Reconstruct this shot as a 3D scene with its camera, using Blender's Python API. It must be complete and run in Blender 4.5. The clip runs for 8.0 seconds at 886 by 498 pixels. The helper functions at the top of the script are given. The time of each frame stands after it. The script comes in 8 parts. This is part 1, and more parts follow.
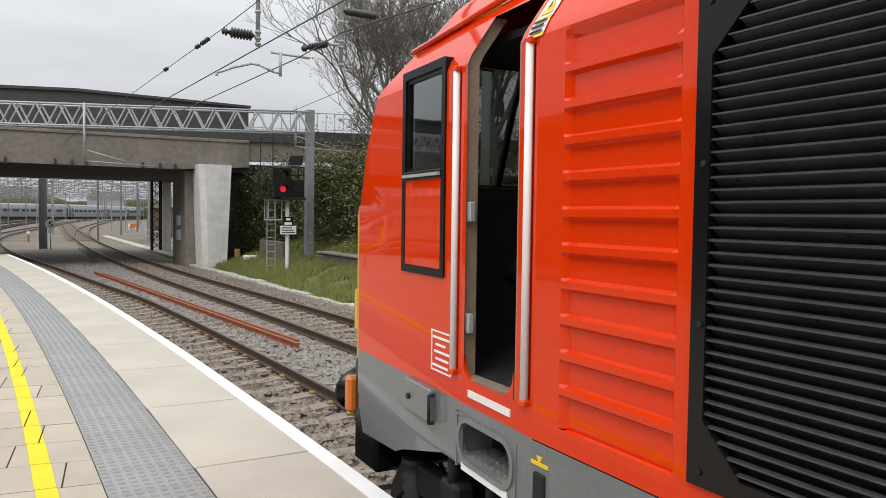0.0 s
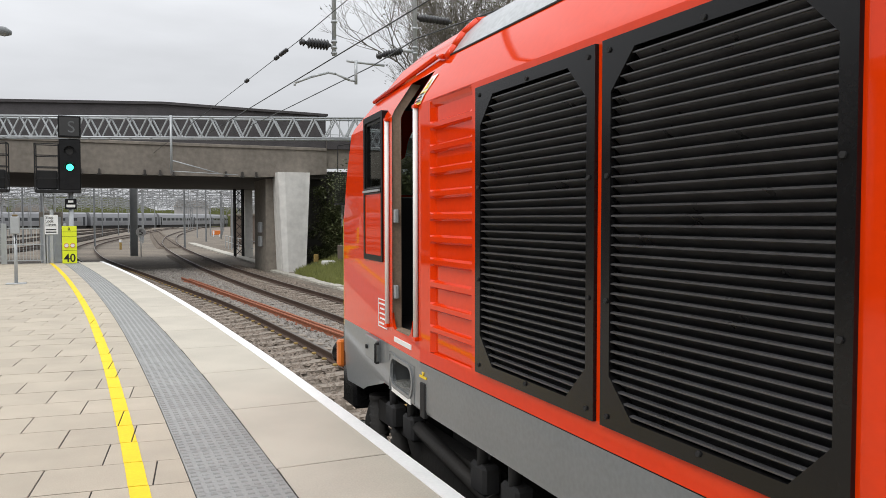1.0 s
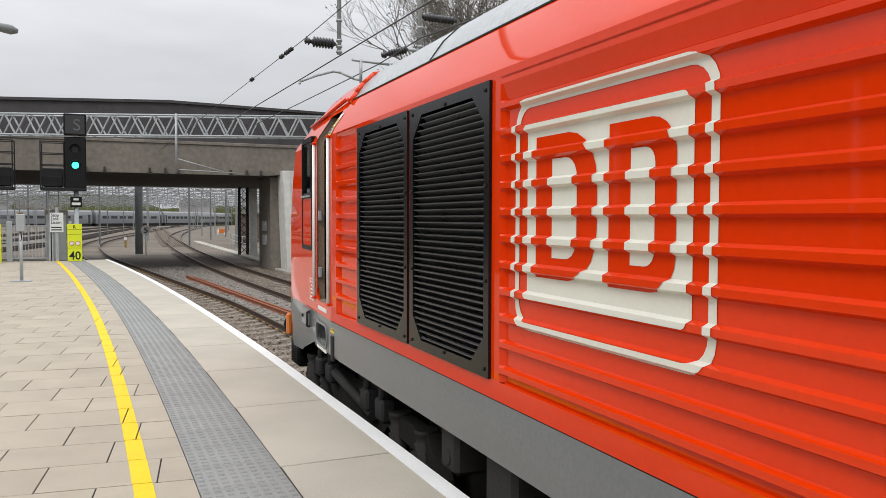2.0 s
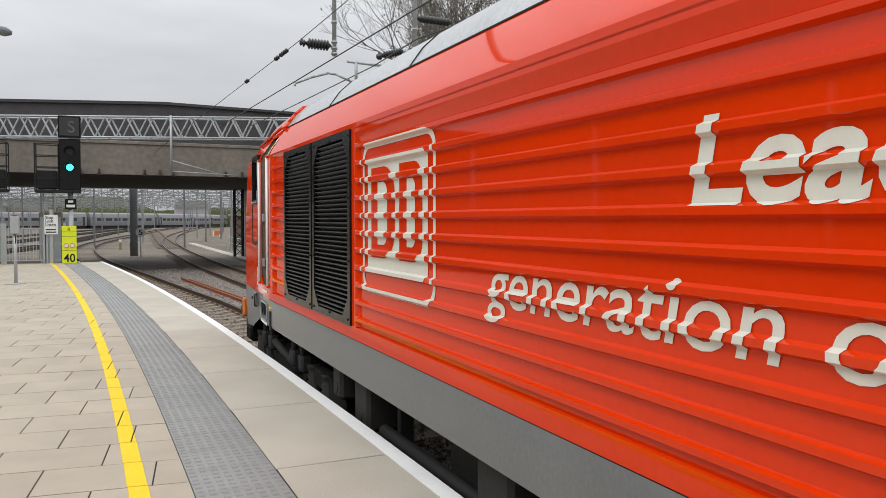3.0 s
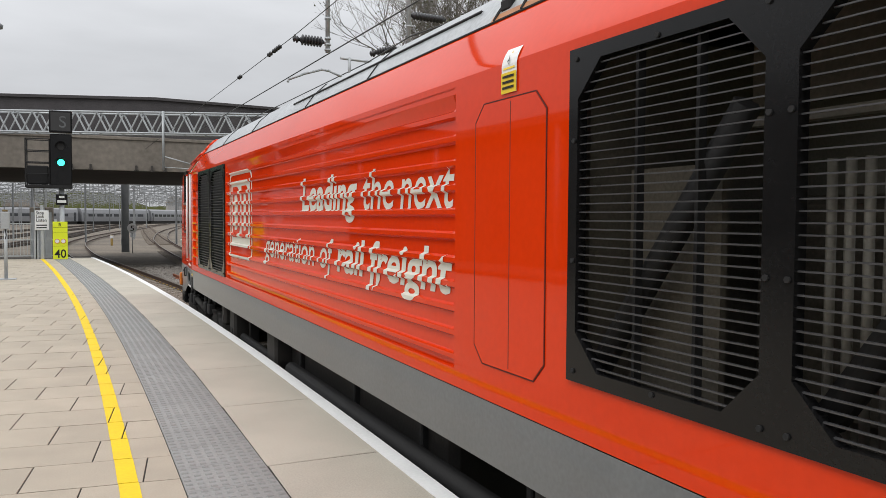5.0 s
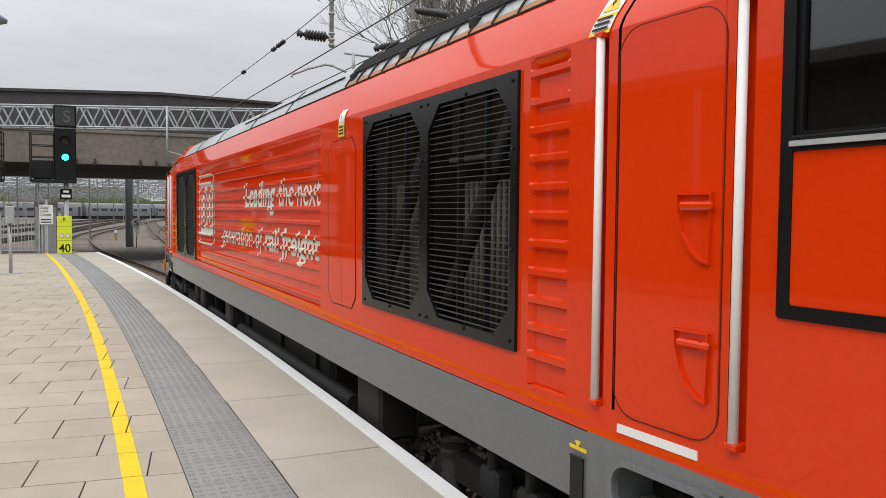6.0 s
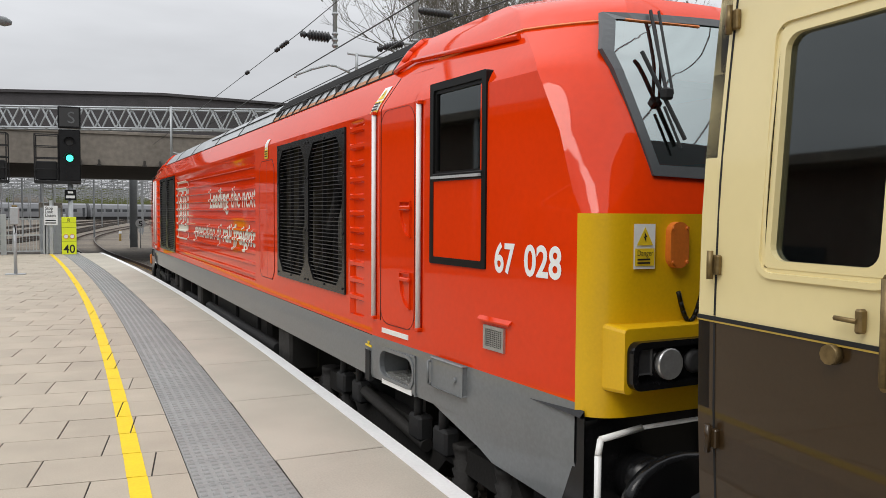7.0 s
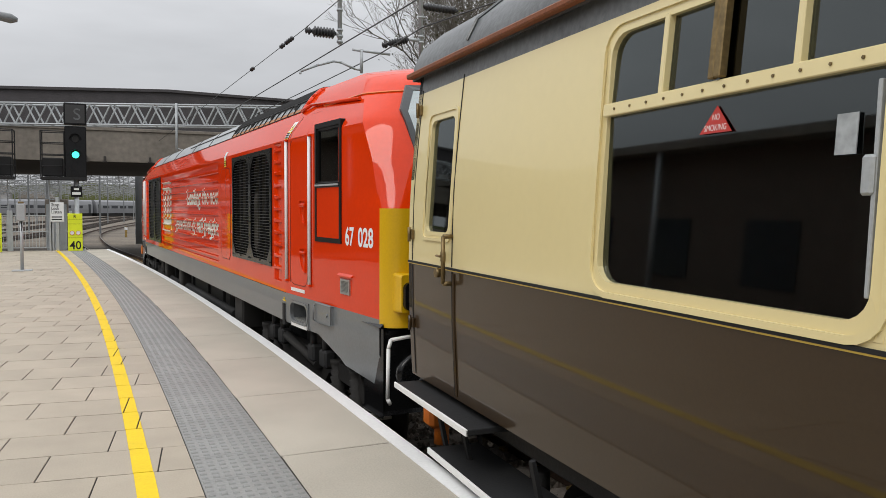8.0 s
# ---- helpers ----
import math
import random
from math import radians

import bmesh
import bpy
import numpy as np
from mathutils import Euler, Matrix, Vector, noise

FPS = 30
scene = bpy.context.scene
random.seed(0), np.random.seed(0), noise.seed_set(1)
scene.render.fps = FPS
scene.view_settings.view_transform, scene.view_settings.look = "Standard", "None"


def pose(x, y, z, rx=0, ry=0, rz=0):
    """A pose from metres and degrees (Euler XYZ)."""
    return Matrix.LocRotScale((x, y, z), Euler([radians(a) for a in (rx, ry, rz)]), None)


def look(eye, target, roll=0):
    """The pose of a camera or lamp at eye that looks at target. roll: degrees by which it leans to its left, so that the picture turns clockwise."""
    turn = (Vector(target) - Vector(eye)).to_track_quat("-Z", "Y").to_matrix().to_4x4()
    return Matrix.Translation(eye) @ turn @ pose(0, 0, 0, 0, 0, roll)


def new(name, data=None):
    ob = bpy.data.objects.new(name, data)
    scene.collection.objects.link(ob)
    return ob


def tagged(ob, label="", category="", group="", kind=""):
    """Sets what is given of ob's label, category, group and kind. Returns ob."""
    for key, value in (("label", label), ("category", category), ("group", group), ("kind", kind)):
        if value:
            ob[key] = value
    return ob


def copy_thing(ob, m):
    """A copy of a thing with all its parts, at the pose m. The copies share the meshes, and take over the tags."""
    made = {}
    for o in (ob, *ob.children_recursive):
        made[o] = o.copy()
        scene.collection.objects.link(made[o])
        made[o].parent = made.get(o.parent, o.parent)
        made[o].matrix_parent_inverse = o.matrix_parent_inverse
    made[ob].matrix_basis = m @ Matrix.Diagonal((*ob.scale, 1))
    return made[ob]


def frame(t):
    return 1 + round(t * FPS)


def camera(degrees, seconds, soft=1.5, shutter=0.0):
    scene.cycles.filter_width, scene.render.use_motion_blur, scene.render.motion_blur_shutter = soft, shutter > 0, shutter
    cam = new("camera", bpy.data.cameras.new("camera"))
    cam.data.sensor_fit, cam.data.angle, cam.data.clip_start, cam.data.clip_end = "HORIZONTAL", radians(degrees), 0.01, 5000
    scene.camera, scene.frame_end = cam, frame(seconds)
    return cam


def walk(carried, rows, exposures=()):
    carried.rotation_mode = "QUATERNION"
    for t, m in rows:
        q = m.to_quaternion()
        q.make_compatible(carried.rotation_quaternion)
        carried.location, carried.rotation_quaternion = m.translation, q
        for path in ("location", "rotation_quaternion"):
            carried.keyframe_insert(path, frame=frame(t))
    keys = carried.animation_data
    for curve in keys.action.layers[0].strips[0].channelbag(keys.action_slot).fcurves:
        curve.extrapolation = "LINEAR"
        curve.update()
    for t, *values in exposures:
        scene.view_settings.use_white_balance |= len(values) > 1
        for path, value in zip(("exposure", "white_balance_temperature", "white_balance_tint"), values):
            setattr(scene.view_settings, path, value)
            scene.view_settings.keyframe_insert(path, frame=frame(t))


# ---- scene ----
# camera: a person standing on the platform, panning a little
EYE = 1.597
cam = camera(59.76, 8.0, soft=0.75, shutter=0.0)
PATH = [(0, -28.95, -2.45, -0.77), (0.5, -25.58, -2.13, -0.28), (1, -23.39, -2.2, 0.02), (1.5, -23.04, -2.31, -0.19),
        (3, -23.4, -2.15, -0.08), (3.5, -23.73, -2.44, -0.04), (4, -23.8, -2.26, -0.23), (5.5, -23.94, -2.5, -0.4),
        (6, -23.67, -2.68, -0.5), (6.5, -23.61, -2.71, -0.45), (7, -23.4, -2.68, -0.38), (7.5, -22.98, -2.64, -0.35),
        (8, -23.03, -2.96, -0.34)]
walk(cam, [(t, pose(0, 0, EYE, 90 + p, r, w)) for t, w, p, r in PATH], exposures=[(0, 0.0), (1.5, -0.03), (3, -0.17), (6.5, -0.16), (7.3, -0.15), (8, -0.26)])

# ---------------- light: a bright overcast sky
world = bpy.data.worlds.new("overcast")
scene.world = world
world.use_nodes = True
wn, wl = world.node_tree.nodes, world.node_tree.links
wn.clear()
w_out = wn.new("ShaderNodeOutputWorld")
w_bg = wn.new("ShaderNodeBackground")
w_sky = wn.new("ShaderNodeTexSky")
w_sky.sky_type, w_sky.sun_disc = "NISHITA", False
w_sky.sun_elevation, w_sky.sun_rotation = radians(48), radians(215)
w_co = wn.new("ShaderNodeTexCoord")
w_sep = wn.new("ShaderNodeSeparateXYZ")
wl.new(w_co.outputs["Generated"], w_sep.inputs[0])
# cloud deck: brighter towards the zenith, as overcast skies are
w_ramp = wn.new("ShaderNodeMapRange")
w_ramp.inputs["From Min"].default_value, w_ramp.inputs["From Max"].default_value = 0.12, 0.9
w_ramp.inputs["To Min"].default_value, w_ramp.inputs["To Max"].default_value = 0.66, 2.0
w_map = wn.new("ShaderNodeMapping")
w_map.inputs["Scale"].default_value = (1.5, 1.5, 6.0)
wl.new(w_co.outputs["Generated"], w_map.inputs[0])
w_noise = wn.new("ShaderNodeTexNoise")
w_noise.inputs["Scale"].default_value, w_noise.inputs["Detail"].default_value = 2.2, 6
wl.new(w_map.outputs[0], w_noise.inputs["Vector"])
w_nr = wn.new("ShaderNodeMapRange")
w_nr.inputs["From Min"].default_value, w_nr.inputs["From Max"].default_value = 0.3, 0.7
w_nr.inputs["To Min"].default_value, w_nr.inputs["To Max"].default_value = 0.88, 1.08
wl.new(w_noise.outputs["Fac"], w_nr.inputs["Value"])
wl.new(w_sep.outputs["Z"], w_ramp.inputs["Value"])
w_mul = wn.new("ShaderNodeMath")
w_mul.operation = "MULTIPLY"
wl.new(w_ramp.outputs[0], w_mul.inputs[0])
wl.new(w_nr.outputs[0], w_mul.inputs[1])
w_tint = wn.new("ShaderNodeMix")
w_tint.data_type, w_tint.blend_type = "RGBA", "MULTIPLY"
w_tint.inputs["Factor"].default_value = 1.0
w_tint.inputs["A"].default_value = (0.97, 0.99, 1.03, 1)
wl.new(w_mul.outputs[0], w_tint.inputs["B"])
w_mix = wn.new("ShaderNodeMix")
w_mix.data_type = "RGBA"
w_mix.inputs["Factor"].default_value = 0.97
w_dim = wn.new("ShaderNodeMix")
w_dim.data_type, w_dim.blend_type = "RGBA", "MULTIPLY"
w_dim.inputs["Factor"].default_value = 1.0
w_dim.inputs["B"].default_value = (0.1, 0.1, 0.1, 1)
wl.new(w_sky.outputs[0], w_dim.inputs["A"])
wl.new(w_dim.outputs["Result"], w_mix.inputs["A"])
wl.new(w_tint.outputs["Result"], w_mix.inputs["B"])
wl.new(w_mix.outputs["Result"], w_bg.inputs["Color"])
w_bg.inputs["Strength"].default_value = 1.0
wl.new(w_bg.outputs[0], w_out.inputs[0])

sun = new("sun", bpy.data.lights.new("sun", "SUN"))
sun.data.energy, sun.data.angle, sun.data.color = 1.2, radians(25), (1.0, 0.96, 0.9)
sun.matrix_world = look((0, 0, 30), (22, 14, 0))


# ---------------- materials
def mat(name, col, rough=0.6, metal=0.0, var=0.12, scale=3.0, fine=60.0, bump=0.0, bscale=None, spec=0.5, coat=0.0,
        tint=None, streak=False, rand=0.0, rvar=0.08):
    """A surface with blotches, grain, uneven gloss and fine relief."""
    m = bpy.data.materials.new(name)
    m.use_nodes = True
    n, l = m.node_tree.nodes, m.node_tree.links
    b = n["Principled BSDF"]
    b.inputs["Metallic"].default_value = metal
    b.inputs["Specular IOR Level"].default_value = spec
    b.inputs["Coat Weight"].default_value = coat
    b.inputs["Coat Roughness"].default_value = 0.035
    co = n.new("ShaderNodeTexCoord")
    mp = n.new("ShaderNodeMapping")
    mp.inputs["Scale"].default_value = (1, 1, 0.15) if streak else (1, 1, 1)
    l.new(co.outputs["Object"], mp.inputs[0])
    big = n.new("ShaderNodeTexNoise")
    big.inputs["Scale"].default_value, big.inputs["Detail"].default_value = scale, 6
    l.new(mp.outputs[0], big.inputs["Vector"])
    small = n.new("ShaderNodeTexNoise")
    small.inputs["Scale"].default_value, small.inputs["Detail"].default_value = fine, 4
    l.new(co.outputs["Object"], small.inputs["Vector"])
    add = n.new("ShaderNodeMath")
    add.operation = "MULTIPLY_ADD"
    add.inputs[1].default_value, add.inputs[2].default_value = 0.5, 0.0
    l.new(small.outputs["Fac"], add.inputs[0])
    add2 = n.new("ShaderNodeMath")
    add2.operation = "MULTIPLY_ADD"
    add2.inputs[1].default_value = 0.5
    l.new(big.outputs["Fac"], add2.inputs[0])
    l.new(add.outputs[0], add2.inputs[2])
    ramp = n.new("ShaderNodeMapRange")
    ramp.inputs["From Min"].default_value, ramp.inputs["From Max"].default_value = 0.3, 0.7
    l.new(add2.outputs[0], ramp.inputs["Value"])
    mix = n.new("ShaderNodeMix")
    mix.data_type = "RGBA"
    dark = tuple(c * (1 - var) for c in col) if tint is None else tint
    mix.inputs["A"].default_value = (*dark, 1)
    mix.inputs["B"].default_value = (*(min(1, c * (1 + var)) for c in col), 1)
    l.new(ramp.outputs[0], mix.inputs["Factor"])
    last = mix.outputs["Result"]
    if rand:
        oi = n.new("ShaderNodeObjectInfo")
        rr = n.new("ShaderNodeMapRange")
        rr.inputs["To Min"].default_value, rr.inputs["To Max"].default_value = 1 - rand, 1 + rand
        l.new(oi.outputs["Random"], rr.inputs["Value"])
        geo = n.new("ShaderNodeNewGeometry")
        r2 = n.new("ShaderNodeMapRange")
        r2.inputs["To Min"].default_value, r2.inputs["To Max"].default_value = 1 - rand, 1 + rand
        l.new(geo.outputs["Random Per Island"], r2.inputs["Value"])
        mm = n.new("ShaderNodeMath")
        mm.operation = "MULTIPLY"
        l.new(rr.outputs[0], mm.inputs[0])
        l.new(r2.outputs[0], mm.inputs[1])
        mu = n.new("ShaderNodeMix")
        mu.data_type, mu.blend_type = "RGBA", "MULTIPLY"
        mu.inputs["Factor"].default_value = 1.0
        l.new(last, mu.inputs["A"])
        l.new(mm.outputs[0], mu.inputs["B"])
        last = mu.outputs["Result"]
    l.new(last, b.inputs["Base Color"])
    rg = n.new("ShaderNodeMapRange")
    rg.inputs["To Min"].default_value, rg.inputs["To Max"].default_value = max(0.02, rough - rvar), min(1, rough + rvar)
    l.new(big.outputs["Fac"], rg.inputs["Value"])
    l.new(rg.outputs[0], b.inputs["Roughness"])
    if bump:
        bn = n.new("ShaderNodeTexNoise")
        bn.inputs["Scale"].default_value, bn.inputs["Detail"].default_value = bscale or fine, 5
        l.new(co.outputs["Object"], bn.inputs["Vector"])
        bp = n.new("ShaderNodeBump")
        bp.inputs["Strength"].default_value, bp.inputs["Distance"].default_value = bump, 0.01
        l.new(bn.outputs["Fac"], bp.inputs["Height"])
        l.new(bp.outputs[0], b.inputs["Normal"])
    return m


def glow(name, col, power):
    m = bpy.data.materials.new(name)
    m.use_nodes = True
    b = m.node_tree.nodes["Principled BSDF"]
    b.inputs["Base Color"].default_value = (*col, 1)
    b.inputs["Emission Color"].default_value = (*col, 1)
    b.inputs["Emission Strength"].default_value = power
    return m


def glass(name, col=(0.9, 0.95, 0.95), gloss=0.0, sheen=(0.9, 0.95, 0.95)):
    """Thin window glass: tinted see-through, with a mirror gloss that grows at grazing angles."""
    m = bpy.data.materials.new(name)
    m.use_nodes = True
    n, l = m.node_tree.nodes, m.node_tree.links
    n.remove(n["Principled BSDF"])
    tr, gl, mx, fr = n.new("ShaderNodeBsdfTransparent"), n.new("ShaderNodeBsdfGlossy"), n.new("ShaderNodeMixShader"), n.new("ShaderNodeFresnel")
    tr.inputs["Color"].default_value = (*col, 1)
    gl.inputs["Color"].default_value = (*sheen, 1)
    gl.inputs["Roughness"].default_value = 0.03
    fr.inputs["IOR"].default_value = 1.55
    up = n.new("ShaderNodeMath")
    up.operation, up.use_clamp = "ADD", True
    up.inputs[1].default_value = gloss
    l.new(fr.outputs[0], up.inputs[0])
    l.new(up.outputs[0], mx.inputs[0])
    l.new(tr.outputs[0], mx.inputs[1])
    l.new(gl.outputs[0], mx.inputs[2])
    l.new(mx.outputs[0], n["Material Output"].inputs["Surface"])
    return m


RED = mat("red_gloss_paint", (0.69, 0.039, 0.002), 0.3, var=0.06, scale=1.2, fine=25, coat=0.72, spec=0.0, bump=0.03, bscale=2.2)
GREY = mat("grey_skirt_paint", (0.15, 0.16, 0.165), 0.42, var=0.16, scale=2.0, fine=40, streak=True, bump=0.02, coat=0.35)
SURROUND = mat("dark_grey_surround_paint", (0.055, 0.06, 0.063), 0.35, var=0.12, scale=4)
ROOFGREY = mat("pale_grey_roof_paint", (0.36, 0.38, 0.39), 0.35, var=0.35, scale=1.6, fine=30, streak=True, coat=0.2)
YELLOW = mat("yellow_warning_paint", (0.68, 0.40, 0.004), 0.35, var=0.07, scale=2, coat=0.2, bump=0.03, bscale=3)
WHITE = mat("white_paint", (0.82, 0.82, 0.80), 0.4, var=0.05, scale=6)
CREAMW = mat("cream_white_lettering", (0.70, 0.70, 0.62), 0.4, var=0.04, scale=5)
BLACK = mat("black_satin_paint", (0.008, 0.008, 0.0085), 0.22, var=0.35, scale=4, spec=0.26)
BLACKM = mat("black_matt_metal", (0.008, 0.008, 0.0085), 0.75, var=0.4, scale=4, bump=0.1)
RUBBER = mat("black_rubber_seal", (0.006, 0.006, 0.006), 0.4, var=0.25, spec=0.2)
DIRT = mat("grimy_underframe", (0.012, 0.0105, 0.009), 0.75, var=0.5, scale=5, bump=0.3, bscale=30)
# dark red that stands in for the shadow in the door gaps
SEAM = mat("dark_red_gap_shadow", (0.10, 0.008, 0.003), 0.6, var=0.2)
MASTGREY = mat("weathered_mast_steel", (0.23, 0.24, 0.245), 0.55, var=0.2, scale=3)
STEEL = mat("galvanised_steel", (0.40, 0.42, 0.43), 0.45, metal=0.2, var=0.15, scale=5, bump=0.05)
TREAD = mat("worn_metal_tread", (0.45, 0.45, 0.43), 0.4, metal=0.7, var=0.2, scale=12, fine=90, bump=0.3)
DULLORANGE = mat("faded_orange_strip", (0.40, 0.165, 0.06), 0.55, var=0.2, scale=5)
ORANGE = mat("orange_plastic", (0.62, 0.16, 0.02), 0.4, var=0.12, scale=6)
LABELY = mat("label_yellow", (0.80, 0.56, 0.02), 0.45, var=0.05)
CABIN = mat("dark_cab_lining", (0.03, 0.03, 0.031), 0.6, var=0.2, scale=5)
DOOREDGE = mat("worn_door_edge", (0.30, 0.22, 0.16), 0.5, var=0.3, scale=9, streak=True)
PANELLING = mat("pale_coach_panelling", (0.30, 0.28, 0.24), 0.6, var=0.2, scale=2)
PIPEWORK = mat("pale_cooler_pipe", (0.17, 0.16, 0.135), 0.55, var=0.25, scale=8)
CHROME = mat("bright_lamp_reflector", (0.60, 0.60, 0.59), 0.15, metal=0.7, var=0.15, scale=20)
INNERCASE = mat("grubby_machine_casing", (0.075, 0.066, 0.05), 0.8, var=0.4, scale=3)
GLASS = glass("clear_glass", gloss=0.14)
DARKGLASS = glass("grey_tinted_glass", (0.30, 0.32, 0.32), 0.07, (0.72, 0.78, 0.78))
SCREEN = glass("windscreen_glass", (0.40, 0.44, 0.43), 0.42, (0.66, 0.74, 0.73))
CREAM = mat("cream_coach_paint", (0.75, 0.635, 0.33), 0.35, var=0.02, scale=1.4, fine=18, coat=0.6, bump=0.03, bscale=2.2)
BROWN = mat("chocolate_coach_paint", (0.034, 0.019, 0.007), 0.35, var=0.12, scale=1.6, coat=0.55, spec=0.2, bump=0.09, bscale=2.2)
COACHROOF = mat("dark_grey_coach_roof", (0.10, 0.107, 0.11), 0.38, var=0.5, scale=2.5, fine=25, bump=0.2)
GUTTER = mat("orange_brown_gutter", (0.20, 0.06, 0.02), 0.6, var=0.35, scale=6)
GOLD = mat("gold_lining_paint", (0.45, 0.30, 0.05), 0.4)
BRASS = mat("tarnished_brass", (0.20, 0.14, 0.06), 0.45, metal=0.6, var=0.4, scale=12)
SEATING = mat("dark_coach_interior", (0.07, 0.065, 0.06), 0.7, var=0.4, scale=3)
REDLABEL = mat("red_label", (0.50, 0.03, 0.02), 0.4, var=0.04)
COPING = mat("pale_concrete_slab", (0.425, 0.39, 0.325), 0.75, var=0.2, scale=1.3, fine=90, bump=0.12, bscale=120, rand=0.05)
PAVER = mat("buff_paving_block", (0.385, 0.338, 0.268), 0.78, var=0.16, scale=2.2, fine=110, bump=0.15, bscale=140, rand=0.06)
TACT = mat("grey_blister_tile", (0.245, 0.248, 0.24), 0.6, var=0.22, scale=2.5, fine=60, bump=0.08, rand=0.04)
JOINT = mat("joint_sand", (0.035, 0.031, 0.026), 0.9, var=0.3, scale=20)
LINEWHITE = mat("white_edge_line", (0.78, 0.78, 0.77), 0.55, var=0.08, scale=3, fine=40)
LINEYELLOW = mat("yellow_platform_line", (0.78, 0.55, 0.006), 0.7, var=0.1, scale=3, fine=40)
BRICK = mat("dark_engineering_brick", (0.13, 0.10, 0.08), 0.8, var=0.4, scale=3, bump=0.3, bscale=15)
BALLAST = mat("ballast_bed", (0.13, 0.105, 0.085), 0.9, var=0.5, scale=6, fine=22, bump=1.0, bscale=22, tint=(0.07, 0.055, 0.045))
STONE = mat("ballast_stone", (0.19, 0.155, 0.125), 0.9, var=0.3, scale=8, rand=0.3, bump=0.3)
STONEGREY = mat("fresh_grey_stone", (0.25, 0.228, 0.205), 0.9, var=0.25, scale=8, rand=0.25, bump=0.3)
RAILSIDE = mat("rusty_rail", (0.06, 0.034, 0.022), 0.75, var=0.4, scale=10, bump=0.2)
RUSTRED = mat("bright_rust_rail", (0.26, 0.085, 0.04), 0.8, var=0.35, scale=8, bump=0.2)
RAILTOP = mat("polished_rail_head", (0.17, 0.15, 0.13), 0.45, metal=0.7, var=0.2, scale=8)
SLAT = mat("black_louvre_paint", (0.052, 0.052, 0.055), 0.3, var=0.3, scale=6, spec=0.6)
YARD = mat("yard_ballast", (0.165, 0.137, 0.105), 0.95, var=0.45, scale=0.3, fine=7, bump=0.8, bscale=9, tint=(0.05, 0.043, 0.035))
SLEEPER = mat("weathered_concrete_sleeper", (0.22, 0.185, 0.15), 0.85, var=0.3, scale=5, bump=0.3, bscale=40)
TIMBER = mat("oily_timber_sleeper", (0.04, 0.033, 0.027), 0.85, var=0.4, scale=4, bump=0.2)
CLIP = mat("ochre_rail_clip", (0.30, 0.20, 0.06), 0.8, var=0.5, scale=10)
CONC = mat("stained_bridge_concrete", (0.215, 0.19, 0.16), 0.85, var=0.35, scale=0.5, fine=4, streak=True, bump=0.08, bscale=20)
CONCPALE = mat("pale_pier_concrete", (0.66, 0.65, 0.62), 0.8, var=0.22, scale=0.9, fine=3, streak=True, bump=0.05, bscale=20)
TROUGH = mat("weathered_trough_concrete", (0.40, 0.38, 0.33), 0.9, var=0.35, scale=2.5, fine=25, bump=0.2)
# the shade under deck and approach is put into this dark concrete
CONCDARK = mat("shade_dark_bridge_concrete", (0.06, 0.055, 0.05), 0.9, var=0.4, scale=1.0)
PARAPET = mat("sooty_brick_parapet", (0.065, 0.06, 0.062), 0.85, var=0.35, scale=2.0, fine=30, bump=0.3, bscale=12)
GRASS = mat("grass_blade", (0.21, 0.225, 0.065), 0.7, var=0.3, scale=3, rand=0.3)
LEAF = mat("bush_leaf", (0.115, 0.12, 0.042), 0.75, var=0.35, scale=3, rand=0.25)
IVY = mat("ivy_leaf", (0.085, 0.10, 0.038), 0.65, var=0.35, scale=3, rand=0.4)
BARK = mat("tree_bark", (0.15, 0.135, 0.113), 0.9, var=0.35, scale=8, bump=0.4, bscale=25)
EARTH = mat("earth_and_grass", (0.11, 0.135, 0.035), 0.95, var=0.4, scale=2.2, fine=20, bump=0.5, bscale=14, tint=(0.07, 0.06, 0.035))
INSUL = mat("brown_porcelain", (0.03, 0.03, 0.032), 0.25, var=0.2)
WIRE = mat("contact_wire", (0.06, 0.065, 0.065), 0.5, metal=0.5)
SIGYEL = mat("fluorescent_sign_yellow", (0.72, 0.80, 0.02), 0.45, var=0.03)
SIGNWHITE = mat("white_sign_panel", (0.75, 0.76, 0.76), 0.4, var=0.04)
TRAINGREY = mat("distant_train_silver", (0.22, 0.225, 0.235), 0.4, var=0.1, scale=0.6)
TRAINDARK = mat("distant_train_window_band", (0.05, 0.055, 0.06), 0.2, var=0.2, scale=1)
GREENGLOW = glow("green_signal_light", (0.05, 1.0, 0.62), 3.0)
REDGLOW = glow("red_signal_light", (0.9, 0.015, 0.03), 0.6)


# ---------------- mesh helpers
def box(bm, x0, x1, y0, y1, z0, z1, bev=0.0, seg=1):
    r = bmesh.ops.create_cube(bm, size=1.0)
    vs = r["verts"]
    for v in vs:
        v.co = Vector(((x0 + x1) / 2 + v.co.x * (x1 - x0), (y0 + y1) / 2 + v.co.y * (y1 - y0), (z0 + z1) / 2 + v.co.z * (z1 - z0)))
    if bev:
        es = list({e for v in vs for e in v.link_edges})
        bmesh.ops.bevel(bm, geom=es, offset=bev, segments=seg, affect="EDGES", clamp_overlap=True)
    return bm


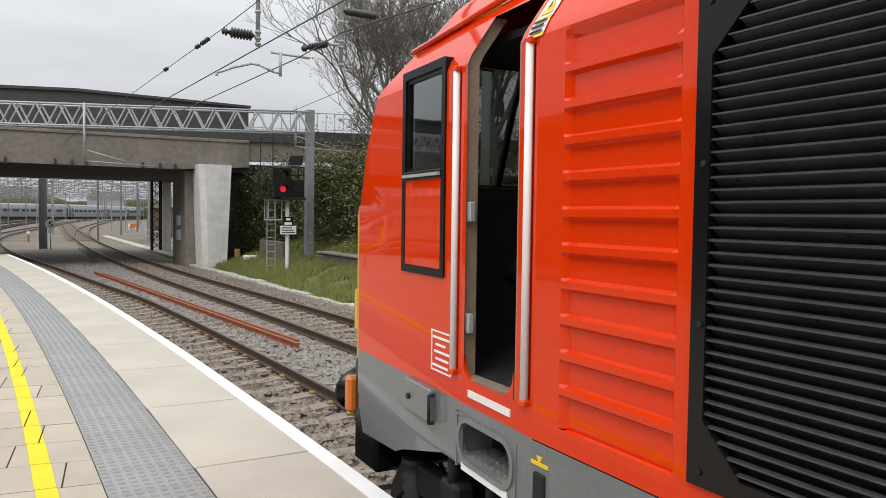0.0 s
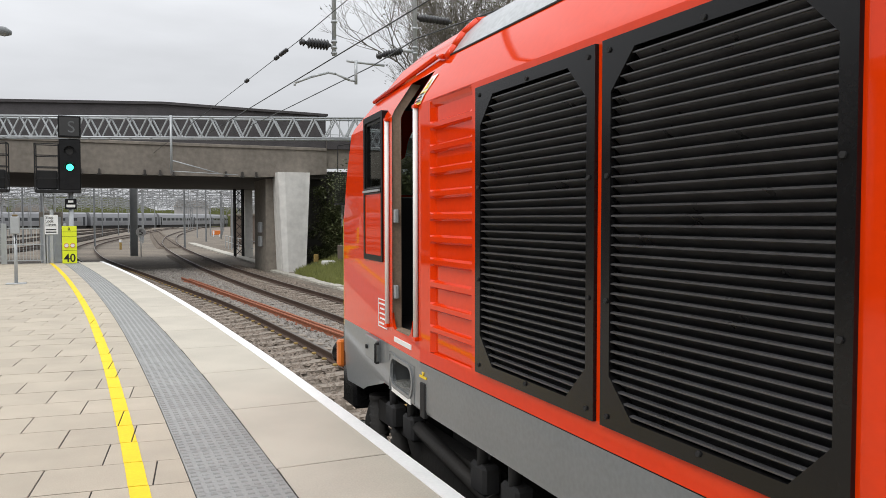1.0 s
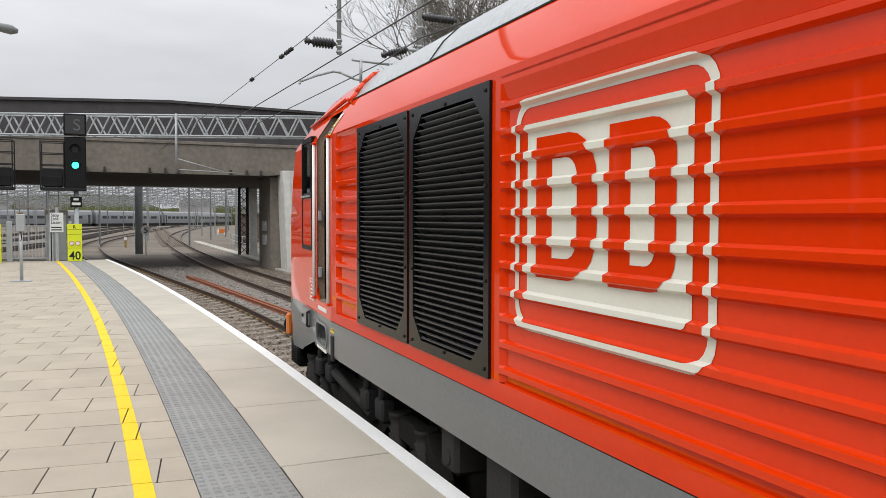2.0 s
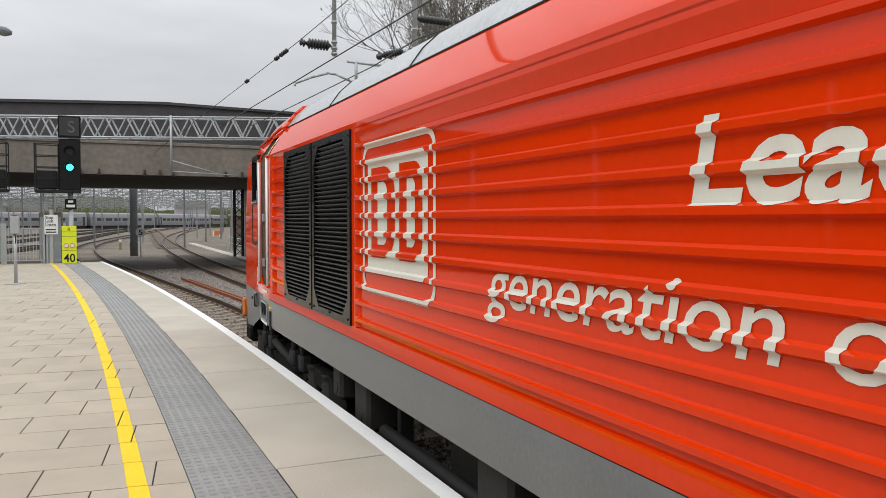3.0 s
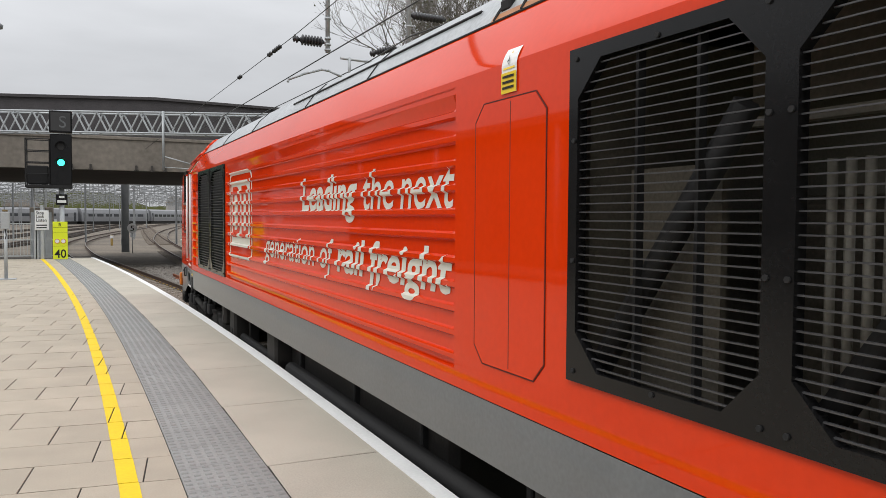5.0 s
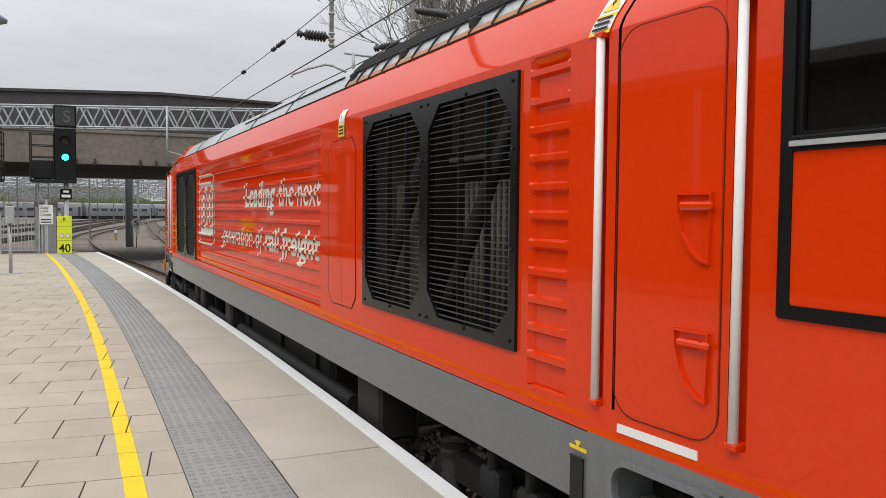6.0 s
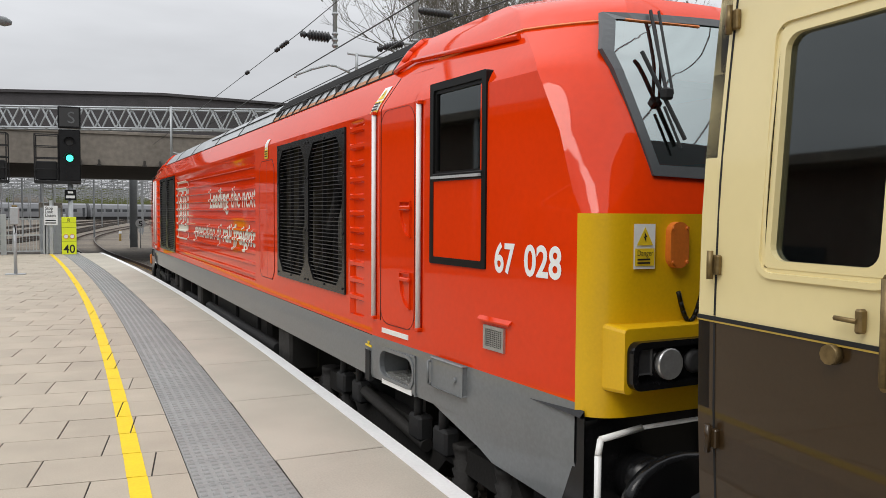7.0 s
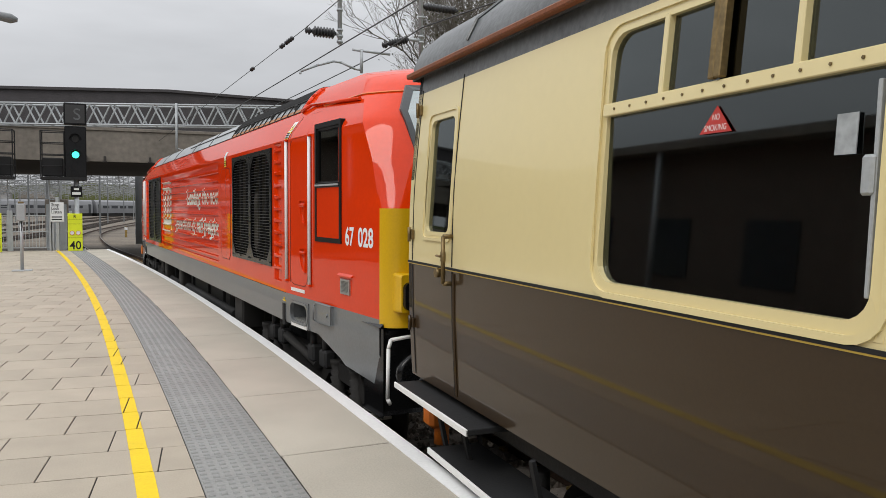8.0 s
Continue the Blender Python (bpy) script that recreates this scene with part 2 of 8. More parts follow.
def rod(bm, p0, p1, r0, r1=None, n=8, caps=True):
    p0, p1 = Vector(p0), Vector(p1)
    r1 = r0 if r1 is None else r1
    ax = (p1 - p0).normalized()
    q = ax.to_track_quat("Z", "Y")
    a, b = [], []
    for i in range(n):
        t = 2 * math.pi * i / n
        o = q @ Vector((math.cos(t), math.sin(t), 0))
        a.append(bm.verts.new(p0 + o * r0))
        b.append(bm.verts.new(p1 + o * r1))
    for i in range(n):
        f = bm.faces.new((a[i], a[(i + 1) % n], b[(i + 1) % n], b[i]))
        f.smooth = n > 5
    if caps:
        bm.faces.new(a[::-1])
        bm.faces.new(b)
    return bm


def tube(bm, pts, r, n=6):
    for p, q in zip(pts[:-1], pts[1:]):
        rod(bm, p, q, r, n=n)
    return bm


def prism(bm, poly, axis, a0, a1):
    """A polygon of 2D points pushed along an axis from a0 to a1. axis 'x': points are (y, z); 'y': (x, z); 'z': (x, y)."""
    def place(p, a):
        return {"x": (a, p[0], p[1]), "y": (p[0], a, p[1]), "z": (p[0], p[1], a)}[axis]
    lo = [bm.verts.new(place(p, a0)) for p in poly]
    hi = [bm.verts.new(place(p, a1)) for p in poly]
    k = len(poly)
    for i in range(k):
        bm.faces.new((lo[i], lo[(i + 1) % k], hi[(i + 1) % k], hi[i]))
    bm.faces.new(lo[::-1])
    bm.faces.new(hi)
    return bm


def ring(bm, outer, inner, axis, a0, a1):
    """A plate between an outer and an inner polygon with equally many points, with thickness."""
    def place(p, a):
        return {"x": (a, p[0], p[1]), "y": (p[0], a, p[1]), "z": (p[0], p[1], a)}[axis]
    v = [[bm.verts.new(place(p, a)) for p in poly] for poly in (outer, inner) for a in (a0, a1)]
    k = len(outer)
    for i in range(k):
        j = (i + 1) % k
        bm.faces.new((v[0][i], v[0][j], v[2][j], v[2][i]))
        bm.faces.new((v[1][i], v[3][i], v[3][j], v[1][j]))
        bm.faces.new((v[0][i], v[1][i], v[1][j], v[0][j]))
        bm.faces.new((v[2][i], v[2][j], v[3][j], v[3][i]))
    return bm


def rounded(x0, x1, y0, y1, r, n=5):
    """Outline of a rectangle with rounded corners."""
    pts = []
    for cx_, cy_, a in ((x1 - r, y1 - r, 0), (x0 + r, y1 - r, 90), (x0 + r, y0 + r, 180), (x1 - r, y0 + r, 270)):
        for i in range(n + 1):
            t = radians(a + 90 * i / n)
            pts.append((cx_ + r * math.cos(t), cy_ + r * math.sin(t)))
    return pts


def rect_like(x0, x1, y0, y1, n=5):
    """A square-cornered rectangle with as many points as rounded()."""
    pts = []
    for cx_, cy_ in ((x1, y1), (x0, y1), (x0, y0), (x1, y0)):
        pts += [(cx_, cy_)] * (n + 1)
    return pts


def lathe(bm, p0, p1, rows, n=12):
    """A turned shape along p0-p1; rows of (fraction, radius)."""
    p0, p1 = Vector(p0), Vector(p1)
    q = (p1 - p0).normalized().to_track_quat("Z", "Y")
    rings = []
    for f, r in rows:
        c_ = p0.lerp(p1, f)
        rings.append([bm.verts.new(c_ + q @ Vector((r * math.cos(2 * math.pi * i / n), r * math.sin(2 * math.pi * i / n), 0))) for i in range(n)])
    for a, b in zip(rings[:-1], rings[1:]):
        for i in range(n):
            f = bm.faces.new((a[i], a[(i + 1) % n], b[(i + 1) % n], b[i]))
            f.smooth = True
    bm.faces.new(rings[0][::-1])
    bm.faces.new(rings[-1])
    return bm


def mesh_of(name, bm, material, sharp=None):
    if sharp is not None:
        bm.normal_update()
        for f in bm.faces:
            f.smooth = True
        for e in bm.edges:
            if len(e.link_faces) == 2 and e.calc_face_angle(0) > radians(sharp):
                e.smooth = False
    bmesh.ops.recalc_face_normals(bm, faces=bm.faces[:])
    me = bpy.data.meshes.new(name)
    bm.to_mesh(me)
    bm.free()
    me.materials.append(material)
    return me


def part(name, bm, material, parent=None, label="", sharp=None):
    ob = new(name, mesh_of(name, bm, material, sharp))
    if parent is not None:
        ob.parent = parent
    return tagged(ob, label)


def piece(name, me, parent, m):
    ob = new(name, me)
    ob.parent = parent
    ob.matrix_basis = m
    return ob


def thing(name, label, category, at=(0, 0, 0), group="", kind="", rz=0):
    ob = new(name)
    ob.matrix_basis = pose(*at, 0, 0, rz)
    return tagged(ob, label, category, group, kind)


def words(text, width, height, bold=0.0, shear=0.0, align="LEFT"):
    """A flat mesh of letters with the built-in font, scaled to a width and a height of its lowercase-free box; lies in x, y."""
    cu = bpy.data.curves.new("letters", "FONT")
    cu.body, cu.size, cu.offset, cu.shear, cu.resolution_u = text, 1.0, bold, shear, 4
    ob = bpy.data.objects.new("letters", cu)
    scene.collection.objects.link(ob)
    me = bpy.data.meshes.new_from_object(ob.evaluated_get(bpy.context.evaluated_depsgraph_get()))
    bpy.data.objects.remove(ob)
    bm = bmesh.new()
    bm.from_mesh(me)
    bpy.data.meshes.remove(me)
    xs = [v.co.x for v in bm.verts]
    x0, x1 = min(xs), max(xs)
    k = width / (x1 - x0)
    for v in bm.verts:
        v.co = Vector(((v.co.x - x0) * k, v.co.y * height, 0))
    return bm


# ---------------- the curve of the platform edge and of the track
EDGE, BEND, EASE, GAP = 1.874, 1 / 196.6, -8.85e-5, 0.045
RAILZ = -0.85


def edge_x(y):
    return EDGE - BEND * y * y / 2 - (EASE * y ** 3 / 6 if y > 0 else 0)


def edge_slope(y):
    return -BEND * y - (EASE * y * y / 2 if y > 0 else 0)


def along(y, off, z=0.0):
    """The pose at distance off inland of the platform edge, turned with the edge."""
    s_ = edge_slope(y)
    k = math.sqrt(1 + s_ * s_)
    return pose(edge_x(y) - off / k, y + off * s_ / k, z, 0, 0, math.degrees(math.atan(-s_)))


def smooth_table(pts, y):
    """A smooth curve through points (y, x), straight beyond its ends."""
    if y <= pts[0][0]:
        return pts[0][1]
    for i in range(len(pts) - 1):
        (y0, x0), (y1, x1) = pts[i], pts[i + 1]
        if y <= y1:
            ya, xa = pts[max(0, i - 1)]
            yb, xb = pts[min(len(pts) - 1, i + 2)]
            m0, m1 = (x1 - xa) / (y1 - ya), (xb - x0) / (yb - y0)
            h_, t = y1 - y0, (y - y0) / (y1 - y0)
            return (2 * t ** 3 - 3 * t * t + 1) * x0 + (t ** 3 - 2 * t * t + t) * h_ * m0 + (-2 * t ** 3 + 3 * t * t) * x1 + (t ** 3 - t * t) * h_ * m1
    return pts[-1][1] + (y - pts[-1][0]) * 0.15


NEAR_PTS = [(17, 2.82), (20, 2.65), (23.5, 2.40), (28, 1.86), (33, 1.28), (40.3, 0.42), (51, -0.85), (60, -1.47), (71, -1.92), (80, -1.92), (94, -0.98), (130, 3.05), (200, 11.6), (270, 21)]
FAR_PTS = [(-30, 6.4), (8, 6.45), (14, 6.33), (20, 6.1), (27, 5.7), (33, 5.42), (40, 5.2), (47, 5.1), (55, 5.07), (63.5, 5.15), (74, 5.36), (90, 6.05), (126, 8.95), (164, 13.5), (201, 18.7), (227, 22.2), (300, 33)]


def track_x(y):
    """Centre of the near track, bending left past the platform and back to the right in the yard."""
    return 3.25 - 0.0015 * y * y if y < 20 else smooth_table(NEAR_PTS, y)


def far_x(y):
    """Centre of the second track, which swings away to the right in the distance."""
    return smooth_table(FAR_PTS, y)
# ================= ground
def ground_sheet():
    bm = bmesh.new()
    xs = [-900, -300, -120, -60, -30, -16, -9.2, -9, -4, 0, 1.5, 2.2, 5.0, 5.6, 8.4, 9.0, 10.0, 11.2, 13, 16, 20, 30, 60, 150, 400, 900]
    ys = [-900, -200, -60, -30, -10, 0, 5, 10, 15, 20, 25, 30, 35, 38, 42, 50, 60, 80, 120, 200, 400, 900, 2000]

    def height(x, y):
        z = -1.10
        if x > 9.1 and y < 37:            # grassed bank beside the line
            z = -0.95 + min(3.2, (x - 9.0) * 0.33) + 0.12 * noise.noise(Vector((x * 0.4, y * 0.3, 0)))
        if x > 11.2 and y >= 37:
            z = -0.9 + min(3.0, (x - 11.2) * 0.3) * max(0.0, 1 - (y - 37) / 60)
        if y > 90:
            z = -1.1
        return z
    grid = [[bm.verts.new((x, y, height(x, y))) for x in xs] for y in ys]
    for j in range(len(ys) - 1):
        for i in range(len(xs) - 1):
            bm.faces.new((grid[j][i], grid[j][i + 1], grid[j + 1][i + 1], grid[j + 1][i]))
    return bm


tagged(part("ground", ground_sheet(), YARD), "stone ballast ground under the railway tracks", "ground", kind="structure")


def bank_sheet():
    bm = bmesh.new()
    xs = [8.35, 8.7] + [9.0 + 0.5 * i for i in range(20)]
    ys = [-6 + 1.5 * i for i in range(29)]
    grid = [[bm.verts.new((x, y, -0.90 + min(3.25, (x - 9.0) * 0.335) + 0.08 * noise.noise(Vector((x * 0.7, y * 0.5, 2))))) for x in xs] for y in ys]
    for j in range(len(ys) - 1):
        for i in range(len(xs) - 1):
            f = bm.faces.new((grid[j][i], grid[j][i + 1], grid[j + 1][i + 1], grid[j + 1][i]))
            f.smooth = True
    return bm


tagged(part("grass_bank", bank_sheet(), EARTH), "rough green grassy bank rising beside the track", "bank", kind="structure")


# ================= platform
PLAT_Y0, PLAT_Y1 = -14.0, 32.0


def platform_body():
    bm = bmesh.new()
    ys = [PLAT_Y0 + (PLAT_Y1 - PLAT_Y0) * i / 46 for i in range(47)]
    rows = []
    for y in ys:
        m = along(y, 0.06)
        x = m.translation.x
        left = -9.0 + max(0.0, y - 8) * 0.16
        rows.append([bm.verts.new(p) for p in ((x, y, -0.006), (x, y, -1.2), (left, y, -1.2), (left, y, -0.006))])
    for a, b in zip(rows[:-1], rows[1:]):
        for i in range(4):
            bm.faces.new((a[i], a[(i + 1) % 4], b[(i + 1) % 4], b[i]))
    bm.faces.new(rows[0][::-1])
    bm.faces.new(rows[-1])
    return bm


platform = tagged(part("platform", platform_body(), JOINT), "station platform with buff paving and a pale stone edge", "platform", kind="structure")


def slab_mesh(name, w, l_, t, material, bev=0.006):
    """A paving piece: inland width w (to -x), length l_ along the edge, top at z = 0."""
    bm = bmesh.new()
    box(bm, -w + 0.005, -0.005, 0.010, l_ - 0.010, -t, 0, bev)
    return mesh_of(name, bm, material)


def tactile_mesh(w, l_):
    bm = bmesh.new()
    box(bm, -w + 0.003, -0.003, 0.003, l_ - 0.003, -0.03, 0.0, 0.003)
    nx, ny = 8, 6
    for i in range(nx):
        for j in range(ny):
            x, y = -w * (i + 0.5) / nx, l_ * (j + 0.5) / ny
            a = [bm.verts.new((x + rx * 0.021, y + ry * 0.016, -0.001)) for rx, ry in ((-1, -1), (1, -1), (1, 1), (-1, 1))]
            b = [bm.verts.new((x + rx * 0.015, y + ry * 0.009, 0.007)) for rx, ry in ((-1, -1), (1, -1), (1, 1), (-1, 1))]
            for k in range(4):
                bm.faces.new((a[k], a[(k + 1) % 4], b[(k + 1) % 4], b[k]))
            bm.faces.new(b)
    return mesh_of("blister_tile", bm, TACT)


COPE_W, TACT_W, COPE_L, TACT_L, ROW_L, PAVE_W = 0.856, 0.53, 1.69, 0.45, 0.496, 0.674



def strip_curve(name, off0, off1, z0, z1, material, y0, y1, label):
    bm = bmesh.new()
    n = int((y1 - y0) / 0.8)
    rows = []
    for i in range(n + 1):
        y = y0 + (y1 - y0) * i / n
        wob = 0.006 * noise.noise(Vector((y * 0.5, off0, 3)))
        a, b = along(y, off0 + wob).translation, along(y, off1 + wob).translation
        rows.append([bm.verts.new(p) for p in ((a.x, a.y, z1), (b.x, b.y, z1), (b.x, b.y, z0), (a.x, a.y, z0))])
    for a, b in zip(rows[:-1], rows[1:]):
        for i in range(4):
            bm.faces.new((a[i], a[(i + 1) % 4], b[(i + 1) % 4], b[i]))
    bm.faces.new(rows[0][::-1])
    bm.faces.new(rows[-1])
    return part(name, bm, material, platform, label)


strip_curve("edge_line", -0.012, 0.105, -0.1, 0.004, LINEWHITE, PLAT_Y0, PLAT_Y1, "white painted platform edge line")


def clipped(poly, nx, ny, d_):
    """The part of a flat outline where nx * x + ny * y <= d_."""
    out = []
    for a, b in zip(poly, poly[1:] + poly[:1]):
        ka, kb = nx * a[0] + ny * a[1] - d_, nx * b[0] + ny * b[1] - d_
        if ka <= 0:
            out.append(a)
        if ka * kb < 0:
            t = ka / (ka - kb)
            out.append((a[0] + (b[0] - a[0]) * t, a[1] + (b[1] - a[1]) * t))
    return out


def inland_of(poly, off, keep=1):
    """Keep what lies further inland than off (keep=1) or nearer the edge (keep=-1)."""
    if len(poly) < 3:
        return []
    y = sum(p[1] for p in poly) / len(poly)
    m = along(y, off)
    n = m.to_3x3() @ Vector((1, 0, 0))
    return clipped(poly, n.x * keep, n.y * keep, (n.x * m.translation.x + n.y * m.translation.y) * keep)


def raised(bm, poly, z0, z1):
    """A flat slab with the given outline."""
    if len(poly) < 3:
        return
    t, b = [bm.verts.new((x, y, z1)) for x, y in poly], [bm.verts.new((x, y, z0)) for x, y in poly]
    bm.faces.new(t)
    for q in range(len(poly)):
        bm.faces.new((t[q], b[q], b[(q + 1) % len(poly)], t[(q + 1) % len(poly)]))


# ================= tracks
def rail_mesh(xfun, y0, y1, z, step=2.0, head=True, off=0.0):
    """A rail of I shape along x = xfun(y); with the running surface apart."""
    prof = [(-0.07, -0.155), (0.07, -0.155), (0.07, -0.14), (0.012, -0.12), (0.012, -0.05), (0.034, -0.038), (0.034, -0.004), (-0.034, -0.004),
            (-0.034, -0.038), (-0.012, -0.05), (-0.012, -0.12), (-0.07, -0.14)]
    top = [(-0.03, -0.003), (0.03, -0.003), (0.024, 0.003), (-0.024, 0.003)]
    out = []
    for pr in (prof, top) if head else (prof,):
        bm = bmesh.new()
        rows = []
        n = int((y1 - y0) / step)
        for i in range(n + 1):
            y = y0 + (y1 - y0) * i / n
            d_ = (xfun(y + 0.5) - xfun(y - 0.5))
            k = 1 / math.sqrt(1 + d_ * d_)
            rows.append([bm.verts.new((xfun(y) + (off + px) * k, y - (off + px) * d_ * k, z + pz)) for px, pz in pr])
        for a, b in zip(rows[:-1], rows[1:]):
            for i in range(len(pr)):
                bm.faces.new((a[i], a[(i + 1) % len(pr)], b[(i + 1) % len(pr)], b[i]))
        bm.faces.new(rows[0][::-1])
        bm.faces.new(rows[-1])
        out.append(bm)
    return out


def lay_track(label, xfun, y0, y1, z, sl_y1, near=True):
    tr = thing("railway_track", label, "railway track", (0, 0, 0), kind="structure")
    for o in (-0.7525, 0.7525):
        a, b = rail_mesh(xfun, y0, y1, z, 2.0 if near else 3.0, True, o)
        r = part("rail", a, RAILSIDE, tr)
        part("rail_head", b, RAILTOP, r, "polished running surface")
    bm = bmesh.new()
    prism(bm, [(-1.25, -0.17), (1.25, -0.17), (1.25, -0.02), (0.9, 0.0), (0.55, 0.0), (0.3, -0.03), (-0.3, -0.03), (-0.55, 0), (-0.9, 0), (-1.25, -0.02)], "y", -0.125, 0.125)
    sm = mesh_of("sleeper", bm, SLEEPER)
    bm = bmesh.new()
    box(bm, 0.80, 0.94, -0.06, 0.06, 0.0, 0.08, 0.025)
    box(bm, 0.62, 0.70, -0.05, 0.05, 0.0, 0.04, 0.012)
    box(bm, -0.9, -0.82, -0.05, 0.05, 0.0, 0.04, 0.012)
    cm = mesh_of("clip", bm, CLIP)
    y = 2.0
    while y < sl_y1:
        d_ = xfun(y + 0.5) - xfun(y - 0.5)
        m = pose(xfun(y), y + random.uniform(-0.02, 0.02), z - 0.155, 0, 0, math.degrees(math.atan(-d_)))
        s_ = piece("sleeper", sm, tr, m)
        if near:
            piece("clip", cm, s_, Matrix.Identity(4))
        y += 0.66
    return tr


lay_track("near railway track with concrete sleepers and worn rails", track_x, -30, 260, RAILZ, 46)
lay_track("second railway track with rusty rail sides and sleepers", far_x, -30, 300, -0.88, 62, False)

# tracks that fan out beyond the bridge
YARD_LINES = [("yard track curving past the platform end", [(55, -12.5), (70, -8.4), (80, -6.7), (104, -4.2), (140, -1.6), (180, 2.2), (260, 12)], 56, 250),
              ("yard track further out in the fan", [(62, -17.0), (78, -12.6), (95, -10.9), (134, -7.2), (208, 1.2), (280, 9)], 64, 270),
              ("outer yard track beside the stabled train", [(70, -24.0), (95, -18.5), (130, -14.0), (200, -5.0), (290, 6)], 72, 280),
              ("branch leaving the second track by points", [(70, 5.2), (84, 5.45), (110, 6.3), (130, 7.05), (151, 7.9), (220, 10.6)], 76, 218)]
for label, pts, y0, y1 in YARD_LINES:
    yard = thing("railway_track", label, "railway track", (0, 0, 0), kind="structure")
    for o in (-0.7525, 0.7525):
        a, b = rail_mesh(lambda y, pts=pts: smooth_table(pts, y), y0, y1, RAILZ - 0.06, 5.0, True, o)
        r = part("rail", a, RAILSIDE, yard)
        part("rail_head", b, RAILSIDE, r, "dull running surface")
    bm = bmesh.new()
    y = y0
    while y < y1:
        x = smooth_table(pts, y)
        box(bm, x - 1.25, x + 1.25, y - 0.12, y + 0.12, -1.12, -1.0)
        y += 0.75
    tagged(part("sleepers", bm, SLEEPER if label.startswith("branch") else TIMBER, yard), kind="stuff")


# the loose rusty rail lying between the tracks
for o, y0, y1 in ((0.0, 14.5, 35.5), (0.16, 14.9, 34.6)):
    a, = rail_mesh(lambda y: 4.8 - 0.093 * (y - 14.8), y0, y1, -0.925, 2.5, False, o)
    tagged(part("loose_rail", a, RUSTRED), "bright rusty spare rail lying on the ballast", "rail", group="spare rails")


def stones(name, label, n, xf0, xf1, y0, y1, z, size, material, seed, bias=1.0):
    rnd = random.Random(seed)
    verts, faces = [], []
    base = [(1, 0, -0.1), (0.25, 0.95, 0.1), (-0.85, 0.5, -0.1), (-0.7, -0.7, 0.12), (0.4, -0.9, 0), (0.1, 0.1, 0.75)]
    for _ in range(n):
        y = y0 + (y1 - y0) * rnd.random() ** bias
        x = rnd.uniform(xf0(y), xf1(y))
        s_ = size * rnd.uniform(0.6, 1.4)
        a = rnd.uniform(0, 6.28)
        ca, sa = math.cos(a), math.sin(a)
        i0 = len(verts)
        for px, py, pz in base:
            px, py, pz = (px * rnd.uniform(0.7, 1.2), py * rnd.uniform(0.6, 1.2), pz * rnd.uniform(0.6, 1.3))
            verts.append((x + s_ * (px * ca - py * sa), y + s_ * (px * sa + py * ca), z + s_ * pz + rnd.uniform(-0.01, 0.012)))
        faces += [(i0 + k, i0 + (k + 1) % 5, i0 + 5) for k in range(5)]
    me = bpy.data.meshes.new(name)
    me.from_pydata(verts, [], faces)
    me.materials.append(material)
    return tagged(new(name, me), label, "ballast", kind="stuff")


stones("ballast_stones", "brown ballast stones between the sleepers", 10000, lambda y: track_x(y) - 0.7, lambda y: track_x(y) + 1.0, 3, 42, -1.045, 0.042, STONE, 3, 1.35)
stones("ballast_stones", "fresh grey and buff ballast between the two tracks", 12000, lambda y: track_x(y) + 0.9, lambda y: far_x(y) - 0.6, 8, 44, -1.06, 0.042, STONEGREY, 4, 1.3)
stones("ballast_stones", "brown ballast stones along the second track", 10000, lambda y: far_x(y) - 1.2, lambda y: far_x(y) + 1.9, 12, 46, -1.07, 0.045, STONE, 5, 1.3)

# concrete cable trough along the far side
bm = bmesh.new()
y = 12.0
while y < 40:
    x = 8.55 - (y - 20) * 0.04
    box(bm, x - 0.2, x + 0.2, y, y + 0.98, -1.3, -1.0 + random.uniform(-0.03, 0.03), 0.02)
    y += 1.0
tagged(part("cable_trough", bm, TROUGH), "pale concrete cable trough beside the track", "cable trough", kind="stuff")


# ================= road bridge over the tracks
bridge = thing("road_bridge", "sooty concrete road bridge with a dark brick parapet", "bridge", (0, 0, 0))
bm = bmesh.new()
prism(bm, [(-40, 3.75), (7.0, 3.75), (10.6, 3.98), (10.6, 5.32), (-40, 5.32)], "y", 40.0, 40.35)
part("fascia", bm, CONC, bridge, "stained concrete edge beam")
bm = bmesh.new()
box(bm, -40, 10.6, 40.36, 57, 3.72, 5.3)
part("deck", bm, CONCDARK, bridge, "underside coloured dark for its shade")
bm = bmesh.new()
prism(bm, [(-40, 5.3), (10.6, 5.3), (10.6, 7.05), (2.5, 7.2), (-6, 6.85), (-40, 5.9)], "y", 40.15, 40.5)
part("parapet", bm, PARAPET, bridge, "dark sooty brick parapet")
bm = bmesh.new()
prism(bm, [(-40, 5.9), (-6, 6.85), (2.5, 7.2), (10.7, 7.05), (10.7, 7.17), (2.5, 7.33), (-6, 6.98), (-40, 6.03)], "y", 40.05, 40.6)
part("coping", bm, PARAPET, bridge, "dark coping stones")
bm = bmesh.new()
box(bm, -40, 10.6, 39.94, 40.0, 5.2, 5.36, 0.02)
part("string_course", bm, CONC, bridge)
bm = bmesh.new()
prism(bm, [(10.62, 4.3), (34, 4.9), (34, 6.5), (10.62, 5.85)], "y", 40.1, 40.5)
part("approach_wall", bm, CONC, bridge, "stained approach wall")
bm = bmesh.new()
prism(bm, [(10.62, 5.3), (34, 5.9), (34, 6.55), (10.62, 5.95)], "y", 39.95, 40.09)
part("approach_band", bm, PARAPET, bridge, "dark band along the approach")
for i in range(40):
    bm = bmesh.new()
    x = 10.9 + i * 0.5
    rod(bm, (x, 40.3, 5.8 + (x - 10.6) * 0.027), (x, 40.3, 7.0 + (x - 10.6) * 0.027), 0.022, n=5)
    part("railing_post", bm, STEEL, bridge)
bm = bmesh.new()
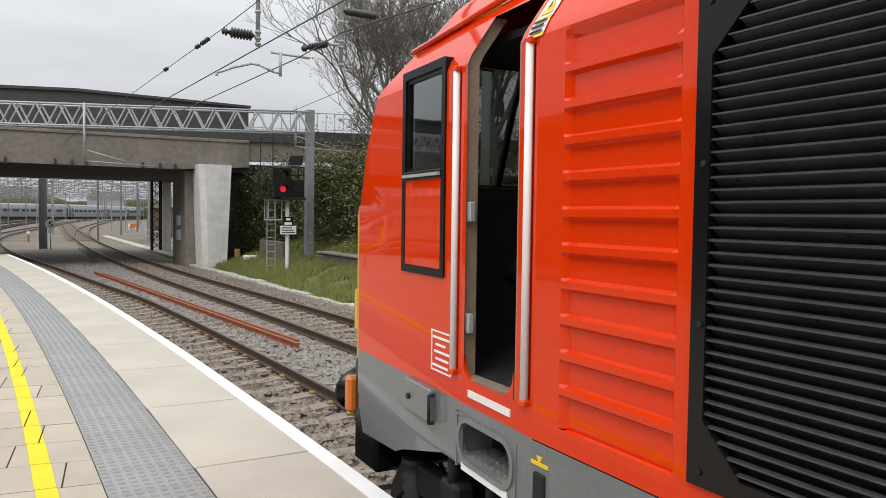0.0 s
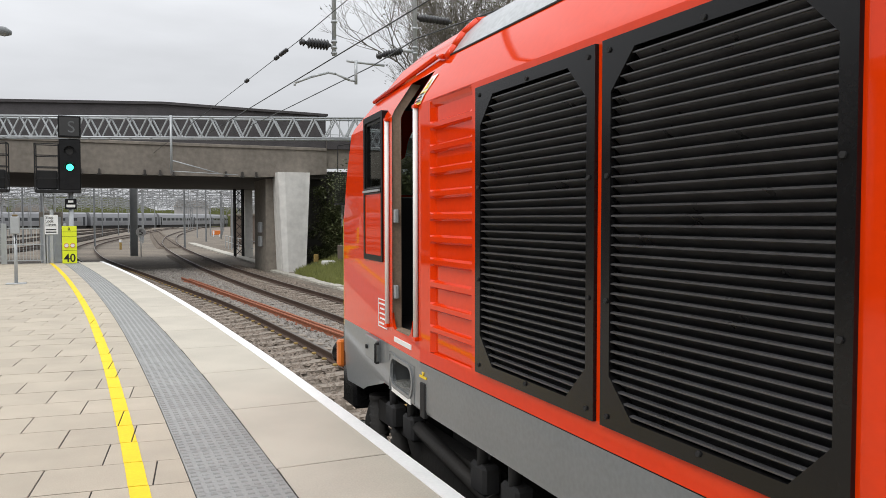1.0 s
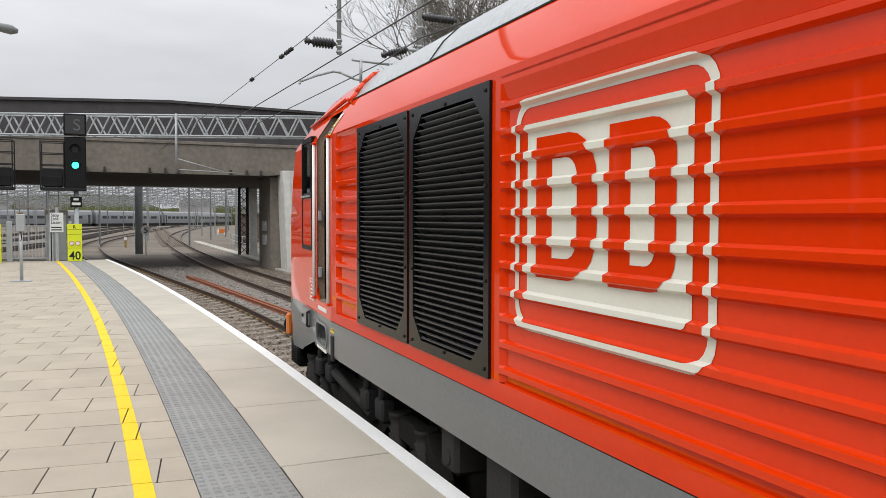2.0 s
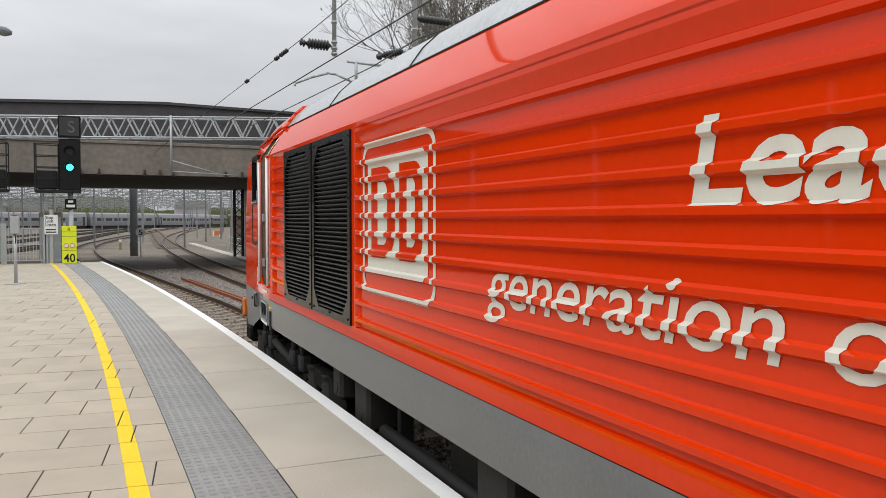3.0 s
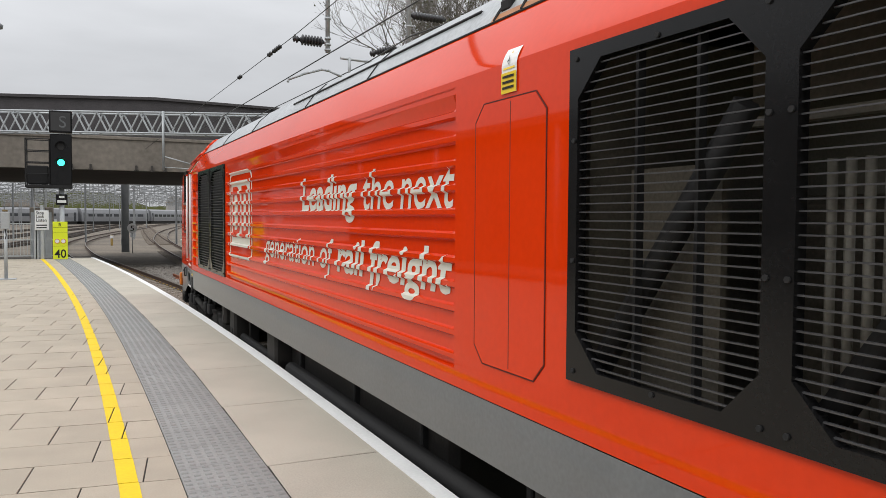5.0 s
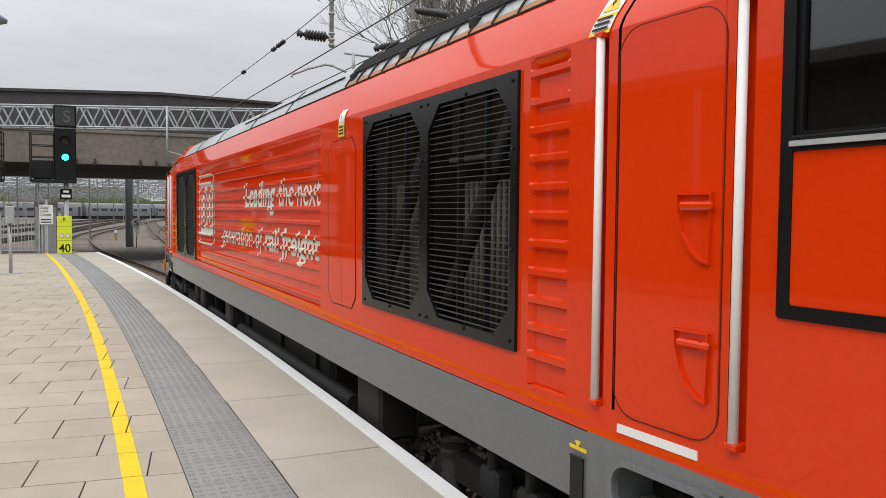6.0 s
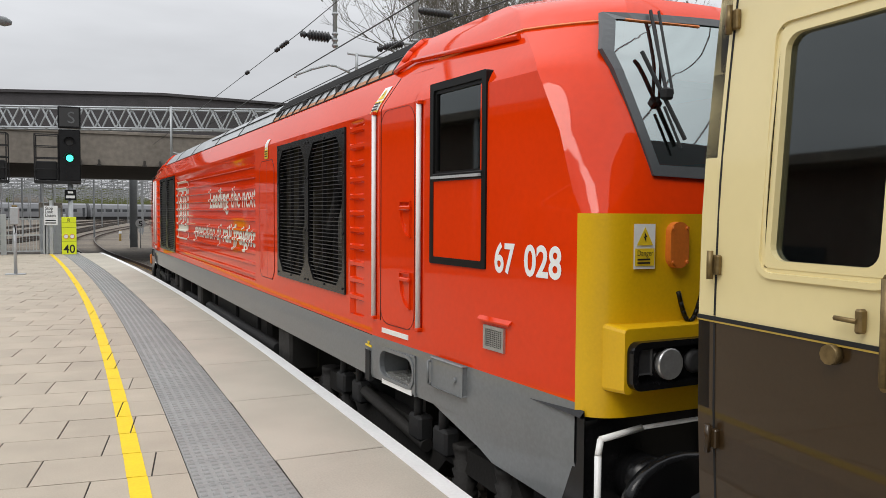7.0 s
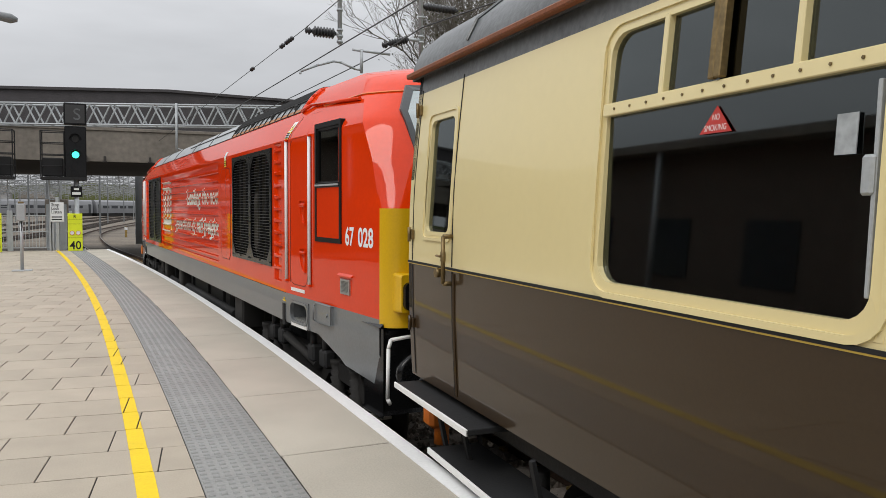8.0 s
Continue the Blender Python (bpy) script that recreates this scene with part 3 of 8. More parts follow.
tube(bm, [(10.6, 40.3, 7.0), (34, 40.3, 7.62)], 0.03)
tube(bm, [(10.6, 40.3, 6.1), (34, 40.3, 6.72)], 0.02)
part("railing", bm, STEEL, bridge)
# pier: a near face with a slight batter, and a long side wall under the deck, its shade put into a darker concrete
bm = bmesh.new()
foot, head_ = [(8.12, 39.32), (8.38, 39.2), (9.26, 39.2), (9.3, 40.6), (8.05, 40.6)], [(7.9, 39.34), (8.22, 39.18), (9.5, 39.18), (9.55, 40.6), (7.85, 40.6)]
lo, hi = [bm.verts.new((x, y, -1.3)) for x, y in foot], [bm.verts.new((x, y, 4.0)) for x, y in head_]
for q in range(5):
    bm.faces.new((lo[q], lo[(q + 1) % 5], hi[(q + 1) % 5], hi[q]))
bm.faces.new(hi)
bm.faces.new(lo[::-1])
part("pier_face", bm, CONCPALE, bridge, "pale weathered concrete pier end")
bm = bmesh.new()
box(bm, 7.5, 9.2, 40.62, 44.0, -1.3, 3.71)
part("pier_wall", bm, CONC, bridge, "long concrete pier wall coloured darker for shade")
for k in range(2):
    bm = bmesh.new()
    box(bm, 7.36, 7.51, 41.6, 42.3, 0.15 + k * 0.75, 0.7 + k * 0.75, 0.03)
    part("cabinet_panel", bm, STEEL, bridge)
# abutment: the approach's shade is in its colour
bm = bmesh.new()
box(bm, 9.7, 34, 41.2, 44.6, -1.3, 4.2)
part("abutment", bm, CONCDARK, bridge, "abutment coloured dark for the shade of the approach")
# brackets under the edge beam, in the same shade-darkened colour
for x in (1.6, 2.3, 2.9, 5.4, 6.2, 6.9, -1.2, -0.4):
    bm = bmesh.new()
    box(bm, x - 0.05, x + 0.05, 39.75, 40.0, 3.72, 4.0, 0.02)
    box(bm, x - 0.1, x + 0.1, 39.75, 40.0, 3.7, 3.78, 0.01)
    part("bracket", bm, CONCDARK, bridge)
# second support under the far span
bm = bmesh.new()
box(bm, 8.85, 9.4, 56.0, 57.0, -1.2, 3.7)
tagged(part("bridge_column", bm, CONCPALE), "pale concrete column beyond the bridge", "column")
bm = bmesh.new()
for sx in (8.05, 8.6):
    for sy in (55.0, 55.6):
        box(bm, sx - 0.05, sx + 0.05, sy - 0.05, sy + 0.05, -1.2, 4.4)
for i in range(9):
    z = -0.9 + i * 0.58
    rod(bm, (8.05, 55.0, z), (8.6, 55.0, z + 0.55), 0.025, n=5)
    rod(bm, (8.6, 55.0, z), (8.05, 55.0, z + 0.55), 0.025, n=5)
tagged(part("lattice_mast", bm, BLACKM), "dark steel lattice mast under the bridge", "mast")
# ================= the red diesel locomotive (local y forward, x to its right, z from the rail)
loco = thing("locomotive", "red diesel locomotive with grey skirt, ribbed sides and white lettering", "locomotive", (3.26, -4.4, RAILZ))
SIDE, DZ = 1.345, -RAILZ


def lp(name, bm, material, parent=None, label="", sharp=None):
    """A part of the train; heights are given above the platform."""
    bmesh.ops.translate(bm, verts=bm.verts[:], vec=(0, 0, DZ))
    return part(name, bm, material, parent or loco, label, sharp)


def lerp_table(pts, z):
    for (a, wa), (b, wb) in zip(pts[:-1], pts[1:]):
        if z <= b:
            return wa + (wb - wa) * max(0, (z - a)) / (b - a)
    return pts[-1][1]


def half_width(z):
    return lerp_table([(-1, 1.30), (0.33, 1.335), (0.36, SIDE), (2.35, SIDE), (2.40, 1.322), (2.68, 1.128), (2.83, 1.02), (2.94, 0.90), (3.0, 0.5), (3.02, 0.0)], z)


TAPER = 0.057


def nose_back(z):
    """How far the middle of the cab front lies behind its foot at height z."""
    return lerp_table([(-1, 0.0), (1.60, 0.0), (1.79, 0.05), (2.40, 0.27), (2.75, 0.43), (2.83, 0.52), (2.94, 0.85), (3.0, 1.3), (3.02, 1.7)], z)


def corner_back(z):
    """The same for the crease between side and front."""
    return lerp_table([(-1, 0.0), (1.60, 0.0), (2.02, 0.15), (2.38, 0.36), (2.57, 0.60), (2.68, 0.78), (2.83, 0.95), (2.94, 1.25), (3.02, 1.9)], z)


def corner_round(z):
    return lerp_table([(-1, 0.22), (1.60, 0.24), (2.40, 0.36), (3.1, 0.36)], z)


CORNER, NOSE = 9.40, 9.62
US = [7.05, 7.075, 7.145, 7.20, 7.24, 7.72, 7.76, 7.785, 7.865, 7.98, 8.57, 8.70]


def plan(z, e=1):
    """Corner and nose positions, half width at the corner and corner radius at height z."""
    uc, un = CORNER - corner_back(z) + (0.06 if e < 0 else 0.0), NOSE - nose_back(z) + (0.03 if e < 0 else 0.0)
    wc = half_width(z) - TAPER * max(0, uc - 7.05) * min(1, half_width(z) / SIDE)
    return uc, un, max(wc, 0.0), min(corner_round(z), max(wc, 0.0) * 0.45)


def cab_point(i, z, e):
    """Point i of the cab's outline at height z, from the body (0) round the corner to the middle of the front; e: 1 leading, -1 trailing end."""
    uc, un, wc, rx = plan(z, e)
    if i < len(US):
        u = min(US[i], uc - 0.02 * (len(US) - i))
        w = half_width(z) - TAPER * max(0, u - 7.05) * min(1, half_width(z) / SIDE)
        return -w, u * e
    k = i - len(US)
    steps = 6
    ry = un - uc
    if k <= steps:
        a = radians(90 * k / steps)
        b, f_ = min(1.0, max(0.0, (z - 1.6) / 0.25)) * 0.75, k / steps
        cx_, sx_ = math.cos(a) * (1 - b) + (1 - f_) * b, math.sin(a) * (1 - b) + f_ * b
        return -(wc - rx + rx * cx_), (uc + ry * 0.86 * sx_) * e
    if k == steps + 1 and wc - rx > 0.9:
        kk = 1 - (0.79 + 0.1 * min(1, max(0, (z - 1.87) / 0.57))) / (wc - rx)
    else:
        kk = (k - steps) / 3
    return -((wc - rx) * (1 - kk)), (uc + ry * (0.86 + 0.14 * math.sin(kk * math.pi / 2))) * e


N_OUT = len(US) + 7 + 3
ZS = [0.08, 0.33, 0.36, 0.60, 0.62, 0.66, 0.79, 0.85, 1.28, 1.32, 1.60, 1.66, 1.84, 2.02, 2.20, 2.35, 2.40, 2.46, 2.60, 2.68, 2.74, 2.83, 2.88, 2.94, 3.0, 3.02]


def skirt_low(u):
    u = abs(u)
    return 0.33 if u < 8.17 else max(0.08, 0.33 - (u - 8.17) * 0.373)


def cab(e, openings):
    """The shell of one cab in four parts, by colour."""
    sets = {"red": bmesh.new(), "grey": bmesh.new(), "yellow": bmesh.new(), "far": bmesh.new()}
    for side in (1, -1):
        for j in range(len(ZS) - 1):
            z0, z1 = ZS[j], ZS[j + 1]
            for i in range(N_OUT - 1):
                zm = (z0 + z1) / 2
                (xa, ua), (xb, ub) = cab_point(i, zm, e), cab_point(i + 1, zm, e)
                um = abs(ua + ub) / 2
                front = i >= len(US)
                if any(u0 < um < u1 and w0 < zm < w1 and not front for u0, u1, w0, w1 in (openings if side > 0 else openings[1:2] if e > 0 else [])):
                    continue
                if front and (zm < 0.6 or (1.84 < zm < 2.66 and i >= len(US) + 7)):
                    continue
                kind = "yellow" if front and 0.6 < zm < 1.6 else "grey" if zm < 0.66 else "red"
                vs = []
                for ii, z in ((i, z0), (i + 1, z0), (i + 1, z1), (i, z1)):
                    x, u = cab_point(ii, z, e)
                    zz = max(z, skirt_low(u)) if z < 0.6 else z
                    vs.append((x * side, u, zz))
                if kind == "grey" and zm < 0.33 and min(v[2] for v in vs) >= 0.329:
                    continue
                bm = sets["far" if kind == "grey" and side < 0 else kind]
                pts = []
                for v in vs:
                    if not pts or (Vector(v) - Vector(pts[-1])).length > 1e-5:
                        pts.append(v)
                if (Vector(pts[0]) - Vector(pts[-1])).length < 1e-5:
                    pts.pop()
                if len(pts) >= 3:
                    bm.faces.new([bm.verts.new(p) for p in pts])
    for k, bm in sets.items():
        bmesh.ops.remove_doubles(bm, verts=bm.verts[:], dist=0.002)
    r = lp("cab_shell", sets["red"], RED, None, "glossy red cab with a raked front", 22)
    lp("cab_skirt", sets["grey"], GREY, None, "grey lower cab skirt", 22)
    lp("cab_skirt", sets["far"], GREY, None, "grey lower cab skirt", 22)
    lp("nose_panel", sets["yellow"], YELLOW, None, "yellow warning panel on the cab front", 40)
    return r


DOOR = (7.22, 7.74, 0.79, 2.60)
WIN = (7.98, 8.57, 1.29, 2.40)
HOLE = (7.22, 7.74, 0.36, 0.60)
SLOTS = [(7.075, 7.145, 0.79, 2.35), (7.785, 7.865, 0.79, 2.35)]
for e in (1, -1):
    cab(e, [DOOR, WIN, HOLE] + SLOTS)


def at_side(u, z, out=0.0):
    """A point on the near side at u, z, pushed out by out."""
    w = half_width(z) - TAPER * max(0, abs(u) - 7.05) * min(1, half_width(z) / SIDE)
    return Vector((-(w + out), u, z))


def on_side(bm, u_mid):
    """Shift and turn geometry built against the straight side plane so that it lies on the tapered cab side."""
    e = 1 if u_mid > 0 else -1
    for v in bm.verts:
        v.co.x += TAPER * max(0, abs(v.co.y) - 7.05)
        if v.co.z > 2.35:
            v.co.x += SIDE - half_width(v.co.z)
    return bm


# ---- main body between the cabs: openings for the rear see-through grilles
BODY = 7.05


def body_side(side, holes, z0, z1, material, name, label):
    us = sorted({-BODY, BODY, *[h_[0] for h_ in holes], *[h_[1] for h_ in holes]})
    zs = sorted({z0, z1, *[h_[2] for h_ in holes], *[h_[3] for h_ in holes], *[z for z in (0.36, 2.35, 2.40) if z0 < z < z1]})
    bm = bmesh.new()
    for a, b in zip(us[:-1], us[1:]):
        for c_, d_ in zip(zs[:-1], zs[1:]):
            um, zm = (a + b) / 2, (c_ + d_) / 2
            if any(h_[0] < um < h_[1] and h_[2] < zm < h_[3] for h_ in holes):
                continue
            bm.faces.new([bm.verts.new((-half_width(z) * side, u, z)) for u, z in ((a, c_), (b, c_), (b, d_), (a, d_))])
    bmesh.ops.remove_doubles(bm, verts=bm.verts[:], dist=0.001)
    return lp(name, bm, material, None, label, 20)


GRF = [(5.02, 6.15, 0.77, 2.30), (3.80, 4.95, 0.77, 2.30)]
GRR = [(-5.37, -4.31, 0.92, 2.29), (-6.46, -5.39, 0.92, 2.29)]
PANEL = (-3.20, 3.70, 0.76, 2.30)
NARROW = [(6.24, 6.87, 0.75, 2.335), (-6.885, -6.56, 0.77, 2.325)]
for side in (1, -1):
    body_side(side, GRF + GRR + [PANEL] + NARROW if side == 1 else GRR, 0.66, 2.68, RED, "body_side", "glossy red body side")
    body_side(side, [], 0.33, 0.655, GREY, "side_skirt", "plain grey lower body band")


# roof
def roof(u0, u1, material, name, label, lift=0.0):
    bm = bmesh.new()
    zs = [2.68, 2.74, 2.83, 2.88, 2.94, 3.0, 3.02]
    prof = [(-half_width(z), z + lift) for z in zs] + [(half_width(z), z + lift) for z in zs[-2::-1]]
    n = max(1, int(abs(u1 - u0) / 1.5))
    rows = [[bm.verts.new((x, u0 + (u1 - u0) * i / n, z)) for x, z in prof] for i in range(n + 1)]
    for a, b in zip(rows[:-1], rows[1:]):
        for i in range(len(prof) - 1):
            bm.faces.new((a[i], a[i + 1], b[i + 1], b[i]))
    return lp(name, bm, material, None, label, 30)


roof(3.0, 7.05, ROOFGREY, "roof_panel", "weathered pale grey roof")
roof(-3.2, 3.0, ROOFGREY, "roof_panel", "weathered pale grey roof")
roof(-7.05, -3.2, BLACKM, "roof_mesh", "black roof grille over the cooler group")
for i in range(46):
    u = -7.03 + 3.83 * i / 45
    bm = bmesh.new()
    tube(bm, [(-half_width(z) - 0.006, u, z + 0.012) for z in (2.815, 2.83, 2.88, 2.94, 3.0)], 0.012, 4)
    lp("roof_slat", bm, BLACKM)
bm = bmesh.new()
prism(bm, [(-1.134, 2.686), (-1.108, 2.724), (-1.08, 2.724), (-1.09, 2.686)], "y", -7.03, -3.2)
lp("cantrail_stripe", bm, DULLORANGE, None, "dull orange cantrail strip")
bm = bmesh.new()
prism(bm, [(-1.100, 2.728), (-1.045, 2.805), (-1.03, 2.80), (-1.08, 2.728)], "y", -7.03, -3.2)
lp("cantrail_plate", bm, ROOFGREY, None, "grey plate below the roof grille")
for i in range(14):
    bm = bmesh.new()
    u = -3.25 - i * 0.285
    tube(bm, [(-1.138, u, 2.685), (-1.108, u, 2.735), (-1.045, u, 2.82)], 0.008, 4)
    lp("roof_grille_stay", bm, BLACKM)
bm = bmesh.new()
tube(bm, [(-1.052, -7.03, 2.815), (-1.052, -3.2, 2.815)], 0.010, 5)
lp("roof_grille_rail", bm, BLACKM)
bm = bmesh.new()
tube(bm, [(-half_width(2.83) - 0.003, -2.9, 2.83), (-half_width(2.83) - 0.003, 1.4, 2.83)], 0.011, 5)
lp("roof_slot", bm, BLACKM, None, "thin dark slot along the roof panel")
for u in (-3.3, -4.4, -5.5, -6.6):
    bm = bmesh.new()
    box(bm, -1.10, -1.03, u - 0.05, u + 0.05, 2.735, 2.80, 0.01)
    lp("roof_clamp", bm, BLACKM)
for u in (5.2, 3.1, 0.6, -1.2):
    bm = bmesh.new()
    tube(bm, [(-half_width(z) - 0.004, u, z) for z in (2.69, 2.74, 2.83, 2.88, 2.94, 3.0)], 0.006, 4)
    lp("roof_seam", bm, BLACKM)
bm = bmesh.new()
box(bm, -1.138, -1.12, -7.04, 7.05, 2.674, 2.684)
lp("gutter_line", bm, BLACKM, None, "thin dark gutter line")
# raised red rain strip above each cab door
for e in (1, -1):
    bm = bmesh.new()
    pts = []
    for u, z in ((7.08, 2.655), (7.3, 2.70), (8.75, 2.59)):
        w = half_width(z) - TAPER * max(0, u - 7.05)
        pts.append((-(w + 0.02), u * e, z + 0.02))
    tube(bm, pts, 0.018, 6)
    lp("rain_strip", bm, RED)
    bm = bmesh.new()
    p = [(-(half_width(z) - TAPER * 0.05 + 0.012), 7.06 * e, z) for z in (2.66, 2.74, 2.83, 2.92, 2.99)]
    tube(bm, p, 0.03, 6)
    lp("roof_joint", bm, RED)

# thin orange cantrail line round both cabs
for e in (1, -1):
    bm = bmesh.new()
    pts = []
    for i in range(5, len(US) + 9):
        x, u = cab_point(i, 2.655, e)
        pts.append((x * 1.004, u * 1.0006, 2.657))
    tube(bm, pts, 0.009, 4)
    lp("cantrail_line", bm, ORANGE, None, "thin orange cantrail line")

# ---- ribbed panels
PITCH, Z0R = 0.1345, 0.795


def rib_out(z, first=Z0R, pitch=PITCH, top=2.235):
    """How far the corrugated sheet stands out of its recess at height z."""
    k = ((z - first) % pitch) / pitch
    if z > top:
        return min(0.0, -0.027 + (z - top) * 1.1)
    if z < first - 0.005:
        return -0.027
    if k < 0.10:
        return -0.027 + 0.027 * k / 0.10
    if k < 0.30:
        return 0.0
    if k < 0.39:
        return -0.027 * (k - 0.30) / 0.09
    return -0.027


def rib_levels(first, pitch, top):
    """Heights at which the corrugation bends."""
    out = []
    while first < top:
        out += [first, first + 0.10 * pitch, first + 0.30 * pitch, first + 0.39 * pitch]
        first += pitch
    return out


RIB_Z = rib_levels(Z0R, PITCH, 2.27)


def ribbed(u0, u1, z0, z1, name, label, first=Z0R, pitch=PITCH, top=2.235):
    bm = bmesh.new()
    zs = [z0] + [z for z in rib_levels(first, pitch, z1) if z0 < z < z1] + [z1]
    pts = [(-(SIDE + rib_out(z, first, pitch, top)), z) for z in zs]
    n = 4
    us = [u0 + 0.03 + (u1 - u0 - 0.06) * i / n for i in range(n + 1)]
    rows = [[bm.verts.new((x, u, z)) for x, z in pts] for u in us]
    for a, b in zip(rows[:-1], rows[1:]):
        for i in range(len(pts) - 1):
            bm.faces.new((a[i], a[i + 1], b[i + 1], b[i]))
    # end cheeks, back to the flat side
    for r, u in ((rows[0], u0), (rows[-1], u1)):
        e2 = [bm.verts.new((-SIDE, u, v.co.z)) for v in r]
        for i in range(len(r) - 1):
            bm.faces.new((r[i], r[i + 1], e2[i + 1], e2[i]))
    for z, k in ((z0, 0), (z1, -1)):
        a = [bm.verts.new((-SIDE, u, z + (-0.012 if k == 0 else 0.012))) for u in (u0, u1)]
        bm.faces.new((rows[0][k], rows[-1][k], a[1], a[0]))
    return lp(name, bm, RED, None, label, 15)


ribbed(*PANEL, "ribbed_panel", "long red corrugated side panel")
ribbed(*NARROW[0], "ribbed_panel", "narrow red corrugated panel", 0.874, 0.1425, 2.30)
ribbed(*NARROW[1], "ribbed_panel", "narrow red corrugated panel", 0.886, 0.135, 2.30)


def face_out(bm):
    """Flat faces that look away from the body."""
    bm.normal_update()
    for f in bm.faces:
        f.smooth = False
        if f.normal.x > 0:
            f.normal_flip()


def lettering(text, u_start, width, base, height, bold, label, tail=None):
    """White lettering that follows the corrugated sheet; tail: the stretch of the word whose foot is drawn out below the line."""
    bm = words(text, width, height, bold, 0.16)
    bmesh.ops.triangulate(bm, faces=bm.faces[:])
    if tail:
        for v in bm.verts:
            if tail[0] * width < v.co.x < tail[1] * width and v.co.y < 0.1 * height:
                v.co.y -= 0.22 * height
                v.co.x -= 0.05 * height
    for v in bm.verts:
        v.co = Vector((0, u_start - v.co.x, base + v.co.y))
    for z in RIB_Z:
        bmesh.ops.bisect_plane(bm, geom=bm.verts[:] + bm.edges[:] + bm.faces[:], plane_co=(0, 0, z), plane_no=(0, 0, 1))
    for v in bm.verts:
        v.co.x = -(SIDE + rib_out(v.co.z) + 0.0045)
    face_out(bm)
    lp("lettering", bm, CREAMW, None, label)


lettering("Leading", 0.0, 1.515, 1.655, 0.41, 0.022, "bold cream words on the red side")
lettering("the", -1.645, 0.605, 1.655, 0.41, 0.006, "cream words on the red side")
lettering("next", -2.36, 0.785, 1.655, 0.41, 0.006, "cream words on the red side")
lettering("generation", 1.50, 1.90, 1.165, 0.36, 0.006, "cream words on the red side")
lettering("of", -0.56, 0.385, 1.165, 0.36, 0.006, "cream words on the red side", (0.55, 1.0))
lettering("rail", -1.035, 0.66, 1.165, 0.37, 0.022, "bold cream words on the red side")
lettering("freight", -1.80, 1.325, 1.165, 0.37, 0.022, "bold cream words on the red side", (0.0, 0.13))


def emblem(outer, inner, label, material=None, lift=0.0035):
    """A flat painted shape on the corrugated sheet; a ring where inner is given."""
    bm = bmesh.new()
    o = [bm.verts.new((0, u, z)) for u, z in outer]
    if inner:
        i_ = [bm.verts.new((0, u, z)) for u, z in inner]
        k = len(o)
        for j in range(k):
            bm.faces.new((o[j], o[(j + 1) % k], i_[(j + 1) % k], i_[j]))
    else:
        bm.faces.new(o)
    for z in RIB_Z:
        bmesh.ops.bisect_plane(bm, geom=bm.verts[:] + bm.edges[:] + bm.faces[:], plane_co=(0, 0, z), plane_no=(0, 0, 1))
    for v in bm.verts:
        v.co.x = -(SIDE + rib_out(v.co.z) + lift)
    face_out(bm)
    lp("emblem_shape", bm, material or CREAMW, None, label)


def block(u0, u1, z0, z1, r):
    """A block with square corners at u1 and rounded ones at u0."""
    pts = [(u1, z0), (u1, z1)]
    for cz, a0 in ((z1 - r, 90), (z0 + r, 180)):
        pts += [(u0 + r + r * math.cos(radians(a0 + 18 * k)), cz + r * math.sin(radians(a0 + 18 * k))) for k in range(6)]
    return pts


emblem(rounded(2.18, 3.575, 1.06, 2.165, 0.13), rounded(2.22, 3.535, 1.10, 2.125, 0.10), "cream rounded emblem border")
emblem(rounded(2.30, 3.456, 1.215, 2.04, 0.03), None, "cream emblem panel")
emblem(block(2.873, 3.37, 1.325, 1.975, 0.22), None, "red emblem block", RED, 0.0062)
emblem(block(3.02, 3.222, 1.42, 1.867, 0.09), None, "cream emblem core", None, 0.0086)
emblem(block(2.385, 2.79, 1.325, 1.975, 0.14), None, "red emblem block", RED, 0.0062)
emblem(block(2.50, 2.645, 1.42, 1.867, 0.06), None, "cream emblem core", None, 0.0086)


# ---- radiator grilles
def octagon(u0, u1, z0, z1, c_):
    return [(u1 - c_, z1), (u0 + c_, z1), (u0, z1 - c_), (u0, z0 + c_), (u0 + c_, z0), (u1 - c_, z0), (u1, z0 + c_), (u1, z1 - c_)]


def oct_rect(u0, u1, z0, z1):
    return [(u1, z1), (u0, z1), (u0, z1), (u0, z0), (u0, z0), (u1, z0), (u1, z0), (u1, z1)]


def slat_span(z, u0, u1, z0, z1, c_):
    d_ = max(0, c_ - (z1 - z), c_ - (z - z0))
    return u0 + d_, u1 - d_


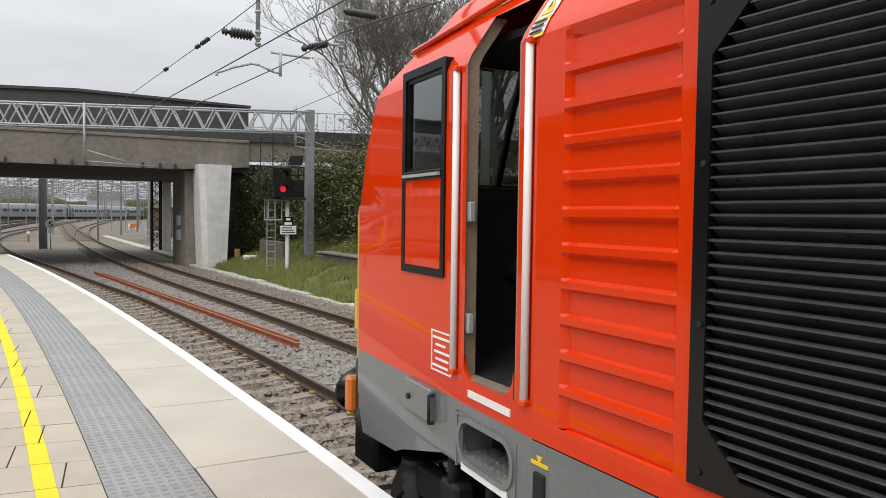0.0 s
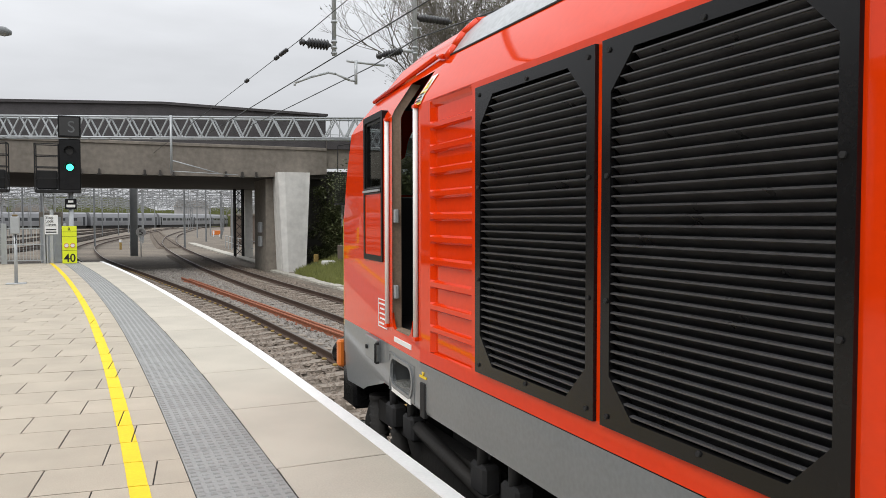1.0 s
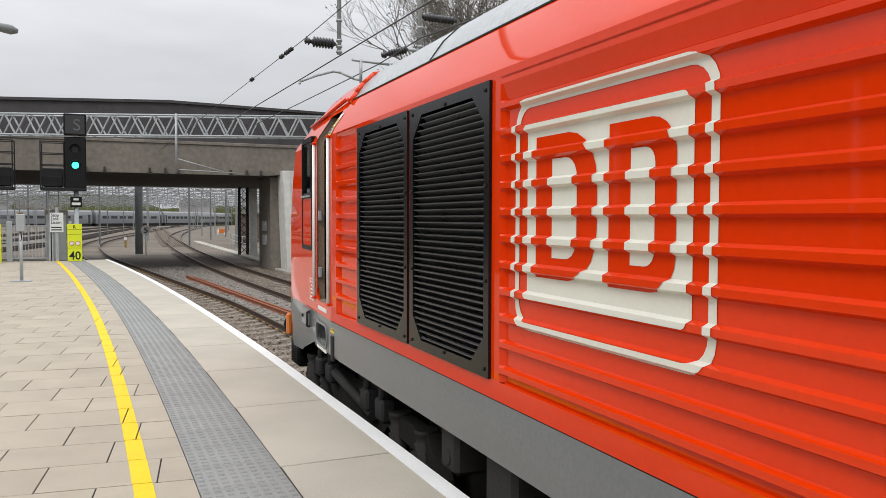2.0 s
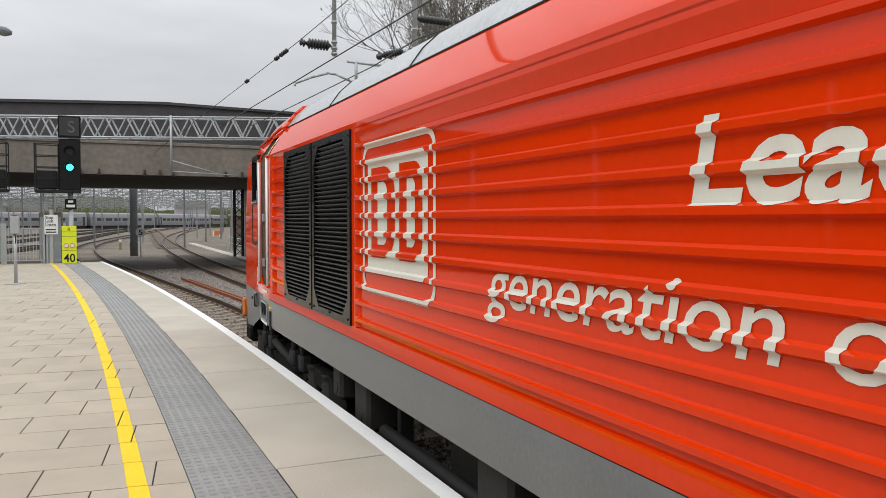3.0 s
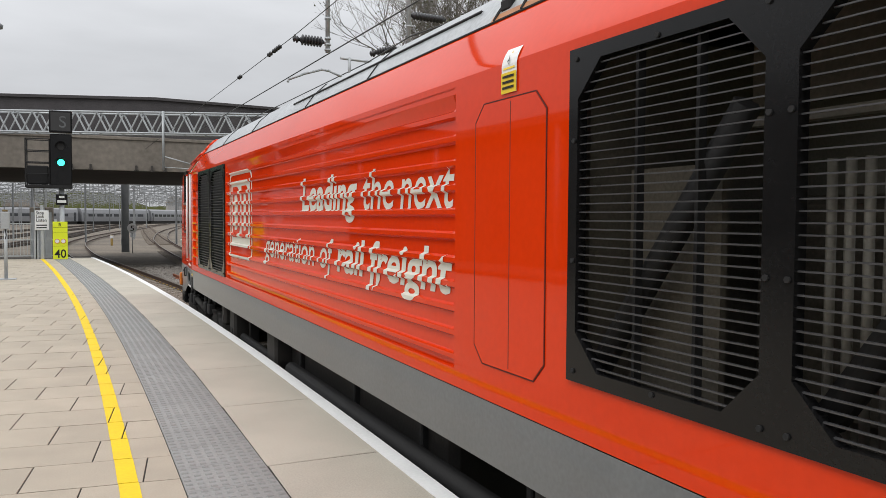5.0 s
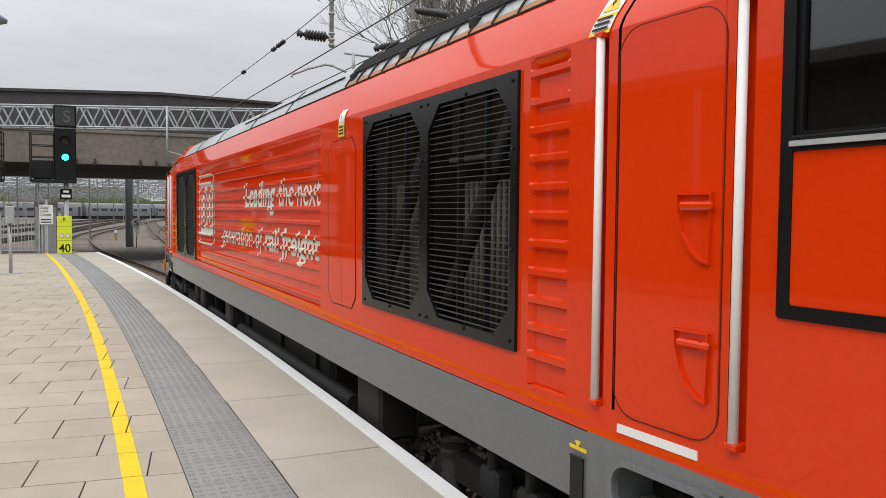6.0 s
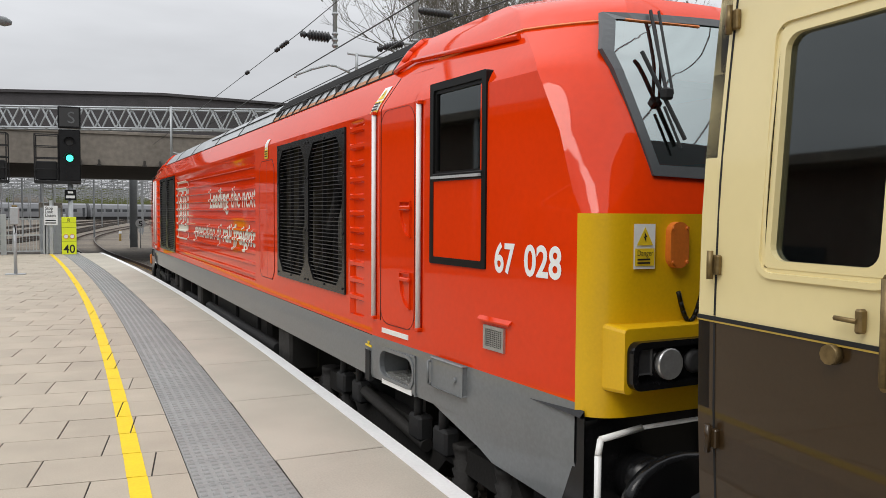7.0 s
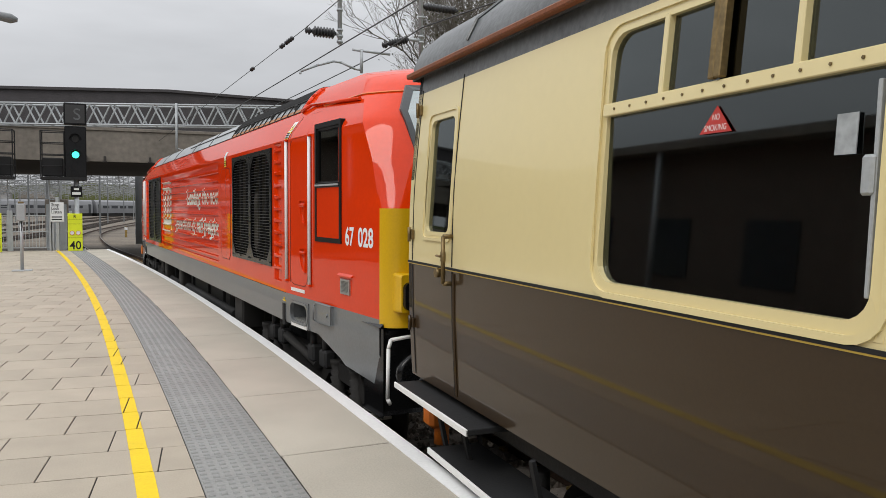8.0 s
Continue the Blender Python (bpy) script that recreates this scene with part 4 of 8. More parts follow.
def grille(u0, u1, z0, z1, n, solid, label):
    bm = bmesh.new()
    m_, c_ = 0.05, 0.15
    ring(bm, oct_rect(u0 - 0.01, u1 + 0.01, z0 - 0.01, z1 + 0.01), octagon(u0 + m_, u1 - m_, z0 + m_, z1 - m_, c_), "x", -(SIDE + 0.018), -(SIDE - 0.03))
    bmesh.ops.remove_doubles(bm, verts=bm.verts[:], dist=0.0005)
    g = lp("grille_frame", bm, BLACK, None, label)
    a0, a1, b0, b1 = u0 + m_, u1 - m_, z0 + m_, z1 - m_
    for i in range(n):
        z = b0 + (b1 - b0) * (i + 0.5) / n
        s0, s1 = slat_span(z, a0, a1, b0, b1, c_)
        bm = bmesh.new()
        if solid:
            p_ = (b1 - b0) / n
            prism(bm, [(-(SIDE + 0.012), z - 0.005), (-(SIDE + 0.012), z + 0.001), (-(SIDE - 0.006), z + 0.004), (-(SIDE - 0.05), z - p_ * 1.1), (-(SIDE - 0.05), z - p_ * 1.25), (-(SIDE - 0.002), z - 0.004)], "y", s0, s1)
        else:
            prism(bm, [(-(SIDE + 0.004), z - 0.003), (-(SIDE + 0.004), z + 0.002), (-(SIDE - 0.006), z + 0.003), (-(SIDE - 0.006), z - 0.002)], "y", s0, s1)
        lp("slat", bm, SLAT, g)
    for k, (du, dz) in enumerate([(x, y) for x in (0.04, (u1 - u0) / 2, u1 - u0 - 0.04) for y in (0.035, z1 - z0 - 0.035)] + [(x, y) for x in (0.03, u1 - u0 - 0.03) for y in (0.5, 1.0)]):
        bm = bmesh.new()
        rod(bm, (-(SIDE + 0.016), u0 + du, z0 + dz), (-(SIDE + 0.026), u0 + du, z0 + dz), 0.011, n=6)
        lp("bolt", bm, BLACKM, g)
    if not solid:
        for k in (0.33, 0.66):
            bm = bmesh.new()
            u = a0 + (a1 - a0) * k
            box(bm, -(SIDE - 0.02), -(SIDE - 0.055), u - 0.008, u + 0.008, b0, b1)
            lp("stay", bm, BLACKM, g)
    if solid:
        bm = bmesh.new()
        box(bm, -(SIDE - 0.06), -(SIDE - 0.09), u0, u1, z0, z1)
        lp("radiator_core", bm, BLACKM, g)
    return g


for g in GRF:
    grille(*g, 37, True, "black louvred radiator grille with chamfered corners")
for g in GRR:
    grille(*g, 36, False, "open black grille with thin wires and chamfered corners")
# what shows through the open grilles: ducts, braces and the far side of the machine room
for (y0, z0), (y1, z1) in (((-4.40, 0.98), (-5.15, 1.98)), ((-5.48, 1.0), (-6.36, 2.27))):
    bm = bmesh.new()
    rod(bm, (-1.25, y0, z0), (-1.25, y1, z1), 0.05, n=6)
    lp("cooler_brace", bm, BLACKM, None, "black diagonal brace behind the open grille")
for i in range(11):
    bm = bmesh.new()
    rod(bm, (-1.0, -5.28 - i * 0.068, 0.78), (-1.0, -5.28 - i * 0.068, 1.80), 0.017, n=6)
    lp("cooler_pipe", bm, PIPEWORK, None, "pale upright cooler pipe")
bm = bmesh.new()
box(bm, -0.9, -0.86, -5.95, -4.85, 2.02, 2.38)
lp("cooler_panel", bm, INNERCASE, None, "buff panel high behind the open grille")
bm = bmesh.new()
box(bm, -0.92, -0.86, -6.0, -4.85, 1.95, 1.985)
lp("cooler_ledge", bm, PIPEWORK)
bm = bmesh.new()
box(bm, -1.15, -1.12, -4.95, -4.45, 0.80, 1.80)
lp("cooler_panel", bm, INNERCASE, None, "buff panel behind the open grille")
bm = bmesh.new()
box(bm, -0.5, 0.6, -5.2, -4.5, 0.762, 1.7, 0.04)
lp("compressor_case", bm, INNERCASE, None, "grubby compressor casing")
for y0, y1 in ((-6.5, -6.46), (-4.3, -4.26)):
    bm = bmesh.new()
    box(bm, -1.25, 1.25, y0, y1, 0.7, 2.4)
    lp("machine_room_bulkhead", bm, INNERCASE)
bm = bmesh.new()
box(bm, -1.25, 1.25, -6.455, -4.305, 0.72, 0.76)
lp("machine_room_floor", bm, INNERCASE)
bm = bmesh.new()
box(bm, -1.2, 1.2, -4.2, 6.9, 0.4, 2.45)
lp("engine_casing", bm, BLACKM)

# ---- access door with chamfered corners, and its seams
bm = bmesh.new()
ring(bm, octagon(-4.11, -3.44, 0.84, 2.18, 0.09), octagon(-4.105, -3.445, 0.845, 2.175, 0.088), "x", -(SIDE + 0.0052), -(SIDE - 0.01))
lp("access_door", bm, SEAM, None, "chamfered access door seam")
bm = bmesh.new()
prism(bm, octagon(-4.103, -3.447, 0.847, 2.173, 0.088), "x", -(SIDE + 0.005), -(SIDE - 0.01))
lp("access_door_leaf", bm, RED)
bm = bmesh.new()
box(bm, -(SIDE + 0.0056), -SIDE, -3.798, -3.792, 0.86, 2.16)
lp("access_door_seam", bm, SEAM)


def warning_label(u0, u1, z0, z1):
    """A white and yellow electricity warning label."""
    def put(bm, out):
        for v in bm.verts:
            v.co.x = -(half_width(v.co.z) - TAPER * max(0, abs(v.co.y) - 7.05) + out)
    bm = bmesh.new()
    n = 8
    grid = [[bm.verts.new((0, u, z0 + (z1 - z0) * k / n)) for k in range(n + 1)] for u in (u0, u1)]
    for k in range(n):
        bm.faces.new((grid[0][k], grid[1][k], grid[1][k + 1], grid[0][k + 1]))
    put(bm, 0.006)
    w = lp("warning_label", bm, WHITE, None, "white and yellow electrical warning label")
    zm = z0 + (z1 - z0) * 0.45
    bm = bmesh.new()
    bm.faces.new([bm.verts.new((0, u, z)) for u, z in ((u0, z0), (u1, z0), (u1, zm), (u0, zm))])
    put(bm, 0.009)
    lp("label_panel", bm, LABELY, w)
    um, dw = (u0 + u1) / 2, abs(u1 - u0)
    bm = bmesh.new()
    bm.faces.new([bm.verts.new((0, u, z)) for u, z in ((um - dw * 0.4, zm + 0.015), (um + dw * 0.4, zm + 0.015), (um, z1 - 0.015))])
    put(bm, 0.009)
    lp("label_triangle", bm, LABELY, w)
    bm = bmesh.new()
    for k in range(3):
        z = z0 + 0.02 + k * (zm - z0 - 0.02) / 3
        bm.faces.new([bm.verts.new((0, u, zc)) for u, zc in ((u0 + dw * 0.12, z), (u1 - dw * 0.12, z), (u1 - dw * 0.12, z + 0.012), (u0 + dw * 0.12, z + 0.012))])
    put(bm, 0.012)
    lp("label_print", bm, BLACKM, w)
    bm = bmesh.new()
    bm.faces.new([bm.verts.new((0, u, z)) for u, z in ((um - 0.008, zm + 0.03), (um + 0.012, zm + 0.055), (um + 0.002, zm + 0.055), (um + 0.008, zm + 0.085), (um - 0.012, zm + 0.05), (um, zm + 0.05))])
    put(bm, 0.012)
    lp("label_bolt", bm, BLACKM, w)
    return w


warning_label(-3.85, -3.71, 2.20, 2.42)
warning_label(-7.15, -7.02, 2.345, 2.55)
warning_label(7.02, 7.15, 2.345, 2.55)

# ---- cabs: handrails, doors, windows
for e in (1, -1):
    for (a, b, z0, z1), u in zip(SLOTS, (7.108, 7.822)):
        bm = bmesh.new()
        w = half_width(1.5) - TAPER * max(0, u - 7.05)
        rod(bm, (-(w + 0.012), u * e, z0 + 0.025), (-(w + 0.012), u * e, z1 - 0.005), 0.018, n=10)
        hr = lp("handrail", bm, WHITE, None, "white painted vertical handrail")
        for z in (z0 + 0.012, z1 - 0.012):
            bm = bmesh.new()
            box(bm, -(w + 0.03), -(w - 0.04), u * e - 0.026, u * e + 0.026, z - 0.013, z + 0.013, 0.004)
            lp("handrail_bracket", bm, RED, hr)
        bm = bmesh.new()
        x0, x1 = -(w - 0.001), -(w - 0.055)
        q = [[bm.verts.new((x, y * e, z)) for y, z in ((a, z0), (b, z0), (b, z1), (a, z1))] for x in (x0, x1)]
        for k in range(4):
            bm.faces.new((q[0][k], q[0][(k + 1) % 4], q[1][(k + 1) % 4], q[1][k]))
        bm.faces.new(q[1])
        lp("handrail_recess", bm, RED, hr, "red recess behind the handrail")
    # step recess in the skirt with a chequered tread
    u0, u1 = (7.18, 7.78)
    bm = bmesh.new()
    ring(bm, rect_like(u0, u1, 0.345, 0.605), rounded(u0 + 0.03, u1 - 0.03, 0.375, 0.585, 0.095), "x", -(SIDE + 0.004), -(SIDE - 0.03))
    if e < 0:
        for v in bm.verts:
            v.co.y *= -1
    bmesh.ops.remove_doubles(bm, verts=bm.verts[:], dist=0.0005)
    on_side(bm, e)
    stp = lp("step_recess", bm, GREY, None, "rounded grey footstep recess")
    bm = bmesh.new()
    ring(bm, rounded(u0 + 0.015, u1 - 0.015, 0.36, 0.60, 0.105), rounded(u0 + 0.04, u1 - 0.04, 0.385, 0.575, 0.085), "x", -(SIDE + 0.014), -(SIDE))
    if e < 0:
        for v in bm.verts:
            v.co.y *= -1
    on_side(bm, e)
    lp("recess_rim", bm, GREY, stp)
    bm = bmesh.new()
    x0 = -(SIDE - 0.03)
    box(bm, x0, x0 + 0.30, (u0) * e, (u1) * e, 0.595, 0.61)
    box(bm, x0 + 0.30, x0 + 0.32, u0 * e, u1 * e, 0.33, 0.61)
    box(bm, x0, x0 + 0.3, u0 * e, (u0 + 0.012) * e, 0.33, 0.61)
    box(bm, x0, x0 + 0.3, (u1 - 0.012) * e, u1 * e, 0.33, 0.61)
    lp("recess_lining", bm, GREY, stp)
    bm = bmesh.new()
    box(bm, x0 + 0.01, x0 + 0.30, (u0 + 0.02) * e, (u1 - 0.02) * e, 0.375, 0.395)
    for i in range(9):
        for j in range(4):
            box(bm, x0 + 0.03 + j * 0.065, x0 + 0.06 + j * 0.065, (u0 + 0.06 + i * 0.057) * e - 0.008, (u0 + 0.06 + i * 0.057) * e + 0.008, 0.39, 0.402)
    lp("step_tread", bm, TREAD, stp, "worn chequered metal tread")
    bm = bmesh.new()
    box(bm, -(SIDE + 0.008), -SIDE, 7.25 * e, 7.72 * e, 0.325, 0.365)
    on_side(bm, e)
    lp("step_marking", bm, WHITE, stp, "white step edge strip")
    bm = bmesh.new()
    box(bm, -(SIDE + 0.006), -SIDE, 7.24 * e, 7.66 * e, 0.705, 0.74)
    on_side(bm, e)
    lp("door_sill_strip", bm, WHITE, None, "worn pale door sill strip")
    # side box on the skirt
    bm = bmesh.new()
    u0, u1 = (8.06, 8.44)
    box(bm, -(SIDE + 0.035), -(SIDE - 0.04), u0 * e, u1 * e, 0.47, 0.655, 0.008)
    on_side(bm, e)
    bx = lp("skirt_box", bm, GREY, None, "small grey hinged box on the skirt")
    bm = bmesh.new()
    tube(bm, [(-(SIDE + 0.02), (u0 - 0.02) * e, 0.48), (-(SIDE + 0.05), (u0 - 0.02) * e, 0.48), (-(SIDE + 0.05), (u0 - 0.02) * e, 0.63), (-(SIDE + 0.02), (u0 - 0.02) * e, 0.63)], 0.01)
    on_side(bm, e)
    lp("box_handle", bm, BLACKM if e > 0 else GREY, bx)
    bm = bmesh.new()
    rod(bm, (-(SIDE + 0.03), (u1 - 0.08) * e, 0.56), (-(SIDE + 0.05), (u1 - 0.08) * e, 0.56), 0.018, n=8)
    on_side(bm, e)
    lp("box_knob", bm, BLACKM if e > 0 else GREY, bx)
    # narrow black slot and yellow mark beside the step
    bm = bmesh.new()
    box(bm, -(SIDE + 0.012), -(SIDE - 0.02), 6.95 * e, 7.03 * e, 0.30, 0.53, 0.006)
    lp("lamp_slot", bm, BLACKM)
    bm = bmesh.new()
    box(bm, -(SIDE + 0.006), -SIDE, 6.93 * e, 7.05 * e, 0.56, 0.575)
    prism(bm, [(6.97 * e, 0.60), (7.01 * e, 0.60), (6.99 * e, 0.57)], "x", -(SIDE + 0.006), -SIDE)
    lp("jacking_mark", bm, LABELY, None, "yellow jacking point mark")

    # droplight window: black frame, glass above, red panel below
    u0, u1 = (7.96, 8.575) if e > 0 else (7.97, 8.65)
    bm = bmesh.new()
    ring(bm, rounded(u0 + 0.005, u1 - 0.005, 1.268, 2.432, 0.012), rounded(u0 + 0.05, u1 - 0.05, 1.313, 2.385, 0.012), "x", -(SIDE + 0.011), -(SIDE - 0.04))
    box(bm, -(SIDE + 0.015), -(SIDE - 0.03), u0 + 0.04, u1 - 0.04, 1.80, 1.85, 0.006)
    ring(bm, rounded(u0 + 0.05, u1 - 0.05, 1.84, 2.385, 0.01), rounded(u0 + 0.072, u1 - 0.072, 1.862, 2.362, 0.01), "x", -(SIDE - 0.002), -(SIDE - 0.04))
    if e < 0:
        for v in bm.verts:
            v.co.y *= -1
    for v in bm.verts:
        v.co.x += TAPER * (abs(v.co.y) - 7.05)
    wf = lp("window_frame", bm, RUBBER, None, "black rubber framed cab side window")
    bm = bmesh.new()
    box(bm, -(SIDE - 0.015), -(SIDE - 0.022), (u0 + 0.06) * e, (u1 - 0.06) * e, 1.85, 2.37)
    for v in bm.verts:
        v.co.x += TAPER * (abs(v.co.y) - 7.05)
    pane = lp("window_pane", bm, DARKGLASS if e < 0 else GLASS, wf)
    bm = bmesh.new()
    box(bm, -(SIDE + 0.006), -(SIDE - 0.03), (u0 + 0.04) * e, (u1 - 0.04) * e, 1.305, 1.81, 0.004)
    for v in bm.verts:
        v.co.x += TAPER * (abs(v.co.y) - 7.05)
    lp("lower_panel", bm, RED, wf, "red lower window panel")
    bm = bmesh.new()
    box(bm, -(SIDE + 0.03), -(SIDE), (u0 + 0.05) * e, (u1 - 0.05) * e, 1.815, 1.832)
    for v in bm.verts:
        v.co.x += TAPER * (abs(v.co.y) - 7.05)
    lp("window_ledge", bm, STEEL, wf)

    # cab interior: floor, bulkheads, desk, seat
    bm = bmesh.new()
    box(bm, -1.2, 1.2, 7.08 * e, 9.0 * e, 0.70, 0.78)
    box(bm, -1.22, 1.22, 7.06 * e, 7.1 * e, 0.7, 2.5)
    box(bm, -1.05, 1.05, 7.1 * e, 8.4 * e, 2.5, 2.54)
    box(bm, 1.10, 1.13, 7.1 * e, 9.0 * e, 0.78, 2.0)
    lp("cab_lining", bm, CABIN, None, "dark cab interior lining")
    bm = bmesh.new()
    prism(bm, [(8.45 * e, 0.78), (9.2 * e, 0.78), (9.2 * e, 1.62), (9.0 * e, 1.80), (8.6 * e, 1.78)], "x", -1.1, 1.1)
    box(bm, -0.25, 0.55, 7.15 * e, 7.5 * e, 0.78, 1.98)
    lp("control_desk", bm, CABIN, None, "dark control desk")
    bm = bmesh.new()
    box(bm, -0.75, -0.25, 7.85 * e, 8.3 * e, 1.2, 1.32, 0.04)
    box(bm, -0.75, -0.25, 7.78 * e, 7.9 * e, 1.3, 1.95, 0.04)
    rod(bm, (-0.5, 8.08 * e, 0.78), (-0.5, 8.08 * e, 1.2), 0.08)
    lp("driver_seat", bm, BLACKM, None, "black driver's seat")
    bm = bmesh.new()
    for i in range(5):
        box(bm, -0.27, -0.25, (7.18 + i * 0.055) * e, (7.21 + i * 0.055) * e, 1.42, 1.45)
    box(bm, -0.28, -0.25, 7.2 * e, 7.3 * e, 1.52, 1.66)
    lp("switch_panel", bm, STEEL, None, "switches on the cab back wall")

# front cab: open doorway with a worn frame and hinges; matching far doorway with its window
bm = bmesh.new()
for u in (7.215, 7.745):
    pts = [(-(half_width(z) - TAPER * (u - 7.05) - 0.004), z) for z in (0.79, 2.35, 2.40, 2.60)]
    for (xa, za), (xb, zb) in zip(pts[:-1], pts[1:]):
        q = [bm.verts.new(p) for p in ((xa, u, za), (xb, u, zb), (xb + 0.075, u, zb), (xa + 0.075, u, za))]
        bm.faces.new(q)
        q2 = [bm.verts.new((p.co.x, u + (0.02 if u > 7.5 else -0.02), p.co.z)) for p in q]
        bm.faces.new(q2[::-1])
        for k in range(4):
            bm.faces.new((q[k], q[(k + 1) % 4], q2[(k + 1) % 4], q2[k]))
box(bm, -(SIDE - 0.04), -(SIDE - 0.12), 7.2, 7.76, 0.77, 0.792)
df = lp("door_frame", bm, DOOREDGE, None, "worn brown edge of the open cab doorway")
for z in (1.06, 1.62):
    bm = bmesh.new()
    box(bm, -(SIDE - 0.05), -(SIDE - 0.085), 7.70, 7.745, z - 0.05, z + 0.05, 0.006)
    lp("hinge", bm, STEEL, df)
# rounded corners at the foot and head of the doorway
for (uc, s_) in ((7.22, 1), (7.74, -1)):
    bm = bmesh.new()
    arc = [(uc, 0.785)] + [(uc + s_ * 0.12 * (1 - math.cos(radians(a))), 0.785 + 0.12 * (1 - math.sin(radians(a)))) for a in (0, 22, 45, 67, 90)]
    prism(bm, arc, "x", -(SIDE + 0.002), -(SIDE - 0.02))
    on_side(bm, 1)
    lp("doorway_corner", bm, RED, df)
# white data panel
bm = bmesh.new()
ring(bm, rect_like(7.86, 8.12, 0.76, 0.98, 0), rect_like(7.868, 8.112, 0.768, 0.972, 0), "x", -(SIDE + 0.005), -SIDE)
for i, (w0, w1) in enumerate(((7.88, 8.10), (7.90, 8.06), (7.88, 8.08), (7.94, 8.06), (7.89, 8.1))):
    box(bm, -(SIDE + 0.005), -SIDE, w0, w1, 0.785 + i * 0.038, 0.797 + i * 0.038)
on_side(bm, 1)
lp("data_panel", bm, WHITE, None, "white outlined data panel with small print")

# rear cab: closed door with two recessed handles
bm = bmesh.new()
for z0, z1 in ((0.79, 2.35), (2.35, 2.40), (2.40, 2.60)):
    vs = []
    for u, z in ((-7.22, z0), (-7.74, z0), (-7.74, z1), (-7.22, z1)):
        vs.append(bm.verts.new((-(half_width(z) - TAPER * (abs(u) - 7.05) + 0.002), u, z)))
    bm.faces.new(vs)
bmesh.ops.remove_doubles(bm, verts=bm.verts[:], dist=0.001)
dr = lp("cab_door", bm, RED, None, "closed red cab door with recessed handles", 20)
bm = bmesh.new()
ring(bm, rounded(-7.75, -7.21, 0.775, 2.34, 0.12), rounded(-7.746, -7.214, 0.779, 2.338, 0.117), "x", -(SIDE + 0.004), -(SIDE - 0.01))
on_side(bm, -1)
lp("door_seal", bm, SEAM, dr)
for z1 in (1.67, 1.17):
    bm = bmesh.new()
    arc = [(-7.70, z1), (-7.55, z1)] + [(-7.70 + 0.15 * math.cos(radians(a)), z1 - 0.24 * math.sin(radians(a))) for a in (15, 35, 55, 75, 90)]
    prism(bm, arc, "x", -(SIDE + 0.0045), -(SIDE - 0.01))
    on_side(bm, -1)
    pk = lp("handle_recess", bm, RED, dr, "shadowed round handle recess")
    bm = bmesh.new()
    arc2 = [(-7.708, z1 + 0.008), (-7.542, z1 + 0.008)] + [(-7.70 + 0.158 * math.cos(radians(a)), z1 - 0.248 * math.sin(radians(a))) for a in (15, 35, 55, 75, 90)]
    ring(bm, arc2, arc, "x", -(SIDE + 0.02), -(SIDE - 0.005))
    on_side(bm, -1)
    lp("recess_edge", bm, RED, pk)
    bm = bmesh.new()
    box(bm, -(SIDE + 0.035), -(SIDE + 0.012), -7.72, -7.57, z1 - 0.055, z1 - 0.025, 0.008)
    rod(bm, (-(SIDE + 0.0), -7.69, z1 - 0.04), (-(SIDE + 0.03), -7.69, z1 - 0.04), 0.018)
    on_side(bm, -1)
    lp("door_handle", bm, RED, pk)

# running number and vent on the rear cab side
for txt, u, w in (("67", -8.737, 0.20), ("028", -9.025, 0.32)):
    bm = words(txt, w, 0.232, 0.025, 0.0)
    for v in bm.verts:
        v.co = Vector((-(SIDE + 0.004), u - v.co.x, 1.265 + v.co.y))
    on_side(bm, -1)
    lp("running_number", bm, WHITE, None, "white painted running number")
bm = bmesh.new()
ring(bm, rect_like(-8.850, -8.640, 0.805, 0.945, 0), rect_like(-8.830, -8.660, 0.825, 0.925, 0), "x", -(SIDE + 0.015), -SIDE)
for i in range(8):
    box(bm, -(SIDE + 0.01), -SIDE, -8.830, -8.660, 0.829 + i * 0.012, 0.833 + i * 0.012)
for i in range(9):
    box(bm, -(SIDE + 0.009), -SIDE, -8.826 + i * 0.02, -8.822 + i * 0.02, 0.825, 0.925)
on_side(bm, -1)
vt = lp("vent_grille", bm, TREAD, None, "small square metal vent")
bm = bmesh.new()
box(bm, -(SIDE + 0.002), -(SIDE - 0.01), -8.830, -8.660, 0.825, 0.925)
on_side(bm, -1)
lp("vent_backing", bm, BLACKM, vt)
bm = bmesh.new()
prism(bm, [(-(SIDE + 0.022), 0.975), (-(SIDE), 0.995), (-(SIDE), 0.98), (-(SIDE + 0.022), 0.965)], "y", -8.910, -8.580)
on_side(bm, -1)
lp("vent_hood", bm, RED, vt)


# ---- trailing cab front: windscreen, wipers, lamp cluster, jumper, label; the same lamps on the leading end
def nose_point(x, z, e, out=0.0):
    """A point of the cab's front at distance x from the middle (near side positive) and height z."""
    uc, un, wc, rx = plan(z, e)
    x0 = wc - rx
    if x > x0:
        a = math.acos(min(1, (x - x0) / rx))
        u = uc + (un - uc) * 0.86 * math.sin(a)
    else:
        u = uc + (un - uc) * (0.86 + 0.14 * math.sin((1 - x / x0) * math.pi / 2))
    return Vector((-x, (u + out) * e, z))


